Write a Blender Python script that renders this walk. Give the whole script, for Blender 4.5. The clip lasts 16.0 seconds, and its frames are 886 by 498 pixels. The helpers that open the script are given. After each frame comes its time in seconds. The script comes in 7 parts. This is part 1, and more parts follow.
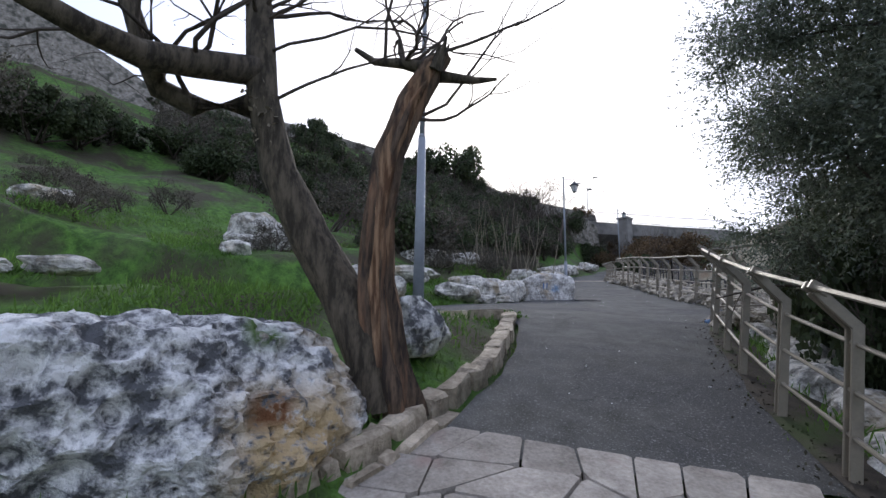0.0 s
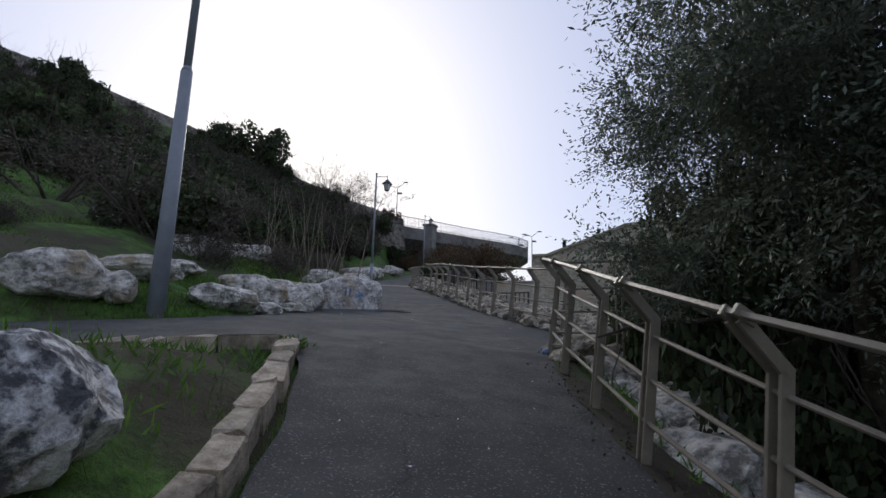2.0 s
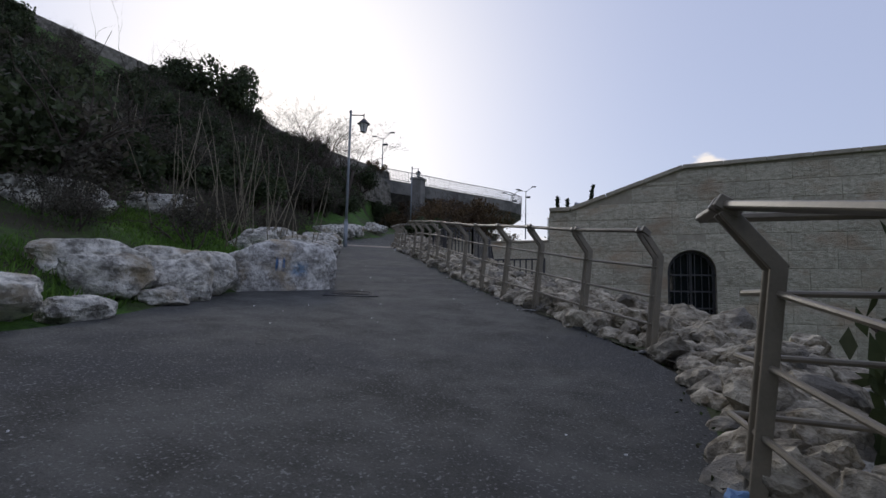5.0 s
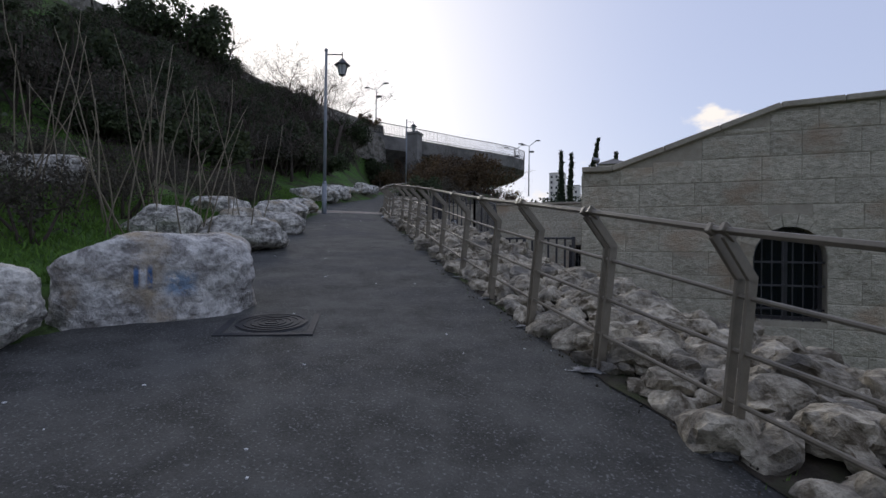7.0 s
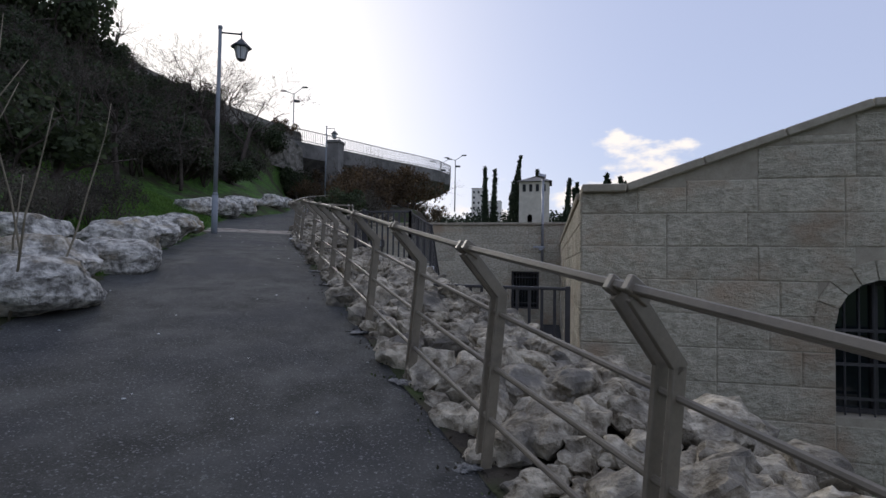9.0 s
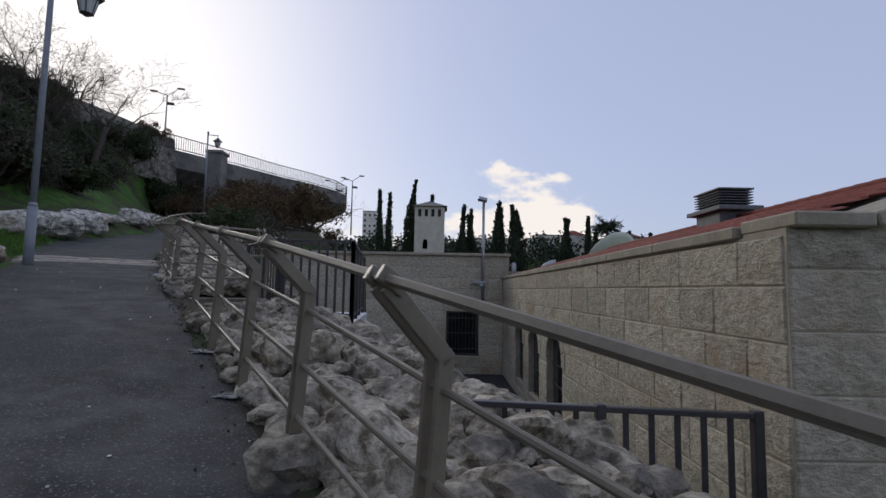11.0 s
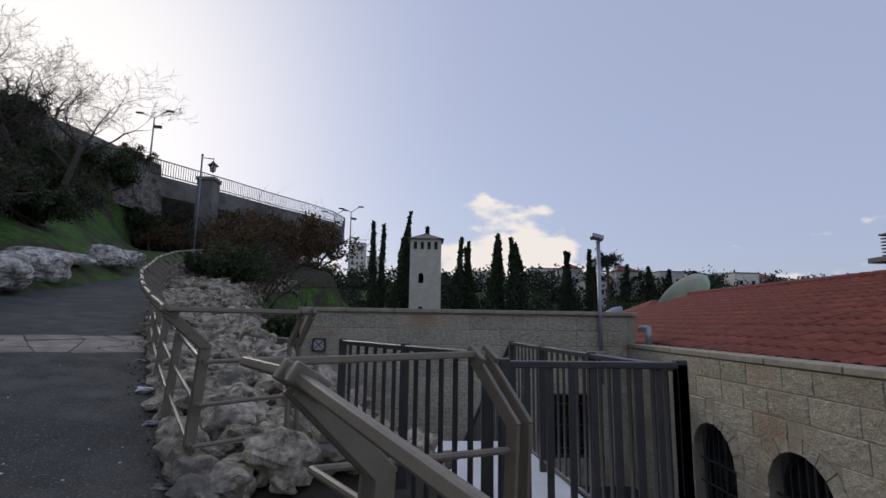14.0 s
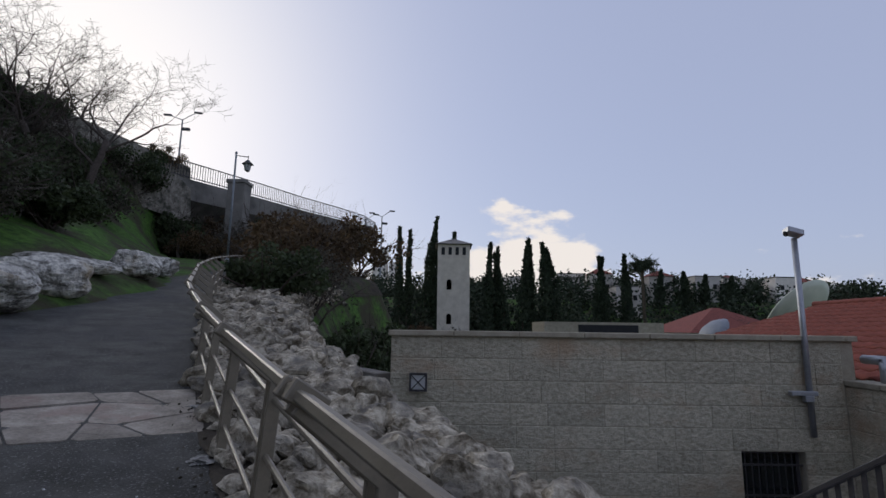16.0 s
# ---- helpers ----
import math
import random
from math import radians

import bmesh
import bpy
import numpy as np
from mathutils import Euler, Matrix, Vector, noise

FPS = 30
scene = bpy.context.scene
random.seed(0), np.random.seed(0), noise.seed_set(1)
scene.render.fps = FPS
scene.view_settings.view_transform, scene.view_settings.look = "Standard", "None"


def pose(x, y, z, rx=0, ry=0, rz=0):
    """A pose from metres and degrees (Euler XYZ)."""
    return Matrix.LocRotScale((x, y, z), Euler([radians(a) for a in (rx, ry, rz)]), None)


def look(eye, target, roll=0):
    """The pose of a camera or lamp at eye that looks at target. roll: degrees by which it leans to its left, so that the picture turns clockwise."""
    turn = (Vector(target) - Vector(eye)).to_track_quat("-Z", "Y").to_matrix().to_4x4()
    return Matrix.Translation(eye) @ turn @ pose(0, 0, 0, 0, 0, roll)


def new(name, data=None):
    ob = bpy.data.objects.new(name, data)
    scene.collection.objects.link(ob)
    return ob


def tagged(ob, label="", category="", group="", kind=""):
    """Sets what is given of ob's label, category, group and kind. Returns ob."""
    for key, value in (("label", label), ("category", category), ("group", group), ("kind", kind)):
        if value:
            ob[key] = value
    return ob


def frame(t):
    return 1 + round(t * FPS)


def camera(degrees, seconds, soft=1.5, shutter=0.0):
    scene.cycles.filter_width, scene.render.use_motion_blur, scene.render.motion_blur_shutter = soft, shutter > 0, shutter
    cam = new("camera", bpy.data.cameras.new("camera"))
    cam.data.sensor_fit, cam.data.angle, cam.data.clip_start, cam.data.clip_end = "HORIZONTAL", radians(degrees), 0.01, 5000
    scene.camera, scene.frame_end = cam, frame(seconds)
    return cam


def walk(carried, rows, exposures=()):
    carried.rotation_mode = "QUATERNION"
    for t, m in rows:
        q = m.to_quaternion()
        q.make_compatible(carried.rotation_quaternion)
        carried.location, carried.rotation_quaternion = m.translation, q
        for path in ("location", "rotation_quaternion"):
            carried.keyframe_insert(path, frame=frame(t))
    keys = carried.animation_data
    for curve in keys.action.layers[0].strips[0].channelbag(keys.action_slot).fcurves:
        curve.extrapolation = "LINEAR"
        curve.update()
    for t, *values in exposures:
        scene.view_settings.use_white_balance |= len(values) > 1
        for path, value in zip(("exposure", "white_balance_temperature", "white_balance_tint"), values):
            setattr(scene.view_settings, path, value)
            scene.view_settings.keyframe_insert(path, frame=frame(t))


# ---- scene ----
cam = camera(84.4, 16.0)
PATH = [
    (0, (-0.645, 0.909, 1.654), (-2.056, 2.285, 1.997), 0.9),
    (0.5, (-1.052, 1.186, 1.72), (-2.202, 2.784, 2.07), 1.2),
    (1, (-1.37, 1.635, 1.832), (-2.335, 3.351, 2.185), 1.4),
    (1.5, (-1.638, 2.199, 1.933), (-2.479, 3.978, 2.29), 1.4),
    (2, (-1.936, 2.843, 2.023), (-2.703, 4.655, 2.381), 1.5),
    (2.5, (-2.158, 3.487, 2.136), (-2.929, 5.298, 2.489), 1.3),
    (3, (-2.434, 4.144, 2.229), (-3.197, 5.96, 2.571), 1.3),
    (3.5, (-2.715, 4.767, 2.312), (-3.478, 6.59, 2.624), 1.4),
    (4, (-2.936, 5.336, 2.417), (-3.666, 7.183, 2.653), 1.2),
    (4.5, (-3.149, 5.906, 2.534), (-3.871, 7.761, 2.729), 0.9),
    (4.7, (-3.258, 6.135, 2.558), (-3.983, 7.989, 2.755), 1.2),
    (6.8, (-4.309, 9.144, 3.229), (-5.053, 11.0, 3.225), 0.8),
    (7, (-4.421, 9.419, 3.259), (-5.155, 11.279, 3.266), 0.7),
    (7.5, (-4.651, 10.094, 3.443), (-5.356, 11.966, 3.449), 0.9),
    (8, (-4.944, 10.799, 3.557), (-5.59, 12.692, 3.574), 0.8),
    (8.5, (-5.253, 11.489, 3.681), (-5.792, 13.415, 3.717), 0.5),
    (9, (-5.613, 12.222, 3.758), (-6.045, 14.174, 3.823), 0.9),
    (9.2, (-5.796, 12.503, 3.76), (-6.178, 14.465, 3.841), 1.1),
    (11.3, (-7.588, 15.615, 4.316), (-7.544, 17.607, 4.489), 0.9),
    (11.5, (-7.788, 15.91, 4.39), (-7.737, 17.901, 4.566), 0.9),
    (12, (-8.21, 16.589, 4.559), (-8.153, 18.578, 4.755), 0.8),
    (12.5, (-8.647, 17.247, 4.687), (-8.586, 19.232, 4.927), 0.5),
    (13, (-9.022, 17.973, 4.808), (-8.955, 19.955, 5.068), 0.5),
    (13.5, (-9.463, 18.772, 4.937), (-9.391, 20.752, 5.213), 0.7),
    (14, (-9.893, 19.411, 5.07), (-9.813, 21.387, 5.367), 0.9),
    (14.5, (-10.367, 20.172, 5.143), (-10.3, 22.146, 5.457), 0.9),
    (15, (-10.831, 20.887, 5.262), (-10.784, 22.862, 5.574), 0.8),
    (15.5, (-11.29, 21.6, 5.368), (-11.288, 23.576, 5.681), 0.7),
    (16, (-11.746, 22.297, 5.396), (-11.744, 24.272, 5.716), 0.8),
]
walk(cam, [(t, look(eye, target, roll)) for t, eye, target, roll in PATH],
     exposures=[(0.0, 1.12), (1.5, 0.52), (3.0, 0.1), (5.0, 0.15), (7.0, 0.25), (9.0, 0.3), (11.5, 0.1), (16.0, 0.02)])

# ---- world and sun ----
SUN_AZ, SUN_EL = 40.0, 24.0            # degrees to the left of +y, and above the horizon
SUN_DIR = Vector((-math.sin(radians(SUN_AZ)) * math.cos(radians(SUN_EL)),
                  math.cos(radians(SUN_AZ)) * math.cos(radians(SUN_EL)), math.sin(radians(SUN_EL))))
world = bpy.data.worlds.new("sky")
scene.world = world
world.use_nodes = True
wn, wl = world.node_tree.nodes, world.node_tree.links
wn.clear()


def wnode(kind, **values):
    n = wn.new(kind)
    for key, value in values.items():
        n.inputs[key].default_value = value
    return n


def build_sky():
    out, bg = wn.new("ShaderNodeOutputWorld"), wn.new("ShaderNodeBackground")
    sky = wn.new("ShaderNodeTexSky")
    sky.sky_type, sky.sun_disc = "NISHITA", False
    sky.sun_elevation, sky.sun_rotation = radians(SUN_EL), radians(-SUN_AZ)
    sky.air_density, sky.dust_density, sky.ozone_density = 1.0, 2.0, 1.5
    scale = wn.new("ShaderNodeVectorMath")
    scale.operation = "SCALE"
    scale.inputs["Scale"].default_value = 0.13
    wl.new(sky.outputs[0], scale.inputs[0])
    # thin veil of cloud, thickest round the hidden sun
    coord = wn.new("ShaderNodeTexCoord")
    dot = wn.new("ShaderNodeVectorMath")
    dot.operation = "DOT_PRODUCT"
    dot.inputs[1].default_value = SUN_DIR
    wl.new(coord.outputs["Generated"], dot.inputs[0])
    clamp = wn.new("ShaderNodeMath")
    clamp.operation = "MAXIMUM"
    clamp.inputs[1].default_value = 0.0
    wl.new(dot.outputs["Value"], clamp.inputs[0])
    glow = wn.new("ShaderNodeMath")
    glow.operation = "POWER"
    glow.inputs[1].default_value = 13.0
    wl.new(clamp.outputs[0], glow.inputs[0])
    veil = wn.new("ShaderNodeMapRange")
    for key, value in (("To Min", 0.72), ("To Max", 0.95)):
        veil.inputs[key].default_value = value
    wl.new(glow.outputs[0], veil.inputs["Value"])
    white = wn.new("ShaderNodeMix")
    white.data_type = "RGBA"
    white.inputs[6].default_value = (0.44, 0.485, 0.685, 1)
    white.inputs[7].default_value = (0.80, 0.80, 0.83, 1)
    wl.new(glow.outputs[0], white.inputs[0])
    mix = wn.new("ShaderNodeMix")
    mix.data_type = "RGBA"
    wl.new(veil.outputs[0], mix.inputs[0])
    wl.new(scale.outputs[0], mix.inputs[6])
    wl.new(white.outputs[2], mix.inputs[7])
    # low bank of cumulus over the far hills
    noise_n = wnode("ShaderNodeTexNoise", Scale=7.0, Detail=6.0, Roughness=0.55)
    squash = wn.new("ShaderNodeMapping")
    squash.inputs["Scale"].default_value = (1.0, 1.0, 2.2)
    squash.inputs["Location"].default_value = (0.35, 0.1, 0.0)
    wl.new(coord.outputs["Generated"], squash.inputs[0])
    wl.new(squash.outputs[0], noise_n.inputs["Vector"])
    sep = wn.new("ShaderNodeSeparateXYZ")
    wl.new(coord.outputs["Generated"], sep.inputs[0])
    band = wn.new("ShaderNodeMapRange")
    for key, value in (("From Min", 0.09), ("From Max", 0.26), ("To Min", 0.10), ("To Max", -0.22)):
        band.inputs[key].default_value = value
    wl.new(sep.outputs["Z"], band.inputs["Value"])
    side = wn.new("ShaderNodeMapRange")
    for key, value in (("From Min", -0.1), ("From Max", 0.5), ("To Min", 0.0), ("To Max", -0.06)):
        side.inputs[key].default_value = value
    wl.new(sep.outputs["X"], side.inputs["Value"])
    add = wn.new("ShaderNodeMath")
    wl.new(noise_n.outputs[0], add.inputs[0])
    wl.new(band.outputs[0], add.inputs[1])
    dot2 = wn.new("ShaderNodeVectorMath")
    dot2.operation = "DOT_PRODUCT"
    dot2.inputs[1].default_value = (0.165, 0.974, 0.152)
    wl.new(coord.outputs["Generated"], dot2.inputs[0])
    heap = wn.new("ShaderNodeMapRange")
    for key, value in (("From Min", 0.984), ("From Max", 0.998), ("To Min", 0.0), ("To Max", 0.33)):
        heap.inputs[key].default_value = value
    wl.new(dot2.outputs["Value"], heap.inputs["Value"])
    add1 = wn.new("ShaderNodeMath")
    wl.new(add.outputs[0], add1.inputs[0])
    wl.new(heap.outputs[0], add1.inputs[1])
    add2 = wn.new("ShaderNodeMath")
    wl.new(add1.outputs[0], add2.inputs[0])
    wl.new(side.outputs[0], add2.inputs[1])
    puff = wn.new("ShaderNodeMapRange")
    puff.interpolation_type = "SMOOTHSTEP"
    for key, value in (("From Min", 0.56), ("From Max", 0.68)):
        puff.inputs[key].default_value = value
    wl.new(add2.outputs[0], puff.inputs["Value"])
    mix2 = wn.new("ShaderNodeMix")
    mix2.data_type = "RGBA"
    mix2.inputs[7].default_value = (0.86, 0.80, 0.76, 1)
    wl.new(puff.outputs[0], mix2.inputs[0])
    wl.new(mix.outputs[2], mix2.inputs[6])
    wl.new(mix2.outputs[2], bg.inputs[0])
    wl.new(bg.outputs[0], out.inputs[0])


build_sky()
sun = new("sun", bpy.data.lights.new("sun", "SUN"))
sun.data.energy, sun.data.angle, sun.data.color = 0.8, radians(18), (1.0, 0.95, 0.88)
sun.matrix_world = look((0, 0, 40), Vector((0, 0, 40)) - SUN_DIR)


# ---- materials ----
def surf(name, c1, c2, scale=6.0, rough=0.85, bump=0.3, fine=40.0, c3=None, s3=0.8, t3=0.55, vary=0.0, metal=0.0, spec=0.3, island=0.0, through_light=0.0, patches=(), con=1.0, stretch=1.0, deep=0.02, cracks=0.0):
    """A surface with two scales of colour, a fine relief and patches of a third colour."""
    m = bpy.data.materials.new(name)
    m.use_nodes = True
    t = m.node_tree
    b = t.nodes["Principled BSDF"]
    b.inputs["Roughness"].default_value, b.inputs["Metallic"].default_value = rough, metal
    b.inputs["Specular IOR Level"].default_value = spec
    geo = t.nodes.new("ShaderNodeNewGeometry")
    place = geo.outputs["Position"]
    if stretch != 1.0:
        mp = t.nodes.new("ShaderNodeMapping")
        mp.inputs["Scale"].default_value = (1, 1, stretch)
        t.links.new(place, mp.inputs["Vector"])
        place = mp.outputs[0]

    def noise_node(sc, detail=5.0, ro=0.6):
        n = t.nodes.new("ShaderNodeTexNoise")
        n.inputs["Scale"].default_value, n.inputs["Detail"].default_value, n.inputs["Roughness"].default_value = sc, detail, ro
        t.links.new(place, n.inputs["Vector"])
        return n

    def ramp(src, lo, hi):
        r = t.nodes.new("ShaderNodeMapRange")
        r.inputs["From Min"].default_value, r.inputs["From Max"].default_value = lo, hi
        t.links.new(src, r.inputs["Value"])
        return r.outputs[0]

    def mixed(fac, a, b2):
        x = t.nodes.new("ShaderNodeMix")
        x.data_type = "RGBA"
        t.links.new(fac, x.inputs[0])
        for sock, v in ((x.inputs[6], a), (x.inputs[7], b2)):
            if isinstance(v, tuple):
                sock.default_value = (*v, 1)
            else:
                t.links.new(v, sock)
        return x.outputs[2]

    big, small = noise_node(scale), noise_node(fine, 4.0, 0.7)
    add = t.nodes.new("ShaderNodeMath")
    add.operation = "MULTIPLY_ADD"
    t.links.new(small.outputs[0], add.inputs[0])
    add.inputs[1].default_value = 0.45
    t.links.new(big.outputs[0], add.inputs[2])
    colour = mixed(ramp(add.outputs[0], 0.725 - 0.225 / con, 0.725 + 0.225 / con), c1, c2)
    if c3:
        colour = mixed(ramp(noise_node(s3).outputs[0], t3 - 0.06, t3 + 0.1), colour, c3)
    if cracks:
        warp = t.nodes.new("ShaderNodeMix")
        warp.data_type = "VECTOR"
        warp.inputs[0].default_value = 0.35
        t.links.new(place, warp.inputs[4])
        t.links.new(noise_node(1.7).outputs["Color"], warp.inputs[5])
        vor = t.nodes.new("ShaderNodeTexVoronoi")
        vor.feature = "DISTANCE_TO_EDGE"
        vor.inputs["Scale"].default_value = cracks
        t.links.new(warp.outputs[1], vor.inputs["Vector"])
        line = ramp(vor.outputs["Distance"], 0.004, 0.0005)
        some = ramp(noise_node(0.5).outputs[0], 0.5, 0.58)
        both = t.nodes.new("ShaderNodeMath")
        both.operation = "MULTIPLY"
        t.links.new(line, both.inputs[0])
        t.links.new(some, both.inputs[1])
        colour = mixed(both.outputs[0], colour, (0.032, 0.032, 0.032))
        speck = ramp(noise_node(62.0, 2.0, 0.5).outputs[0], 0.59, 0.70)
        colour = mixed(speck, colour, (0.20, 0.20, 0.195))
    if vary or island:
        src = None
        if vary:
            src = t.nodes.new("ShaderNodeObjectInfo").outputs["Random"]
        else:
            src = geo.outputs["Random Per Island"]
        r = t.nodes.new("ShaderNodeMapRange")
        amount = vary or island
        r.inputs["To Min"].default_value, r.inputs["To Max"].default_value = 1 - amount, 1 + amount
        t.links.new(src, r.inputs["Value"])
        hsv = t.nodes.new("ShaderNodeHueSaturation")
        t.links.new(r.outputs[0], hsv.inputs["Value"])
        t.links.new(colour, hsv.inputs["Color"])
        colour = hsv.outputs[0]
    if patches:
        tc = t.nodes.new("ShaderNodeTexCoord")
        sep = t.nodes.new("ShaderNodeSeparateXYZ")
        t.links.new(tc.outputs["Object"], sep.inputs[0])

        def near(sock, centre, half):
            d = t.nodes.new("ShaderNodeMath")
            d.operation = "SUBTRACT"
            d.inputs[1].default_value = centre
            t.links.new(sock, d.inputs[0])
            e = t.nodes.new("ShaderNodeMath")
            e.operation = "ABSOLUTE"
            t.links.new(d.outputs[0], e.inputs[0])
            r = t.nodes.new("ShaderNodeMapRange")
            for key, value in (("From Min", half * 1.15), ("From Max", half * 0.5), ("To Min", 0.0), ("To Max", 1.0)):
                r.inputs[key].default_value = value
            t.links.new(e.outputs[0], r.inputs["Value"])
            return r.outputs[0]

        worn = ramp(noise_node(14.0).outputs[0], 0.36, 0.5)
        for entry in patches:
            x0, hx, z0, hz, paint = entry[:5]
            m1 = t.nodes.new("ShaderNodeMath")
            m1.operation = "MULTIPLY"
            t.links.new(near(sep.outputs["X"], x0, hx), m1.inputs[0])
            t.links.new(near(sep.outputs["Z"], z0, hz), m1.inputs[1])
            if len(entry) > 5:
                m3 = t.nodes.new("ShaderNodeMath")
                m3.operation = "MULTIPLY"
                t.links.new(m1.outputs[0], m3.inputs[0])
                t.links.new(near(sep.outputs["Y"], entry[5], entry[6]), m3.inputs[1])
                m1 = m3
            m2 = t.nodes.new("ShaderNodeMath")
            m2.operation = "MULTIPLY"
            t.links.new(m1.outputs[0], m2.inputs[0])
            t.links.new(worn, m2.inputs[1])
            colour = mixed(m2.outputs[0], colour, paint)
    t.links.new(colour, b.inputs["Base Color"])
    if through_light:
        tr = t.nodes.new("ShaderNodeBsdfTranslucent")
        t.links.new(colour, tr.inputs["Color"])
        ms = t.nodes.new("ShaderNodeMixShader")
        ms.inputs[0].default_value = through_light
        out = t.nodes["Material Output"]
        t.links.new(b.outputs[0], ms.inputs[1])
        t.links.new(tr.outputs[0], ms.inputs[2])
        t.links.new(ms.outputs[0], out.inputs["Surface"])
    if bump:
        bn = t.nodes.new("ShaderNodeBump")
        bn.inputs["Strength"].default_value, bn.inputs["Distance"].default_value = bump, deep
        t.links.new(add.outputs[0], bn.inputs["Height"])
        t.links.new(bn.outputs[0], b.inputs["Normal"])
    return m


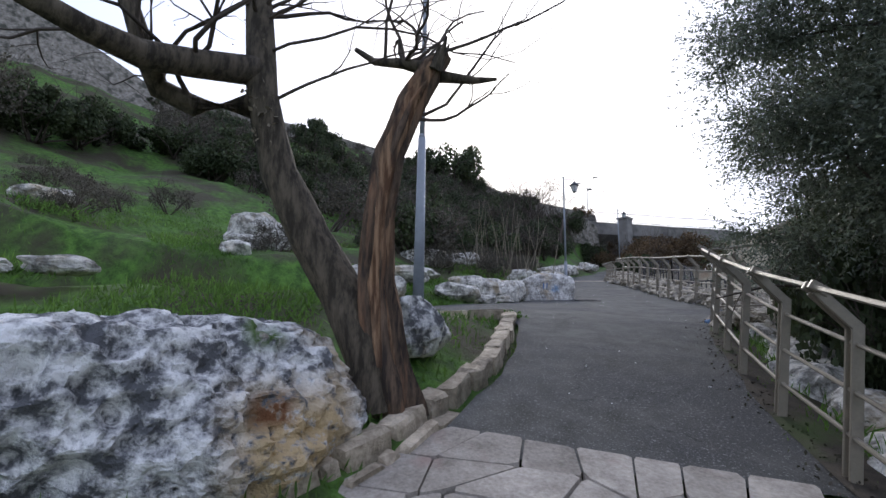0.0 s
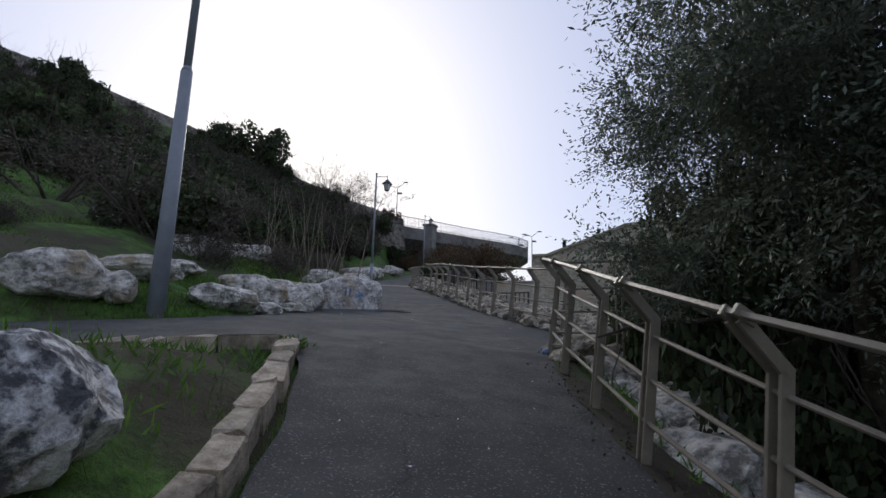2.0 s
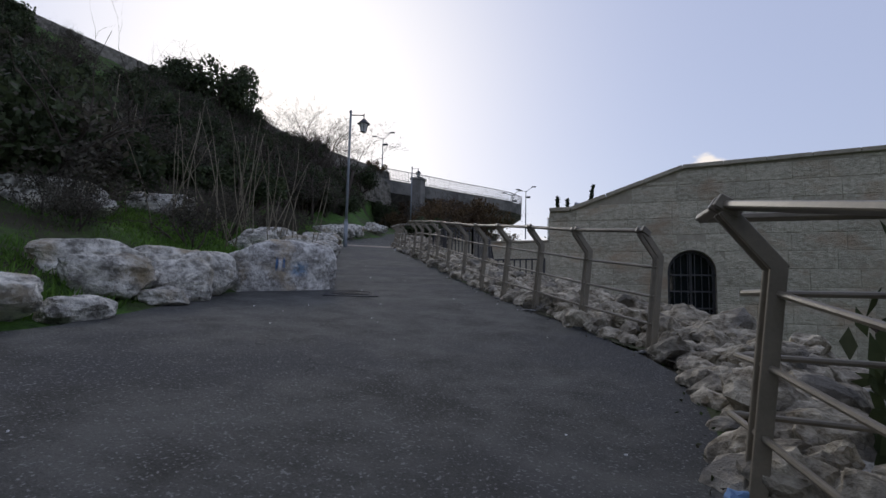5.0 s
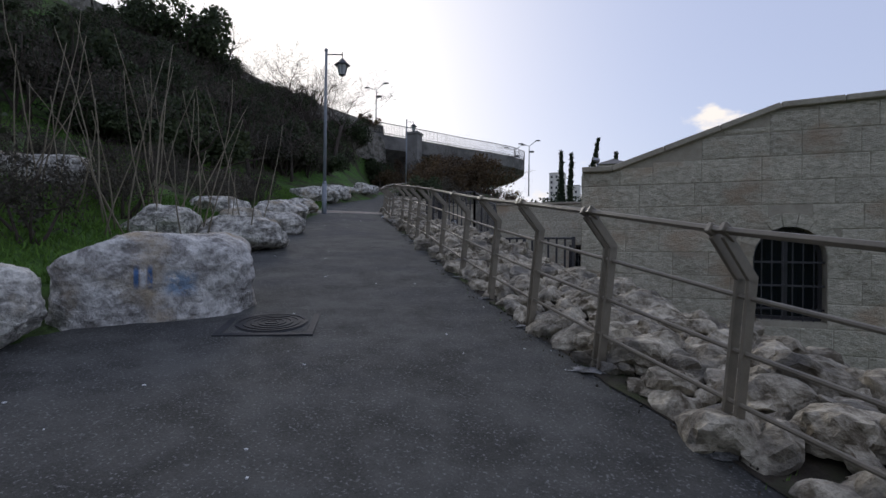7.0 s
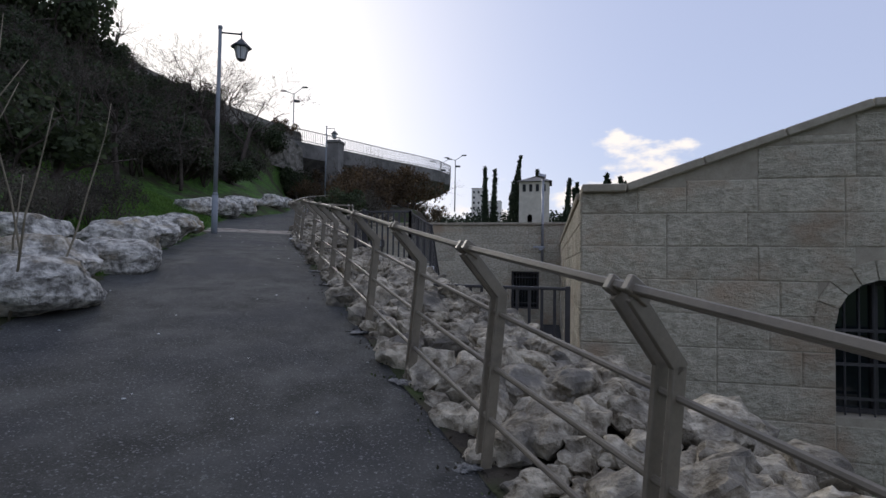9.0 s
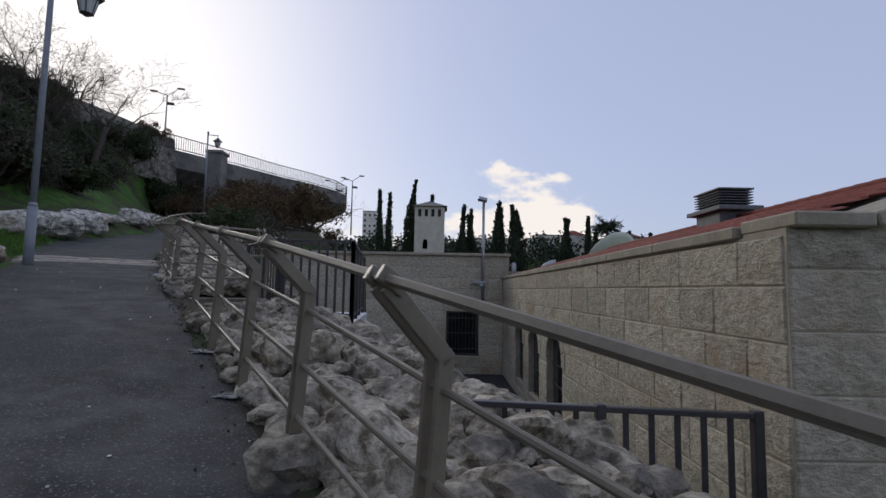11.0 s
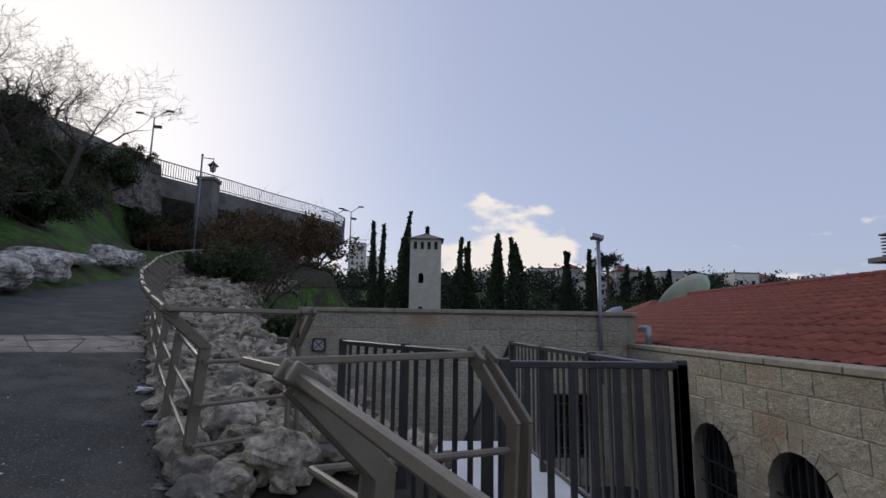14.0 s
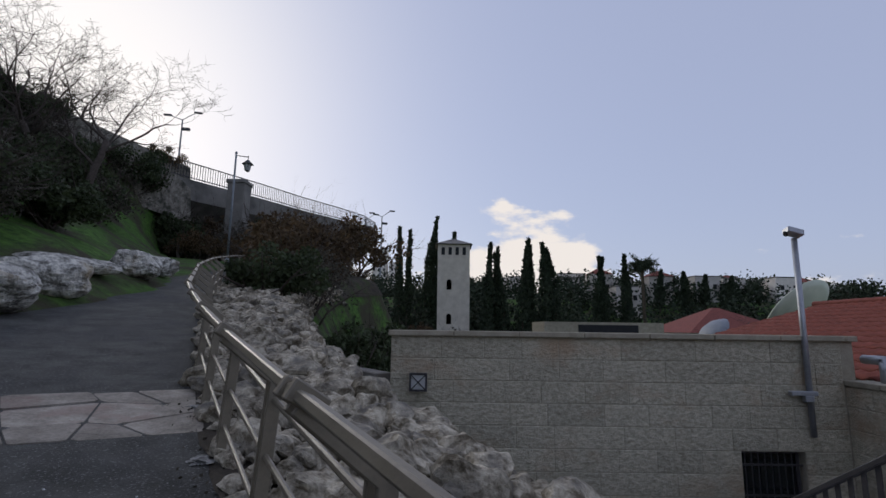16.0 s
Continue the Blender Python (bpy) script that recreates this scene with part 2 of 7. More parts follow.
M = {
    "asphalt": surf("asphalt", (0.046, 0.046, 0.041), (0.110, 0.109, 0.099), 2.6, 0.92, 0.9, 70, c3=(0.056, 0.057, 0.057), s3=0.5, t3=0.54, con=1.3, deep=0.03, cracks=0.62),
    "ground": surf("grass_and_soil", (0.035, 0.075, 0.014), (0.10, 0.21, 0.034), 5.0, 0.95, 1.0, 30, c3=(0.058, 0.052, 0.030), s3=0.5, t3=0.49, con=1.5, deep=0.06),
    "limestone": surf("limestone", (0.19, 0.18, 0.155), (0.76, 0.725, 0.64), 6.0, 0.92, 1.0, 20, con=1.8, deep=0.07, c3=(0.42, 0.34, 0.22), s3=1.4, t3=0.6, vary=0.12),
    "karst": surf("pitted_limestone", (0.11, 0.112, 0.115), (0.76, 0.75, 0.71), 7.0, 0.92, 1.0, 22, con=2.5, deep=0.06, c3=(0.50, 0.39, 0.24), s3=1.3, t3=0.62, patches=((0.65, 0.5, 0.08, 0.42, (0.50, 0.37, 0.20), 1.25, 0.42), (0.74, 0.2, 0.34, 0.09, (0.16, 0.07, 0.03), 1.09, 0.13), (0.35, 0.2, 0.75, 0.12, (0.07, 0.12, 0.03), 1.08, 0.14))),
    "rubble": surf("rubble_stone", (0.125, 0.102, 0.068), (0.56, 0.50, 0.385), 8.0, 0.92, 1.0, 26, con=1.5, deep=0.04, c3=(0.17, 0.155, 0.13), s3=3.0, t3=0.56, vary=0.25),
    "rubble_i": surf("rubble_stone_far", (0.125, 0.102, 0.068), (0.56, 0.50, 0.385), 8.0, 0.92, 1.0, 26, con=1.5, deep=0.04, c3=(0.17, 0.155, 0.13), s3=3.0, t3=0.56, island=0.25),
    "kerb": surf("kerb_stone", (0.25, 0.205, 0.145), (0.55, 0.465, 0.345), 7.0, 0.92, 1.0, 30, vary=0.28, con=1.4, deep=0.04),
    "flag": surf("flagstone", (0.18, 0.158, 0.128), (0.42, 0.375, 0.315), 5.0, 0.88, 0.6, 40, c3=(0.27, 0.19, 0.16), s3=1.6, t3=0.6, vary=0.2),
    "ashlar": surf("ashlar_stone", (0.32, 0.287, 0.208), (0.60, 0.55, 0.425), 12.0, 0.92, 0.9, 36, c3=(0.41, 0.315, 0.215), s3=0.9, t3=0.58, vary=0.11, con=1.05, stretch=1.6, deep=0.04),
    "footing": surf("worn_mortar", (0.10, 0.10, 0.095), (0.34, 0.335, 0.315), 14.0, 0.95, 0.8, 60, con=1.8),
    "drystone": surf("dry_stone_wall", (0.10, 0.09, 0.07), (0.34, 0.31, 0.26), 3.5, 0.95, 1.0, 9, c3=(0.06, 0.06, 0.045), s3=1.6, t3=0.55),
    "mortar": surf("mortar", (0.30, 0.265, 0.20), (0.42, 0.375, 0.285), 6.0, 0.95, 0.4, 40),
    "coping": surf("coping_stone", (0.26, 0.23, 0.17), (0.42, 0.375, 0.285), 4.0, 0.9, 0.5, 40),
    "rail": surf("painted_rail", (0.165, 0.14, 0.10), (0.235, 0.20, 0.145), 8.0, 0.42, 0.08, 60, spec=0.5, c3=(0.12, 0.10, 0.08), s3=3.0, t3=0.63),
    "iron": surf("dark_iron", (0.035, 0.033, 0.034), (0.06, 0.057, 0.058), 8.0, 0.4, 0.08, 60, spec=0.5),
    "pole": surf("grey_pole", (0.20, 0.22, 0.24), (0.27, 0.29, 0.31), 5.0, 0.5, 0.1, 60, spec=0.4),
    "lamp": surf("dark_lamp_metal", (0.04, 0.045, 0.05), (0.07, 0.075, 0.08), 6.0, 0.45, 0.1, 60),
    "bark": surf("bark", (0.035, 0.029, 0.020), (0.12, 0.098, 0.068), 16.0, 0.95, 1.0, 50, con=1.8, stretch=0.25),
    "splitbark": surf("peeling_bark", (0.045, 0.034, 0.026), (0.17, 0.115, 0.075), 18.0, 0.92, 1.0, 60, con=1.9, stretch=0.14, c3=(0.27, 0.15, 0.085), s3=7.0, t3=0.57, deep=0.04),
    "heartwood": surf("split_wood", (0.10, 0.05, 0.025), (0.34, 0.21, 0.12), 22.0, 0.85, 1.0, 50, con=2.0, stretch=0.12, c3=(0.04, 0.026, 0.018), s3=9.0, t3=0.5),
    "twig": surf("twig", (0.05, 0.04, 0.032), (0.10, 0.08, 0.065), 9.0, 0.9, 0.0, 40),
    "olive": surf("olive_leaf", (0.072, 0.09, 0.062), (0.175, 0.205, 0.15), 1.5, 0.5, 0.0, 30, island=0.5, spec=0.5, through_light=0.38),
    "bush": surf("bush_leaf", (0.030, 0.044, 0.020), (0.08, 0.10, 0.045), 0.5, 0.7, 0.0, 20, island=0.4, through_light=0.25),
    "bush_grey": surf("grey_bush_leaf", (0.05, 0.046, 0.036), (0.12, 0.108, 0.08), 0.5, 0.8, 0.0, 20, island=0.4, through_light=0.25),
    "bush_brown": surf("brown_bush_leaf", (0.055, 0.036, 0.020), (0.14, 0.095, 0.048), 0.5, 0.8, 0.0, 20, island=0.4, through_light=0.25),
    "grass": surf("grass_blade", (0.055, 0.125, 0.020), (0.15, 0.26, 0.05), 0.8, 0.8, 0.0, 20, island=0.35, through_light=0.3),
    "dry": surf("dry_stalk", (0.14, 0.12, 0.08), (0.28, 0.24, 0.17), 3.0, 0.9, 0.0, 20),
    "cypress": surf("cypress_leaf", (0.018, 0.028, 0.015), (0.045, 0.062, 0.032), 1.0, 0.85, 0.0, 10, island=0.3),
    "concrete": surf("concrete", (0.16, 0.15, 0.135), (0.26, 0.245, 0.22), 1.0, 0.9, 0.3, 20, c3=(0.10, 0.095, 0.085), s3=0.3, t3=0.55),
    "rooftile": surf("red_roof_tile", (0.13, 0.034, 0.024), (0.25, 0.066, 0.046), 5.0, 0.75, 0.2, 30, vary=0.15),
    "tower": surf("tower_stone", (0.46, 0.42, 0.34), (0.62, 0.57, 0.48), 0.8, 0.9, 0.4, 6),
    "white": surf("white_stone", (0.60, 0.60, 0.60), (0.75, 0.75, 0.74), 2.0, 0.7, 0.1, 30),
    "housewall": surf("house_wall", (0.52, 0.48, 0.42), (0.74, 0.70, 0.64), 0.3, 0.9, 0.0, 3, vary=0.2),
    "dark": surf("dark_void", (0.010, 0.010, 0.011), (0.02, 0.02, 0.022), 3.0, 0.6, 0.0, 20),
    "matting": surf("dark_roofing", (0.025, 0.026, 0.028), (0.05, 0.05, 0.052), 2.0, 0.8, 0.2, 40),
    "soil": surf("dark_soil", (0.03, 0.025, 0.019), (0.085, 0.07, 0.05), 5.0, 0.95, 0.8, 60, c3=(0.05, 0.075, 0.02), s3=1.2, t3=0.56),
    "block": surf("painted_limestone", (0.24, 0.225, 0.205), (0.72, 0.695, 0.64), 5.0, 0.9, 1.0, 20, con=1.4, deep=0.05, c3=(0.42, 0.34, 0.23), s3=1.6, t3=0.60, patches=((-0.12, 0.03, 0.16, 0.10, (0.75, 0.75, 0.74)), (-0.17, 0.022, 0.16, 0.10, (0.10, 0.2, 0.4)), (-0.07, 0.022, 0.16, 0.10, (0.10, 0.2, 0.4)), (0.16, 0.13, 0.1, 0.11, (0.30, 0.40, 0.52)))),
    "bluepaint": surf("blue_paint", (0.10, 0.20, 0.38), (0.20, 0.32, 0.5), 12.0, 0.8, 0.2, 40),
    "whitepaint": surf("white_paint", (0.6, 0.6, 0.6), (0.78, 0.78, 0.77), 10.0, 0.7, 0.1, 40),
    "metal": surf("galvanised_metal", (0.30, 0.31, 0.33), (0.42, 0.43, 0.45), 5.0, 0.45, 0.1, 40, metal=0.6),
    "ventmetal": surf("weathered_vent_metal", (0.10, 0.105, 0.11), (0.16, 0.165, 0.17), 5.0, 0.55, 0.1, 40),
    "dish": surf("dish_paint", (0.50, 0.56, 0.44), (0.62, 0.66, 0.54), 1.5, 0.6, 0.1, 20),
    "litter": surf("white_litter", (0.5, 0.5, 0.5), (0.8, 0.8, 0.8), 20.0, 0.7, 0.0, 40),
    "bin": surf("yellow_paint", (0.5, 0.35, 0.03), (0.6, 0.42, 0.05), 3.0, 0.6, 0.0, 20),
}


def glass_mat(name, colour, rough=0.05):
    m = bpy.data.materials.new(name)
    m.use_nodes = True
    b = m.node_tree.nodes["Principled BSDF"]
    b.inputs["Base Color"].default_value = (*colour, 1)
    b.inputs["Roughness"].default_value = rough
    return m


M["pane"] = glass_mat("dark_window_glass", (0.01, 0.014, 0.016))
M["lampglass"] = glass_mat("frosted_lamp_glass", (0.55, 0.56, 0.55), 0.35)


# ---- helpers of the scene ----
def linked(name, data, mat, parent=None):
    ob = new(name, data)
    if mat is not None:
        data.materials.clear()
        data.materials.append(mat)
    if parent is not None:
        ob.parent = parent
    return ob


def thing(name, at=(0, 0, 0), label="", category="", group="", kind=""):
    ob = new(name)
    ob.matrix_basis = Matrix.Translation(at)
    return tagged(ob, label, category, group, kind)


def mesh_from(name, bm, smooth=False):
    me = bpy.data.meshes.new(name)
    bm.to_mesh(me)
    bm.free()
    if smooth:
        me.shade_smooth()
    return me


def part(name, bm, mat, parent=None, label="", smooth=False):
    ob = linked(name, mesh_from(name, bm, smooth), mat, parent)
    if label:
        tagged(ob, label)
    return ob


def box(bm, c, size, rot=None, bevel=0.0):
    r = bmesh.ops.create_cube(bm, size=1.0)
    m = Matrix.Translation(c) @ (rot.to_4x4() if rot is not None else Matrix()) @ Matrix.Diagonal((*size, 1))
    bmesh.ops.transform(bm, matrix=m, verts=r["verts"])
    if bevel:
        es = {e for v in r["verts"] for e in v.link_edges}
        bmesh.ops.bevel(bm, geom=list(es), offset=bevel, segments=1, affect="EDGES")


def bar(bm, a, b, r, sides=8, r2=None, cap=True):
    """A round bar from a to b."""
    a, b = Vector(a), Vector(b)
    d = b - a
    q = d.to_track_quat("Z", "Y").to_matrix().to_4x4()
    bmesh.ops.create_cone(bm, cap_ends=cap, segments=sides, radius1=r, radius2=r if r2 is None else r2, depth=d.length,
                          matrix=Matrix.Translation((a + b) / 2) @ q)


def beam(bm, a, b, w, h, up=(0, 0, 1), bevel=0.0):
    """A bar of oblong section from a to b: w across, h along up."""
    a, b = Vector(a), Vector(b)
    y = (b - a).normalized()
    x = y.cross(Vector(up)).normalized()
    z = x.cross(y)
    rot = Matrix((x, y, z)).transposed()
    box(bm, (a + b) / 2, (w, (b - a).length, h), rot, bevel)


def tubes(paths, sides=6):
    """One mesh of tapered tubes; each path is a list of (point, radius)."""
    vs, fs = [], []
    for path in paths:
        base = len(vs)
        for i, (p, r) in enumerate(path):
            a = path[max(i - 1, 0)][0]
            b = path[min(i + 1, len(path) - 1)][0]
            d = (b - a)
            if d.length < 1e-6:
                d = Vector((0, 0, 1))
            u = d.orthogonal().normalized()
            d.normalize()
            w = d.cross(u)
            ref = Vector((0.31, 0.95, 0.05))
            u = (ref - d * ref.dot(d)).normalized()
            w = d.cross(u)
            for k in range(sides):
                an = 2 * math.pi * k / sides
                vs.append(p + (u * math.cos(an) + w * math.sin(an)) * r)
        for i in range(len(path) - 1):
            for k in range(sides):
                k2 = (k + 1) % sides
                fs.append((base + i * sides + k, base + i * sides + k2, base + (i + 1) * sides + k2, base + (i + 1) * sides + k))
        fs.append(tuple(base + (len(path) - 1) * sides + k for k in range(sides)))
        fs.append(tuple(base + k for k in reversed(range(sides))))
    me = bpy.data.meshes.new("tubes")
    me.from_pydata(vs, [], fs)
    me.shade_smooth()
    return me


def leaves(points, length, width, rng, droop=0.2, axis=None):
    """A mesh of small pointed leaves at the points."""
    n = len(points)
    p = np.asarray(points, float)
    d = rng.normal(size=(n, 3))
    if axis is not None:
        d = d * 0.6 + np.asarray(axis, float)
    d[:, 2] -= droop
    d /= np.linalg.norm(d, axis=1)[:, None]
    o = np.cross(d, rng.normal(size=(n, 3)))
    o /= np.linalg.norm(o, axis=1)[:, None] + 1e-9
    ln = (length * rng.uniform(0.6, 1.3, n))[:, None]
    wd = (width * rng.uniform(0.7, 1.2, n))[:, None]
    v = np.empty((n, 4, 3))
    v[:, 0], v[:, 2] = p, p + d * ln
    v[:, 1], v[:, 3] = p + d * ln * 0.45 + o * wd, p + d * ln * 0.45 - o * wd
    me = bpy.data.meshes.new("leaves")
    me.vertices.add(4 * n)
    me.vertices.foreach_set("co", v.reshape(-1))
    me.loops.add(4 * n)
    me.loops.foreach_set("vertex_index", np.arange(4 * n, dtype=np.int32))
    me.polygons.add(n)
    me.polygons.foreach_set("loop_start", np.arange(0, 4 * n, 4, dtype=np.int32))
    me.update(calc_edges=True)
    return me


def rock_mesh(name, seed, size=(1, 1, 1), sub=2, rough=0.25, cuts=6, freq=1.3, fine=0.0, boxy=0.0, pits=0.0):
    """An angular boulder: a ball cut by random planes, then worn by noise."""
    rg = random.Random(seed)
    bm = bmesh.new()
    bmesh.ops.create_icosphere(bm, subdivisions=sub, radius=1.0)
    planes = []
    for _ in range(cuts):
        v = Vector((rg.gauss(0, 1), rg.gauss(0, 1), rg.gauss(0, 1))).normalized()
        planes.append((v, rg.uniform(0.55, 0.82)))
    off = Vector((rg.uniform(-50, 50), rg.uniform(-50, 50), rg.uniform(-50, 50)))
    for v in bm.verts:
        c = v.co.copy()
        if boxy:
            k = (abs(c.x) ** boxy + abs(c.y) ** boxy + abs(c.z) ** boxy) ** (1 / boxy)
            c /= k
        for _ in range(2):
            for nrm, dist in planes:
                e = c.dot(nrm) - dist * (1.35 if boxy else 1)
                if e > 0:
                    c -= nrm * e
        c *= 1 + rough * noise.noise(c * freq + off)
        if fine:
            c *= 1 + fine * noise.noise(c * freq * 4 + off) + fine * 0.5 * noise.noise(c * freq * 9 + off)
        if pits:
            q = noise.voronoi(Vector((c.x * size[0], c.y * size[1], c.z * size[2])) * 5.5 + off)[0][0]
            q2 = noise.voronoi(Vector((c.x * size[0], c.y * size[1], c.z * size[2])) * 13 + off)[0][0]
            c *= 1 - pits * max(0.0, 0.55 - q) - pits * 0.4 * max(0.0, 0.5 - q2)
        v.co = Vector((c.x * size[0], c.y * size[1], c.z * size[2]))
    return mesh_from(name, bm)


def joined(name, pairs, smooth=True):
    """One mesh out of many placed copies: pairs of (mesh, matrix)."""
    verts, faces, n0, cache = [], [], 0, {}
    for me, m in pairs:
        if me.name not in cache:
            co = np.empty(len(me.vertices) * 3)
            me.vertices.foreach_get("co", co)
            cache[me.name] = (co.reshape(-1, 3), [tuple(p.vertices) for p in me.polygons])
        co, fs = cache[me.name]
        a = np.array(m)
        verts.append(co @ a[:3, :3].T + a[:3, 3])
        faces += [tuple(i + n0 for i in f) for f in fs]
        n0 += len(co)
    out = bpy.data.meshes.new(name)
    out.from_pydata(np.vstack(verts).tolist(), [], faces)
    if smooth:
        out.shade_smooth()
    return out


# ---- the lie of the land ----
SZ = [(-400, -40), (-30, -4), (-10, -1.5), (0, .0), (2.5, .52), (4, .83), (5.14, 1.07), (6.235, 1.30), (7.07, 1.48), (8.09, 1.69), (8.9, 1.84), (10.35, 1.99), (11.8, 2.17), (13.5, 2.41), (15.8, 2.71), (17.65, 3.0), (19.2, 3.25), (21, 3.5), (22.6, 3.72), (24.3, 3.95), (25.2, 4.06), (29.2, 4.6), (34, 5.3), (40, 6.3), (51, 8.2), (60, 9.6), (90, 11), (400, 12)]
RAIL_N = [(-30, -1.1), (-4, -1.2), (3, -1.33), (4.3, -1.38), (5.25, -1.41), (6.3, -1.51), (7.15, -1.65), (8.1, -1.81), (9.0, -2.03), (9.8, -2.6), (11.0, -3.24), (11.4, -3.2), (12.47, -3.05), (13.5, -2.92), (14.55, -2.82), (15.7, -2.76), (17.85, -2.62), (20.5, -2.52), (23, -2.43), (25, -2.35), (27, -2.33), (29.3, -2.38), (31, -2.45), (36, -3.0), (40, -3.8), (43, -5.0), (45, -6.2), (47, -8.0), (49, -10.5), (60, -11), (400, -11)]
CREST = [(-55, -200, 26), (-51, -20, 25), (-48.5, 2, 22.0), (-47, 11, 20.6), (-42, 23, 20.2), (-38.5, 31, 18.8), (-36, 48, 17.4), (-31.5, 58.6, 16.4), (-29, 70, 16.8), (-45, 150, 16), (-60, 400, 16)]
EDGE = [(-400, -2), (-30, 3), (0, 1.3), (4, 1.1), (8.1, 0.85), (8.6, 2.3), (10.9, 2.15), (13, 1.5), (14.8, 1.1), (15.3, 0.6), (18.5, 0.35), (25, 0.25), (31, 0.1), (34.6, 0.0), (37, -1.2), (40, -2.4), (42, -2.7), (52, -3.0), (400, -3)]
SIDE_Y, SIDE_X = [-40, -8, 0, 2, 4, 6, 8], [-34, -15.0, -10.9, -9.4, -8.0, -6.9, -6.2]      # middle of the side path


def interp(v, table):
    return np.interp(v, [a for a, b in table], [b for a, b in table])


def sn(x, y):
    return -0.53 * x + 0.85 * y, -0.85 * x - 0.53 * y


def xy(s, n):
    k = 0.53 * 0.53 + 0.85 * 0.85
    return (-0.53 * s - 0.85 * n) / k, (0.85 * s - 0.53 * n) / k


def path_z(x, y):
    """The paved surface: its rise along the walk, and a cross fall at the junction."""
    s, n = sn(x, y)
    return interp(s, SZ) + 0.055 * np.clip(n + 1.8, 0, 3.2) * np.interp(s, [3, 6.5, 11, 14], [0, 1, 1, 0])


def smooth01(t):
    t = np.clip(t, 0, 1)
    return t * t * (3 - 2 * t)


def crest_near(x, y):
    """Distance to the crest line of the hill, and the height there."""
    best, zz = np.full(np.shape(x), 1e9), np.zeros(np.shape(x))
    for a, b in zip(CREST, CREST[1:]):
        dx, dy = b[0] - a[0], b[1] - a[1]
        t = np.clip(((x - a[0]) * dx + (y - a[1]) * dy) / (dx * dx + dy * dy), 0, 1)
        d = np.hypot(x - a[0] - t * dx, y - a[1] - t * dy)
        zz = np.where(d < best, a[2] + t * (b[2] - a[2]), zz)
        best = np.minimum(best, d)
    return best, zz


def crest_side(x, y):
    """Positive on the far side of the crest."""
    ys = [c[1] for c in CREST]
    return np.interp(y, ys, [c[0] for c in CREST]) - x


def low_z(x, y):
    """The valley to the right of the path: courtyard, low olive ground, then the far hillside."""
    z = 1.62 + 0 * x
    z = np.where(y < 17.5, np.minimum(1.62, path_z(x, y) - 0.75 - 0.05 * np.clip(-sn(x, y)[1] - 3, 0, 20)), z)
    far = np.clip(y - 34, 0, 1e4)
    hill = np.where(far < 70, 1.2 - 1.2 * smooth01(far / 30), 0) + 19 * smooth01((far - 86) / 58) + 12 * smooth01((far - 150) / 300)
    mound = 13.5 * np.exp(-((x + 31) ** 2 + (y - 75) ** 2) / (2 * 11.0 ** 2))
    return np.where(y > 34, z * (1 - smooth01(far / 10)) + hill + mound, z)


def land_z(x, y):
    x, y = np.asarray(x, float), np.asarray(y, float)
    s, n = sn(x, y)
    base = path_z(x, y)
    edge, rail = interp(s, EDGE), interp(s, RAIL_N)
    d, zc = crest_near(x, y)
    up = np.clip(n - edge, 0, None)
    f = up / (up + d + 1e-6)
    rise = np.clip(zc - base, 0.5, None)
    shape = 0.28 * f + 0.72 * f ** 1.7
    hill = base + 0.11 * smooth01(up / 0.3) + 0.2 * smooth01(up / 2.5) + rise * shape
    hill = np.where(crest_side(x, y) > 0, zc, hill)
    down = np.clip(rail - 0.25 - n, 0, None)
    low = np.minimum(low_z(x, y), base + 3)
    bank = smooth01((s - 10.2) / 1.2)
    w = (1 - bank) * smooth01(down / 2.0) + bank * smooth01((down - 1.35) / (1.0 + np.clip(s - 34, 0, 8) * 0.4))
    z = np.where(n > edge, hill, base)
    # the side path that leaves the junction towards the hill
    off = 0.86 * np.abs(x - np.interp(y, SIDE_Y, SIDE_X))
    flat = (1 - smooth01((off - 1.05) / 0.8)) * ((y < 8) & (y > -20))
    z = z * (1 - flat) + base * flat
    return np.where(n < rail - 0.25, base * (1 - w) + low * w, z)


def ground_z(x, y):
    return float(land_z(np.array([x]), np.array([y]))[0])


def axis_steps(lo, hi, step, ends):
    a = list(np.arange(lo, hi + 1e-6, step))
    d, grow = step, 1.25
    while a[-1] < ends[1]:
        d *= grow
        a.append(a[-1] + d)
    d = step
    while a[0] > ends[0]:
        d *= grow
        a.insert(0, a[0] - d)
    return np.array(a)


def build_ground():
    xs, ys = axis_steps(-48, 6, 0.45, (-2500, 2500)), axis_steps(-8, 60, 0.45, (-2500, 3000))
    X, Y = np.meshgrid(xs, ys)
    Z = land_z(X, Y)
    s, n = sn(X, Y)
    wild = smooth01((n - interp(s, EDGE) - 1.0) / 3)
    bumps = np.array([noise.noise((x * 0.6, y * 0.6, 0)) * 0.25 + noise.noise((x * 0.17, y * 0.17, 3)) * 0.6 for x, y in zip(X.ravel(), Y.ravel())]).reshape(X.shape)
    Z = Z + bumps * wild * (crest_side(X, Y) < 0) - 0.05
    nx, ny = len(xs), len(ys)
    v = np.stack([X.ravel(), Y.ravel(), Z.ravel()], 1)
    i = np.arange(nx * ny).reshape(ny, nx)
    f = np.stack([i[:-1, :-1].ravel(), i[:-1, 1:].ravel(), i[1:, 1:].ravel(), i[1:, :-1].ravel()], 1)
    me = bpy.data.meshes.new("ground")
    me.from_pydata(v.tolist(), [], f.tolist())
    me.shade_smooth()
    return tagged(linked("ground", me, M["ground"]), "grassy earth sloping up a hillside with bare soil patches", "ground", kind="structure")


build_ground()


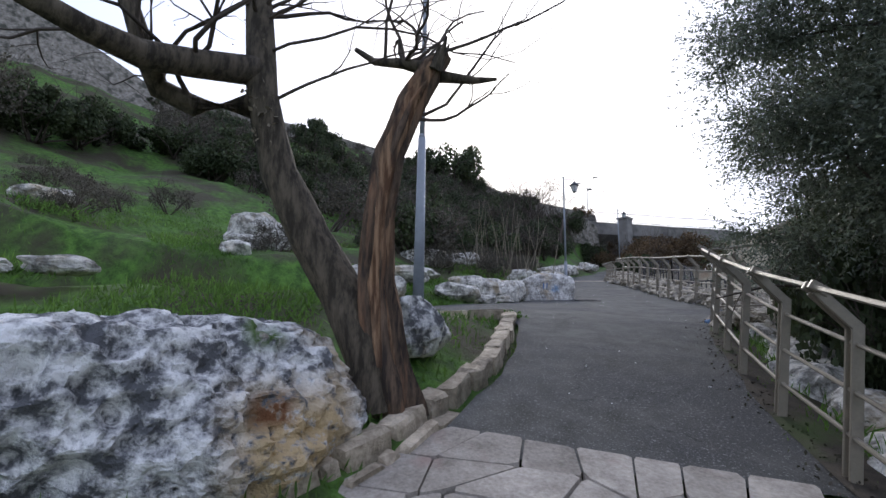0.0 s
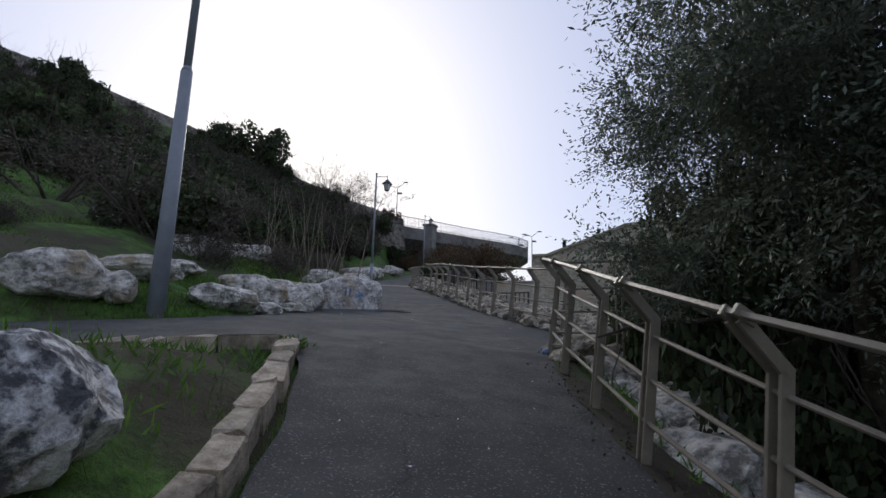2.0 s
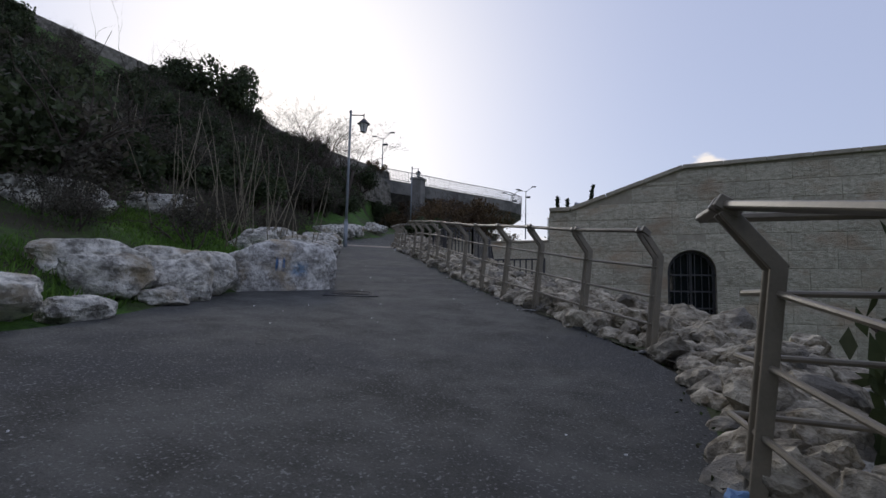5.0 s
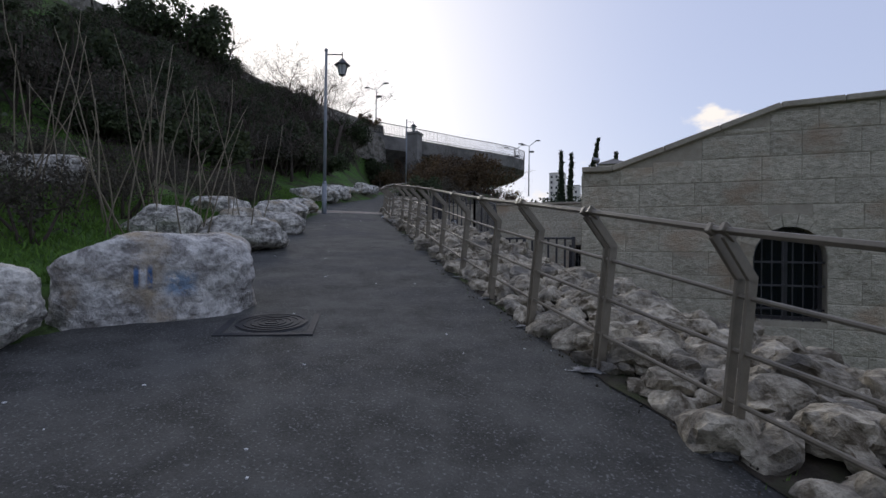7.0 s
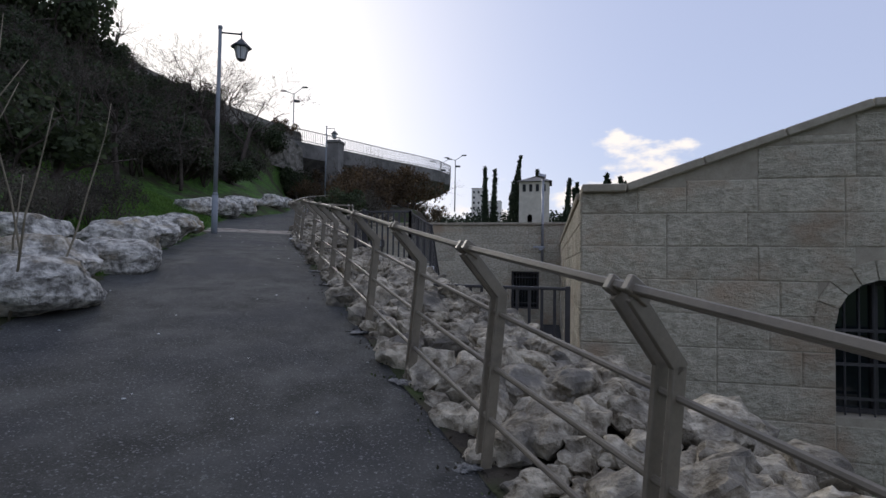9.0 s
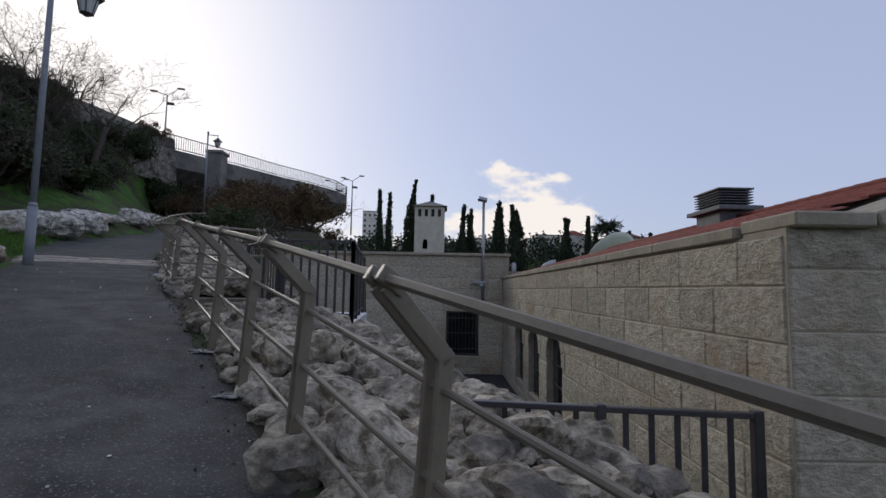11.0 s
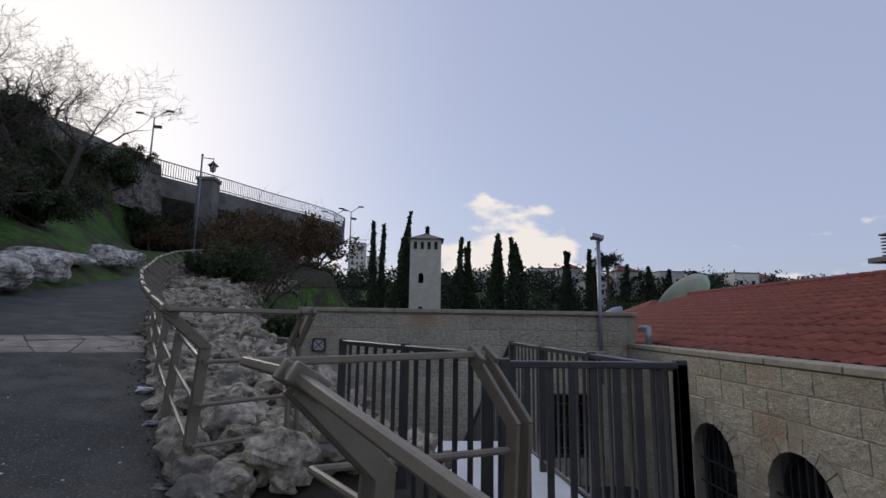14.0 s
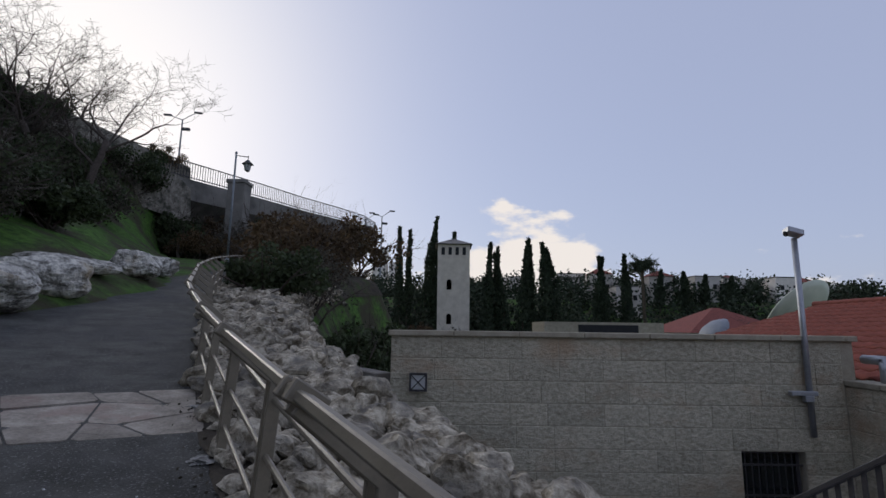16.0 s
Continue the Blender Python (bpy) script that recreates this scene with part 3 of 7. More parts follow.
def sheet(name, outline, mat, lift, step=0.6):
    """A paved sheet over the land inside a closed outline, with a worn edge."""
    pts, rg = [], random.Random(5)
    for (x0, y0), (x1, y1) in zip(outline, outline[1:] + outline[:1]):
        k = max(1, int(math.hypot(x1 - x0, y1 - y0) / 0.25))
        for i in range(k):
            x, y = x0 + (x1 - x0) * i / k, y0 + (y1 - y0) * i / k
            pts.append((x + 0.07 * noise.noise((x * 2.1, y * 2.1, 7)), y + 0.07 * noise.noise((x * 2.1, y * 2.1, 17))))
    bm = bmesh.new()
    vs = [bm.verts.new((x, y, 0)) for x, y in pts]
    es = [bm.edges.new((a, b)) for a, b in zip(vs, vs[1:] + vs[:1])]
    bmesh.ops.triangle_fill(bm, edges=es, use_beauty=True)
    lo, hi = min(p[1] for p in pts), max(p[1] for p in pts)
    for k in range(int((hi - lo) / step)):
        bmesh.ops.bisect_plane(bm, geom=bm.verts[:] + bm.edges[:] + bm.faces[:], plane_co=(0, lo + k * step, 0), plane_no=(0, 1, 0))
    lo, hi = min(p[0] for p in pts), max(p[0] for p in pts)
    for k in range(int((hi - lo) / step)):
        bmesh.ops.bisect_plane(bm, geom=bm.verts[:] + bm.edges[:] + bm.faces[:], plane_co=(lo + k * step, 0, 0), plane_no=(1, 0, 0))
    for v in bm.verts:
        v.co.z = float(path_z(v.co.x, v.co.y)) + lift
    bmesh.ops.recalc_face_normals(bm, faces=bm.faces[:])
    if sum(f.normal.z for f in bm.faces) < 0:
        bmesh.ops.reverse_faces(bm, faces=bm.faces[:])
    return part(name, bm, mat, smooth=True)


def rail_xy(s, off=0.0):
    return xy(s, float(interp(s, RAIL_N)) + off)


LEFT = [(-3.05, 3.05), (-3.25, 3.7), (-3.52, 4.5), (-3.85, 5.1), (-4.15, 5.55), (-4.7, 6.27), (-4.98, 6.55), (-5.8, 5.6), (-6.9, 3.8), (-8.0, 2.0), (-9.6, -0.5), (-14, -8), (-16.2, -7), (-11.9, -0.5), (-10.2, 2.2), (-9.1, 4.0), (-8.15, 5.7), (-7.8, 6.9), (-7.5, 8.1),
        (-7.6, 9.0), (-8.1, 10.3), (-8.75, 11.5), (-8.6, 12.1), (-7.95, 13.1), (-9.0, 13.9), (-10.2, 15.2), (-10.7, 16.3), (-12.4, 19.2), (-13.6, 21.2), (-14.8, 23.6), (-15.5, 24.9), (-17.2, 26.8), (-18.4, 29.2), (-18.8, 31.4), (-19.7, 35.5), (-20.5, 37.5), (-21.2, 42), (-22, 47), (-20, 52)]
RIGHT = [rail_xy(s, -0.02) for s in (49, 48, 47, 46, 45, 44, 43, 40, 38, 36, 33, 30, 26, 22, 18, 14, 12, 10.5, 9.5, 8, 6.5, 5, 4.1)]
tagged(sheet("road", LEFT + RIGHT, M["asphalt"], 0.02), "dark worn asphalt footpath climbing along the hillside", "footpath", kind="structure")


def verge_strip():
    """Bare soil and leaf litter along the foot of the railing."""
    bm = bmesh.new()
    prev = None
    for k in range(0, 220):
        s = 2.0 + k * 0.25
        row = []
        for o in (0.05 + 0.09 * noise.noise((s * 1.7, 3, 0)), 0.0, -0.2, -0.5, -1.0, -1.5, -2.0, -2.5):
            x, y = rail_xy(s, o)
            row.append(bm.verts.new((x, y, (float(path_z(x, y)) + (0.028 if o > -0.1 else 0.02) if o > -0.3 else ground_z(x, y) + (0.03 if s > 10.5 else -0.09)) + 0.02 * noise.noise((x * 3, y * 3, 0)))))
        if prev:
            for i in range(7):
                bm.faces.new((prev[i], row[i], row[i + 1], prev[i + 1]))
        prev = row
    bmesh.ops.recalc_face_normals(bm, faces=bm.faces[:])
    if sum(f.normal.z for f in bm.faces) < 0:
        bmesh.ops.reverse_faces(bm, faces=bm.faces[:])
    tagged(part("verge", bm, M["soil"], smooth=True), "dark soil verge with leaf litter under the railing", "soil", kind="structure")


verge_strip()


# ---- stone buildings round the courtyard ----
def outline_wall(name, loop, holes, thick, frame_m, mat, parent=None):
    """A slab from an outline with holes in its own plane (u, z), pushed back by thick. frame_m maps (u, depth, z) to the world."""
    bm = bmesh.new()
    es = []
    for lp in [loop] + holes:
        vs = [bm.verts.new((u, 0, z)) for u, z in lp]
        es += [bm.edges.new((a, b)) for a, b in zip(vs, vs[1:] + vs[:1])]
    bmesh.ops.triangle_fill(bm, edges=es, use_beauty=True)
    r = bmesh.ops.extrude_face_region(bm, geom=bm.faces[:])
    bmesh.ops.translate(bm, verts=[g for g in r["geom"] if isinstance(g, bmesh.types.BMVert)], vec=(0, thick, 0))
    bmesh.ops.recalc_face_normals(bm, faces=bm.faces[:])
    bmesh.ops.transform(bm, matrix=frame_m, verts=bm.verts[:])
    return part(name, bm, mat, parent)


def arch_loop(u, half, z0, spring, k=12):
    pts = [(u - half, z0), (u - half, spring)]
    for i in range(1, k):
        a = math.pi - math.pi * i / k
        pts.append((u + half * math.cos(a), spring + half * math.sin(a)))
    return pts + [(u + half, spring), (u + half, z0)]


BLOCKS = {}


def block_mesh(w, h):
    key = (round(w, 2), round(h, 2))
    if key not in BLOCKS:
        w, h = key
        g, c, d = 0.004, 0.009, 0.010
        bm = bmesh.new()
        back = [bm.verts.new(p) for p in ((g, 0.02, g), (w - g, 0.02, g), (w - g, 0.02, h - g), (g, 0.02, h - g))]
        mid = [bm.verts.new(p) for p in ((g, -d + c, g), (w - g, -d + c, g), (w - g, -d + c, h - g), (g, -d + c, h - g))]
        k = random.Random(hash(key) % 9999)
        j = lambda: k.uniform(-0.004, 0.004)
        front = [bm.verts.new(p) for p in ((g + c + j(), -d + j(), g + c + j()), (w - g - c + j(), -d + j(), g + c + j()), (w - g - c + j(), -d + j(), h - g - c + j()), (g + c + j(), -d + j(), h - g - c + j()))]
        centre = bm.verts.new((w / 2, -d - 0.010, h / 2))
        for i in range(4):
            i2 = (i + 1) % 4
            bm.faces.new((back[i], back[i2], mid[i2], mid[i]))
            bm.faces.new((mid[i], mid[i2], front[i2], front[i]))
            bm.faces.new((front[i], front[i2], centre))
        bmesh.ops.recalc_face_normals(bm, faces=bm.faces[:])
        BLOCKS[key] = mesh_from("block", bm)
        BLOCKS[key].materials.append(M["ashlar"])
    return BLOCKS[key]


def ashlar(parent, frame_m, u0, u1, z0, top, course, gaps, seed, lmin=0.5, lmax=1.1):
    """Courses of dressed blocks on a wall. top(u) is the wall's height, gaps(z0, z1) gives the spans (a, b) left open."""
    rg = random.Random(seed)
    z = z0
    while True:
        spans, cur = [], u0
        for a, b in sorted(gaps(z, z + course)):
            if a > cur:
                spans.append((cur, a))
            cur = max(cur, b)
        if cur < u1:
            spans.append((cur, u1))
        placed = False
        for a, b in spans:
            u = a
            while u < b - 0.02:
                w = rg.uniform(lmin, lmax)
                if b - u - w < lmin * 0.7:
                    w = b - u
                    if w > lmax * 1.2:
                        w /= 2
                w = max(0.05, round(w * 10) / 10) if b - u - w > 0.15 else w
                h = min(course, min(top(u + 0.02), top(u + w - 0.02)) - z)
                if h > 0.06:
                    ob = new("block", block_mesh(w, h))
                    ob.parent = parent
                    ob.matrix_basis = frame_m @ Matrix.Translation((u, 0, z))
                    placed = True
                u += w
        z += course
        if z > 12 or not placed:
            break


def voussoirs(parent, frame_m, u, half, spring, depth, count=9):
    for i in range(count):
        a0, a1 = math.pi * i / count + 0.012, math.pi * (i + 1) / count - 0.012
        bm = bmesh.new()
        ring = []
        for y in (-0.022, 0.02):
            ring.append([bm.verts.new((u + r * math.cos(a), y, spring + r * math.sin(a))) for r, a in ((half, a0), (half + depth, a0), (half + depth, a1), (half, a1))])
        for k in range(4):
            bm.faces.new((ring[0][k], ring[0][(k + 1) % 4], ring[1][(k + 1) % 4], ring[1][k]))
        bm.faces.new(ring[0])
        bm.faces.new(ring[1])
        bmesh.ops.recalc_face_normals(bm, faces=bm.faces[:])
        bmesh.ops.transform(bm, matrix=frame_m, verts=bm.verts[:])
        part("block", bm, M["ashlar"], parent)


def arch_gap(u, half, z0, spring, ring):
    def spans(a, b):
        mid = (a + b) / 2
        if b < z0 + 0.05 or mid > spring + half + ring:
            return []
        r = half if mid < spring else math.sqrt(max(0.0, (half + ring) ** 2 - (mid - spring) ** 2))
        return [(u - r, u + r)]
    return spans


def grille(parent, frame_m, u, half, z0, spring, depth, cross=3):
    """Iron bars in an arched or square window."""
    bm = bmesh.new()
    n = max(4, int(half * 2 / 0.13))
    for i in range(1, n):
        x = -half + 2 * half * i / n
        top = spring + math.sqrt(max(0, half * half - x * x)) if spring else 0
        bar(bm, (u + x, depth, z0), (u + x, depth, top), 0.009, 6)
    for k in range(cross):
        z = z0 + (spring - z0) * (k + 0.5) / (cross - 0.3)
        beam(bm, (u - half, depth, z), (u + half, depth, z), 0.012, 0.03)
    bmesh.ops.transform(bm, matrix=frame_m, verts=bm.verts[:])
    return part("window_bars", bm, M["iron"], parent)


def arched_window(name, frame_m, u, half, z0, spring):
    w = thing(name, (0, 0, 0), "arched window with dark glass behind iron bars in a stone wall", "window", "arched windows", "structure")
    bm = bmesh.new()
    vs = [bm.verts.new((p[0], 0.24, p[1])) for p in arch_loop(u, half - 0.002, z0, spring)]
    bm.faces.new(vs)
    bmesh.ops.transform(bm, matrix=frame_m, verts=bm.verts[:])
    part("pane", bm, M["pane"], w)
    bm = bmesh.new()
    lp = arch_loop(u, half - 0.03, z0 + 0.03, spring)
    for a, b in zip(lp, lp[1:] + lp[:1]):
        beam(bm, (a[0], 0.22, a[1]), (b[0], 0.22, b[1]), 0.05, 0.05, up=(0, 1, 0.01))
    beam(bm, (u, 0.22, z0), (u, 0.22, spring + half - 0.03), 0.05, 0.04, up=(0, 1, 0))
    bmesh.ops.transform(bm, matrix=frame_m, verts=bm.verts[:])
    part("window_frame", bm, M["iron"], w)
    grille(w, frame_m, u, half, z0, spring, 0.1)
    return w


COURT_Z, ARCH_X, GABLE_Y, FAR_Y = 1.62, -5.28, 17.97, 30.33
# each wall's own plane: u runs along it, depth goes into it
GABLE_M = Matrix.Translation((0, GABLE_Y, 0))
FAR_M = Matrix.Translation((0, FAR_Y, 0))
ARCH_M = Matrix(((0, 1, 0, ARCH_X), (-1, 0, 0, 0), (0, 0, 1, 0), (0, 0, 0, 1)))   # u = -y
LOW = -1.5


def gable_top(u):
    return float(np.interp(u, [-5.28, -4.8, -2.45, 1.4, 3.8, 9], [4.6, 4.6, 5.42, 5.55, 4.7, 4.6]))


def build_gable():
    win = (-2.32, 0.46, 2.28, 3.22)
    hole = arch_loop(*win)
    us = [-5.28, -4.8, -2.45, 1.4, 3.8, 9]
    loop = [(-5.28, LOW)] + [(u, gable_top(u)) for u in us] + [(9, LOW)]
    w = outline_wall("wall_gable", loop, [hole], 0.4, GABLE_M, M["mortar"])
    tagged(w, "gable wall of rough dressed tan and rosy stone blocks", "wall", kind="structure")
    gap = arch_gap(win[0], win[1], win[2], win[3], 0.2)
    ashlar(w, GABLE_M, -5.28, 8.9, 0.4, gable_top, 0.36, gap, 3, 0.4, 0.95)
    voussoirs(w, GABLE_M, win[0], win[1], win[3], 0.2)
    arched_window("window_1", GABLE_M, *win)
    bm = bmesh.new()
    for a, b in zip(us, us[1:]):
        k = max(1, round((b - a) / 0.8))
        for i in range(k):
            u0, u1 = a + (b - a) * i / k + 0.004, a + (b - a) * (i + 1) / k - 0.004
            beam(bm, (u0, GABLE_Y + 0.18, gable_top(u0) + 0.045), (u1, GABLE_Y + 0.18, gable_top(u1) + 0.045), 0.52, 0.09, bevel=0.012)
    tagged(part("coping", bm, M["coping"], w), "grey stone coping")


def build_arch_wall():
    wins = [(-27.28, 0.56, 2.02, 3.0), (-25.48, 0.56, 2.02, 3.0), (-23.68, 0.56, 2.02, 3.0), (-21.0, 0.56, 2.02, 3.0)]
    loop = [(-FAR_Y - 0.4, LOW), (-FAR_Y - 0.4, 4.58), (-GABLE_Y - 0.4, 4.58), (-GABLE_Y - 0.4, LOW)]
    w = outline_wall("wall_arched", loop, [arch_loop(*a) for a in wins[:3]], 0.4, ARCH_M, M["mortar"])
    tagged(w, "long courtyard wall of rough tan stone blocks with arched windows", "wall", kind="structure")
    gs = [arch_gap(*a, 0.2) for a in wins[:3]]
    ashlar(w, ARCH_M, -FAR_Y, -GABLE_Y - 0.02, 1.2, lambda u: 4.56, 0.34, lambda a, b: [s for g in gs for s in g(a, b)], 8, 0.45, 0.95)
    for i, a in enumerate(wins[:3]):
        voussoirs(w, ARCH_M, a[0], a[1], a[3], 0.2)
        arched_window("window_%d" % (i + 2), ARCH_M, *a)
    bm = bmesh.new()
    y = GABLE_Y + 0.45
    while y < FAR_Y - 0.1:
        y2 = min(y + 1.25, FAR_Y)
        box(bm, (ARCH_X + 0.185, (y + y2) / 2, 4.62), (0.44, y2 - y - 0.01, 0.09), bevel=0.012)
        y = y2
    tagged(part("coping", bm, M["coping"], w), "grey stone coping")


def build_far_wall():
    win = [(-7.03, 2.2), (-7.03, 3.56), (-6.03, 3.56), (-6.03, 2.2)]
    loop = [(-12.55, LOW), (-12.55, 5.27), (-5.1, 5.27), (-5.1, LOW)]
    w = outline_wall("wall_far", loop, [win], 0.45, FAR_M, M["mortar"])
    tagged(w, "courtyard end wall of weathered tan stone blocks", "wall", kind="structure")
    ashlar(w, FAR_M, -12.55, -5.3, 1.18, lambda u: 5.26, 0.34, lambda a, b: [(-7.03, -6.03)] if b > 2.25 and a < 3.5 else [], 12, 0.55, 1.2)
    bm = bmesh.new()
    u = -12.6
    while u < -5.15:
        u2 = min(u + 1.05, -5.05)
        box(bm, ((u + u2) / 2, FAR_Y + 0.2, 5.315), (u2 - u - 0.01, 0.56, 0.09), bevel=0.012)
        u = u2
    tagged(part("coping", bm, M["coping"], w), "grey stone coping")
    v = thing("window_5", (0, 0, 0), "square barred window with dark glass in a stone wall", "window", kind="structure")
    bm = bmesh.new()
    box(bm, (-6.53, FAR_Y + 0.22, 2.88), (1.0, 0.02, 1.36))
    part("pane", bm, M["pane"], v)
    bm = bmesh.new()
    for x in (-7.0, -6.06):
        box(bm, (x, FAR_Y + 0.18, 2.88), (0.06, 0.06, 1.36))
    for z in (2.23, 3.53):
        box(bm, (-6.53, FAR_Y + 0.18, z), (0.88, 0.06, 0.06))
    part("window_frame", bm, M["iron"], v)
    bm = bmesh.new()
    for i in range(9):
        bar(bm, (-6.95 + i * 0.105, FAR_Y + 0.06, 2.22), (-6.95 + i * 0.105, FAR_Y + 0.06, 3.54), 0.009, 6)
    for z in (2.42, 2.9, 3.35):
        box(bm, (-6.53, FAR_Y + 0.06, z), (0.98, 0.012, 0.03))
    part("window_bars", bm, M["iron"], v)


build_gable()
build_arch_wall()
build_far_wall()


def plain_slab(name, c, size, mat, label, category):
    bm = bmesh.new()
    box(bm, c, size)
    return tagged(part(name, bm, mat), label, category, kind="structure")


plain_slab("floor", (-8.2, 24.1, COURT_Z - 0.1), (5.8, 12.4, 0.3), M["matting"], "dark courtyard floor covering", "floor")
# walls that close the back of the buildings
plain_slab("wall_back", (8.9, 28.5, 1.5), (0.4, 21.2, 6), M["ashlar"], "plain stone back wall", "wall")
plain_slab("wall_side", (-4.9, 35.0, 1.5), (0.4, 8.6, 6.1), M["ashlar"], "plain stone side wall", "wall")
plain_slab("wall_end", (2.0, 39.3, 1.5), (13.6, 0.4, 6), M["ashlar"], "plain stone end wall", "wall")


def build_roof():
    """Red tiled roof behind the parapet: a slope up from the eaves to a ridge."""
    r = thing("roof", (0, 0, 0), "red clay tiled roof with overlapping rows", "roof", kind="structure")
    x0, z0, x1, z1 = -4.85, 4.66, 1.2, 6.36
    ya, yb, ym = GABLE_Y + 0.9, FAR_Y + 9.0, FAR_Y + 1.2
    bm = bmesh.new()
    hip = 3.6      # the ridge starts this far behind the eaves of the hipped end
    for loop in (((x0, ya, z0), (x1, ya + hip, z1), (x1, yb, z1), (x0, yb, z0)), ((x1, ya + hip, z1), (8.9, ya, z0), (8.9, yb, z0), (x1, yb, z1)), ((x0, ya, z0), (8.9, ya, z0), (x1, ya + hip, z1))):
        hi = [bm.verts.new((x, y, z - 0.10)) for x, y, z in loop]
        lo = [bm.verts.new((x, y, z - 0.16)) for x, y, z in loop]
        bm.faces.new(hi)
        bm.faces.new(lo)
        for i in range(len(loop)):
            j = (i + 1) % len(loop)
            bm.faces.new((lo[i], lo[j], hi[j], hi[i]))
    bmesh.ops.recalc_face_normals(bm, faces=bm.faces[:])
    part("decking", bm, M["mortar"], r)
    rows, cols = 15, 20
    slope = math.atan2(z1 - z0, x1 - x0)
    ln = math.hypot(x1 - x0, z1 - z0) / rows
    wd = (ym - ya) / cols
    bm = bmesh.new()      # one tile strip: two shallow waves with a thick lower edge
    k = 8
    top, bot = [], []
    for i in range(k + 1):
        t = i / k
        zz = 0.022 * math.sin(t * 4 * math.pi)
        top.append((bm.verts.new((0, t * wd, zz + 0.030)), bm.verts.new((ln * 1.12, t * wd, zz - 0.004))))
        bot.append(bm.verts.new((0, t * wd, zz + 0.002)))
    for i in range(k):
        bm.faces.new((top[i][0], top[i][1], top[i + 1][1], top[i + 1][0]))
        bm.faces.new((bot[i], top[i][0], top[i + 1][0], bot[i + 1]))
    bmesh.ops.recalc_face_normals(bm, faces=bm.faces[:])
    me = mesh_from("roof_tile", bm, True)
    me.materials.append(M["rooftile"])
    rg = random.Random(4)
    rest = []
    for a in range(rows):
        for b in range(int((yb - ya) / wd)):
            u = a * ln
            if b * wd < hip * a / rows:
                continue
            m = Matrix.Translation((x0 + u * math.cos(slope), ya + b * wd, z0 + u * math.sin(slope) + rg.uniform(0, 0.006))) @ Matrix.Rotation(-slope, 4, "Y")
            if b < cols:
                ob = new("roof_tile", me)
                ob.parent = r
                ob.matrix_basis = m
            else:
                rest.append((me, m))
    tagged(linked("roof_tiles", joined("roof_tiles", rest), M["rooftile"], r), kind="stuff")
    bm = bmesh.new()
    y = ya + hip
    while y < yb:
        bar(bm, (x1, y, z1 + 0.02), (x1, min(y + 0.42, yb), z1 + 0.035), 0.1, 10)
        y += 0.4
    part("ridge_tiles", bm, M["rooftile"], r)
    v = thing("roof_vent", (1.1, 29.4, 6.4), "dark grey metal louvred roof vent on the tiled roof", "vent")
    v.scale = (1.25, 1.25, 1.2)
    bm = bmesh.new()
    box(bm, (0, 0, -0.15), (0.75, 1.0, 0.6), bevel=0.01)
    part("curb", bm, M["ventmetal"], v)
    bm = bmesh.new()
    box(bm, (0, 0, 0.2), (1.0, 1.45, 0.1), bevel=0.01)
    part("tray", bm, M["ventmetal"], v)
    bm = bmesh.new()
    box(bm, (0, 0, 0.68), (0.82, 1.1, 0.04), bevel=0.008)
    part("cap", bm, M["ventmetal"], v)
    bm = bmesh.new()
    box(bm, (0, 0, 0.45), (0.6, 0.85, 0.42))
    part("core", bm, M["dark"], v)
    for i in range(6):
        bm = bmesh.new()
        box(bm, (0, 0, 0.28 + 0.065 * i), (0.80, 1.06, 0.022), bevel=0.006)
        part("louvre", bm, M["ventmetal"], v)


build_roof()


# ---- railings along the path ----
def rail_frame(s):
    """The base of a post at s: its place, the way along the rail and the way towards the path."""
    a, b = Vector((*rail_xy(s - 0.3), 0)), Vector((*rail_xy(s + 0.3), 0))
    p = Vector((*rail_xy(s), 0))
    p.z = float(path_z(p.x, p.y)) - 0.02
    along = (b - a).normalized()
    return p, along, Vector((-along.y, along.x, 0))


BAR_H = (0.28, 0.52, 0.78)


def rail_shape(s):
    """Height, knee height, lean of the head to the path and lean of the knee away from it, as they vary along the walk."""
    h = 1.10 * float(np.interp(s, [5, 6.5, 9, 12.5, 14.6, 18, 22, 22.9, 25, 27, 29], [0.97, 1.0, 1.06, 1.03, 1.06, 1.075, 1.07, 1.085, 0.99, 0.93, 0.9]))
    return h, 0.79 * h, float(np.interp(s, [13, 20], [0.06, 0.16])), float(np.interp(s, [13, 20], [0.115, 0.07]))


def post_parts(parent, p, along, inward, shape, name="post"):
    high, bend, lean_in, lean_out = shape
    knee_off = Vector((0, 0, bend)) - inward * lean_out
    for k in (-1, 1):
        o = along * 0.034 * k
        bm = bmesh.new()
        foot, knee = p + o - Vector((0, 0, 0.1)), p + o + knee_off
        head = p + o + inward * lean_in + Vector((0, 0, high - 0.02))
        beam(bm, foot, knee, 0.02, 0.06, up=inward, bevel=0.003)
        beam(bm, knee - (head - knee).normalized() * 0.02, head, 0.02, 0.06, up=inward, bevel=0.003)
        part(name, bm, M["rail"], parent)
    bm = bmesh.new()
    head = p + inward * (lean_in - 0.01) + Vector((0, 0, high - 0.01))
    for k in (-1, 1):
        beam(bm, head + along * 0.04 * k - inward * 0.045 - Vector((0, 0, 0.028)), head + along * 0.04 * k + inward * 0.04 + Vector((0, 0, 0.028)), 0.028, 0.055, up=inward.cross(along), bevel=0.004)
    part("bracket", bm, M["rail"], parent)


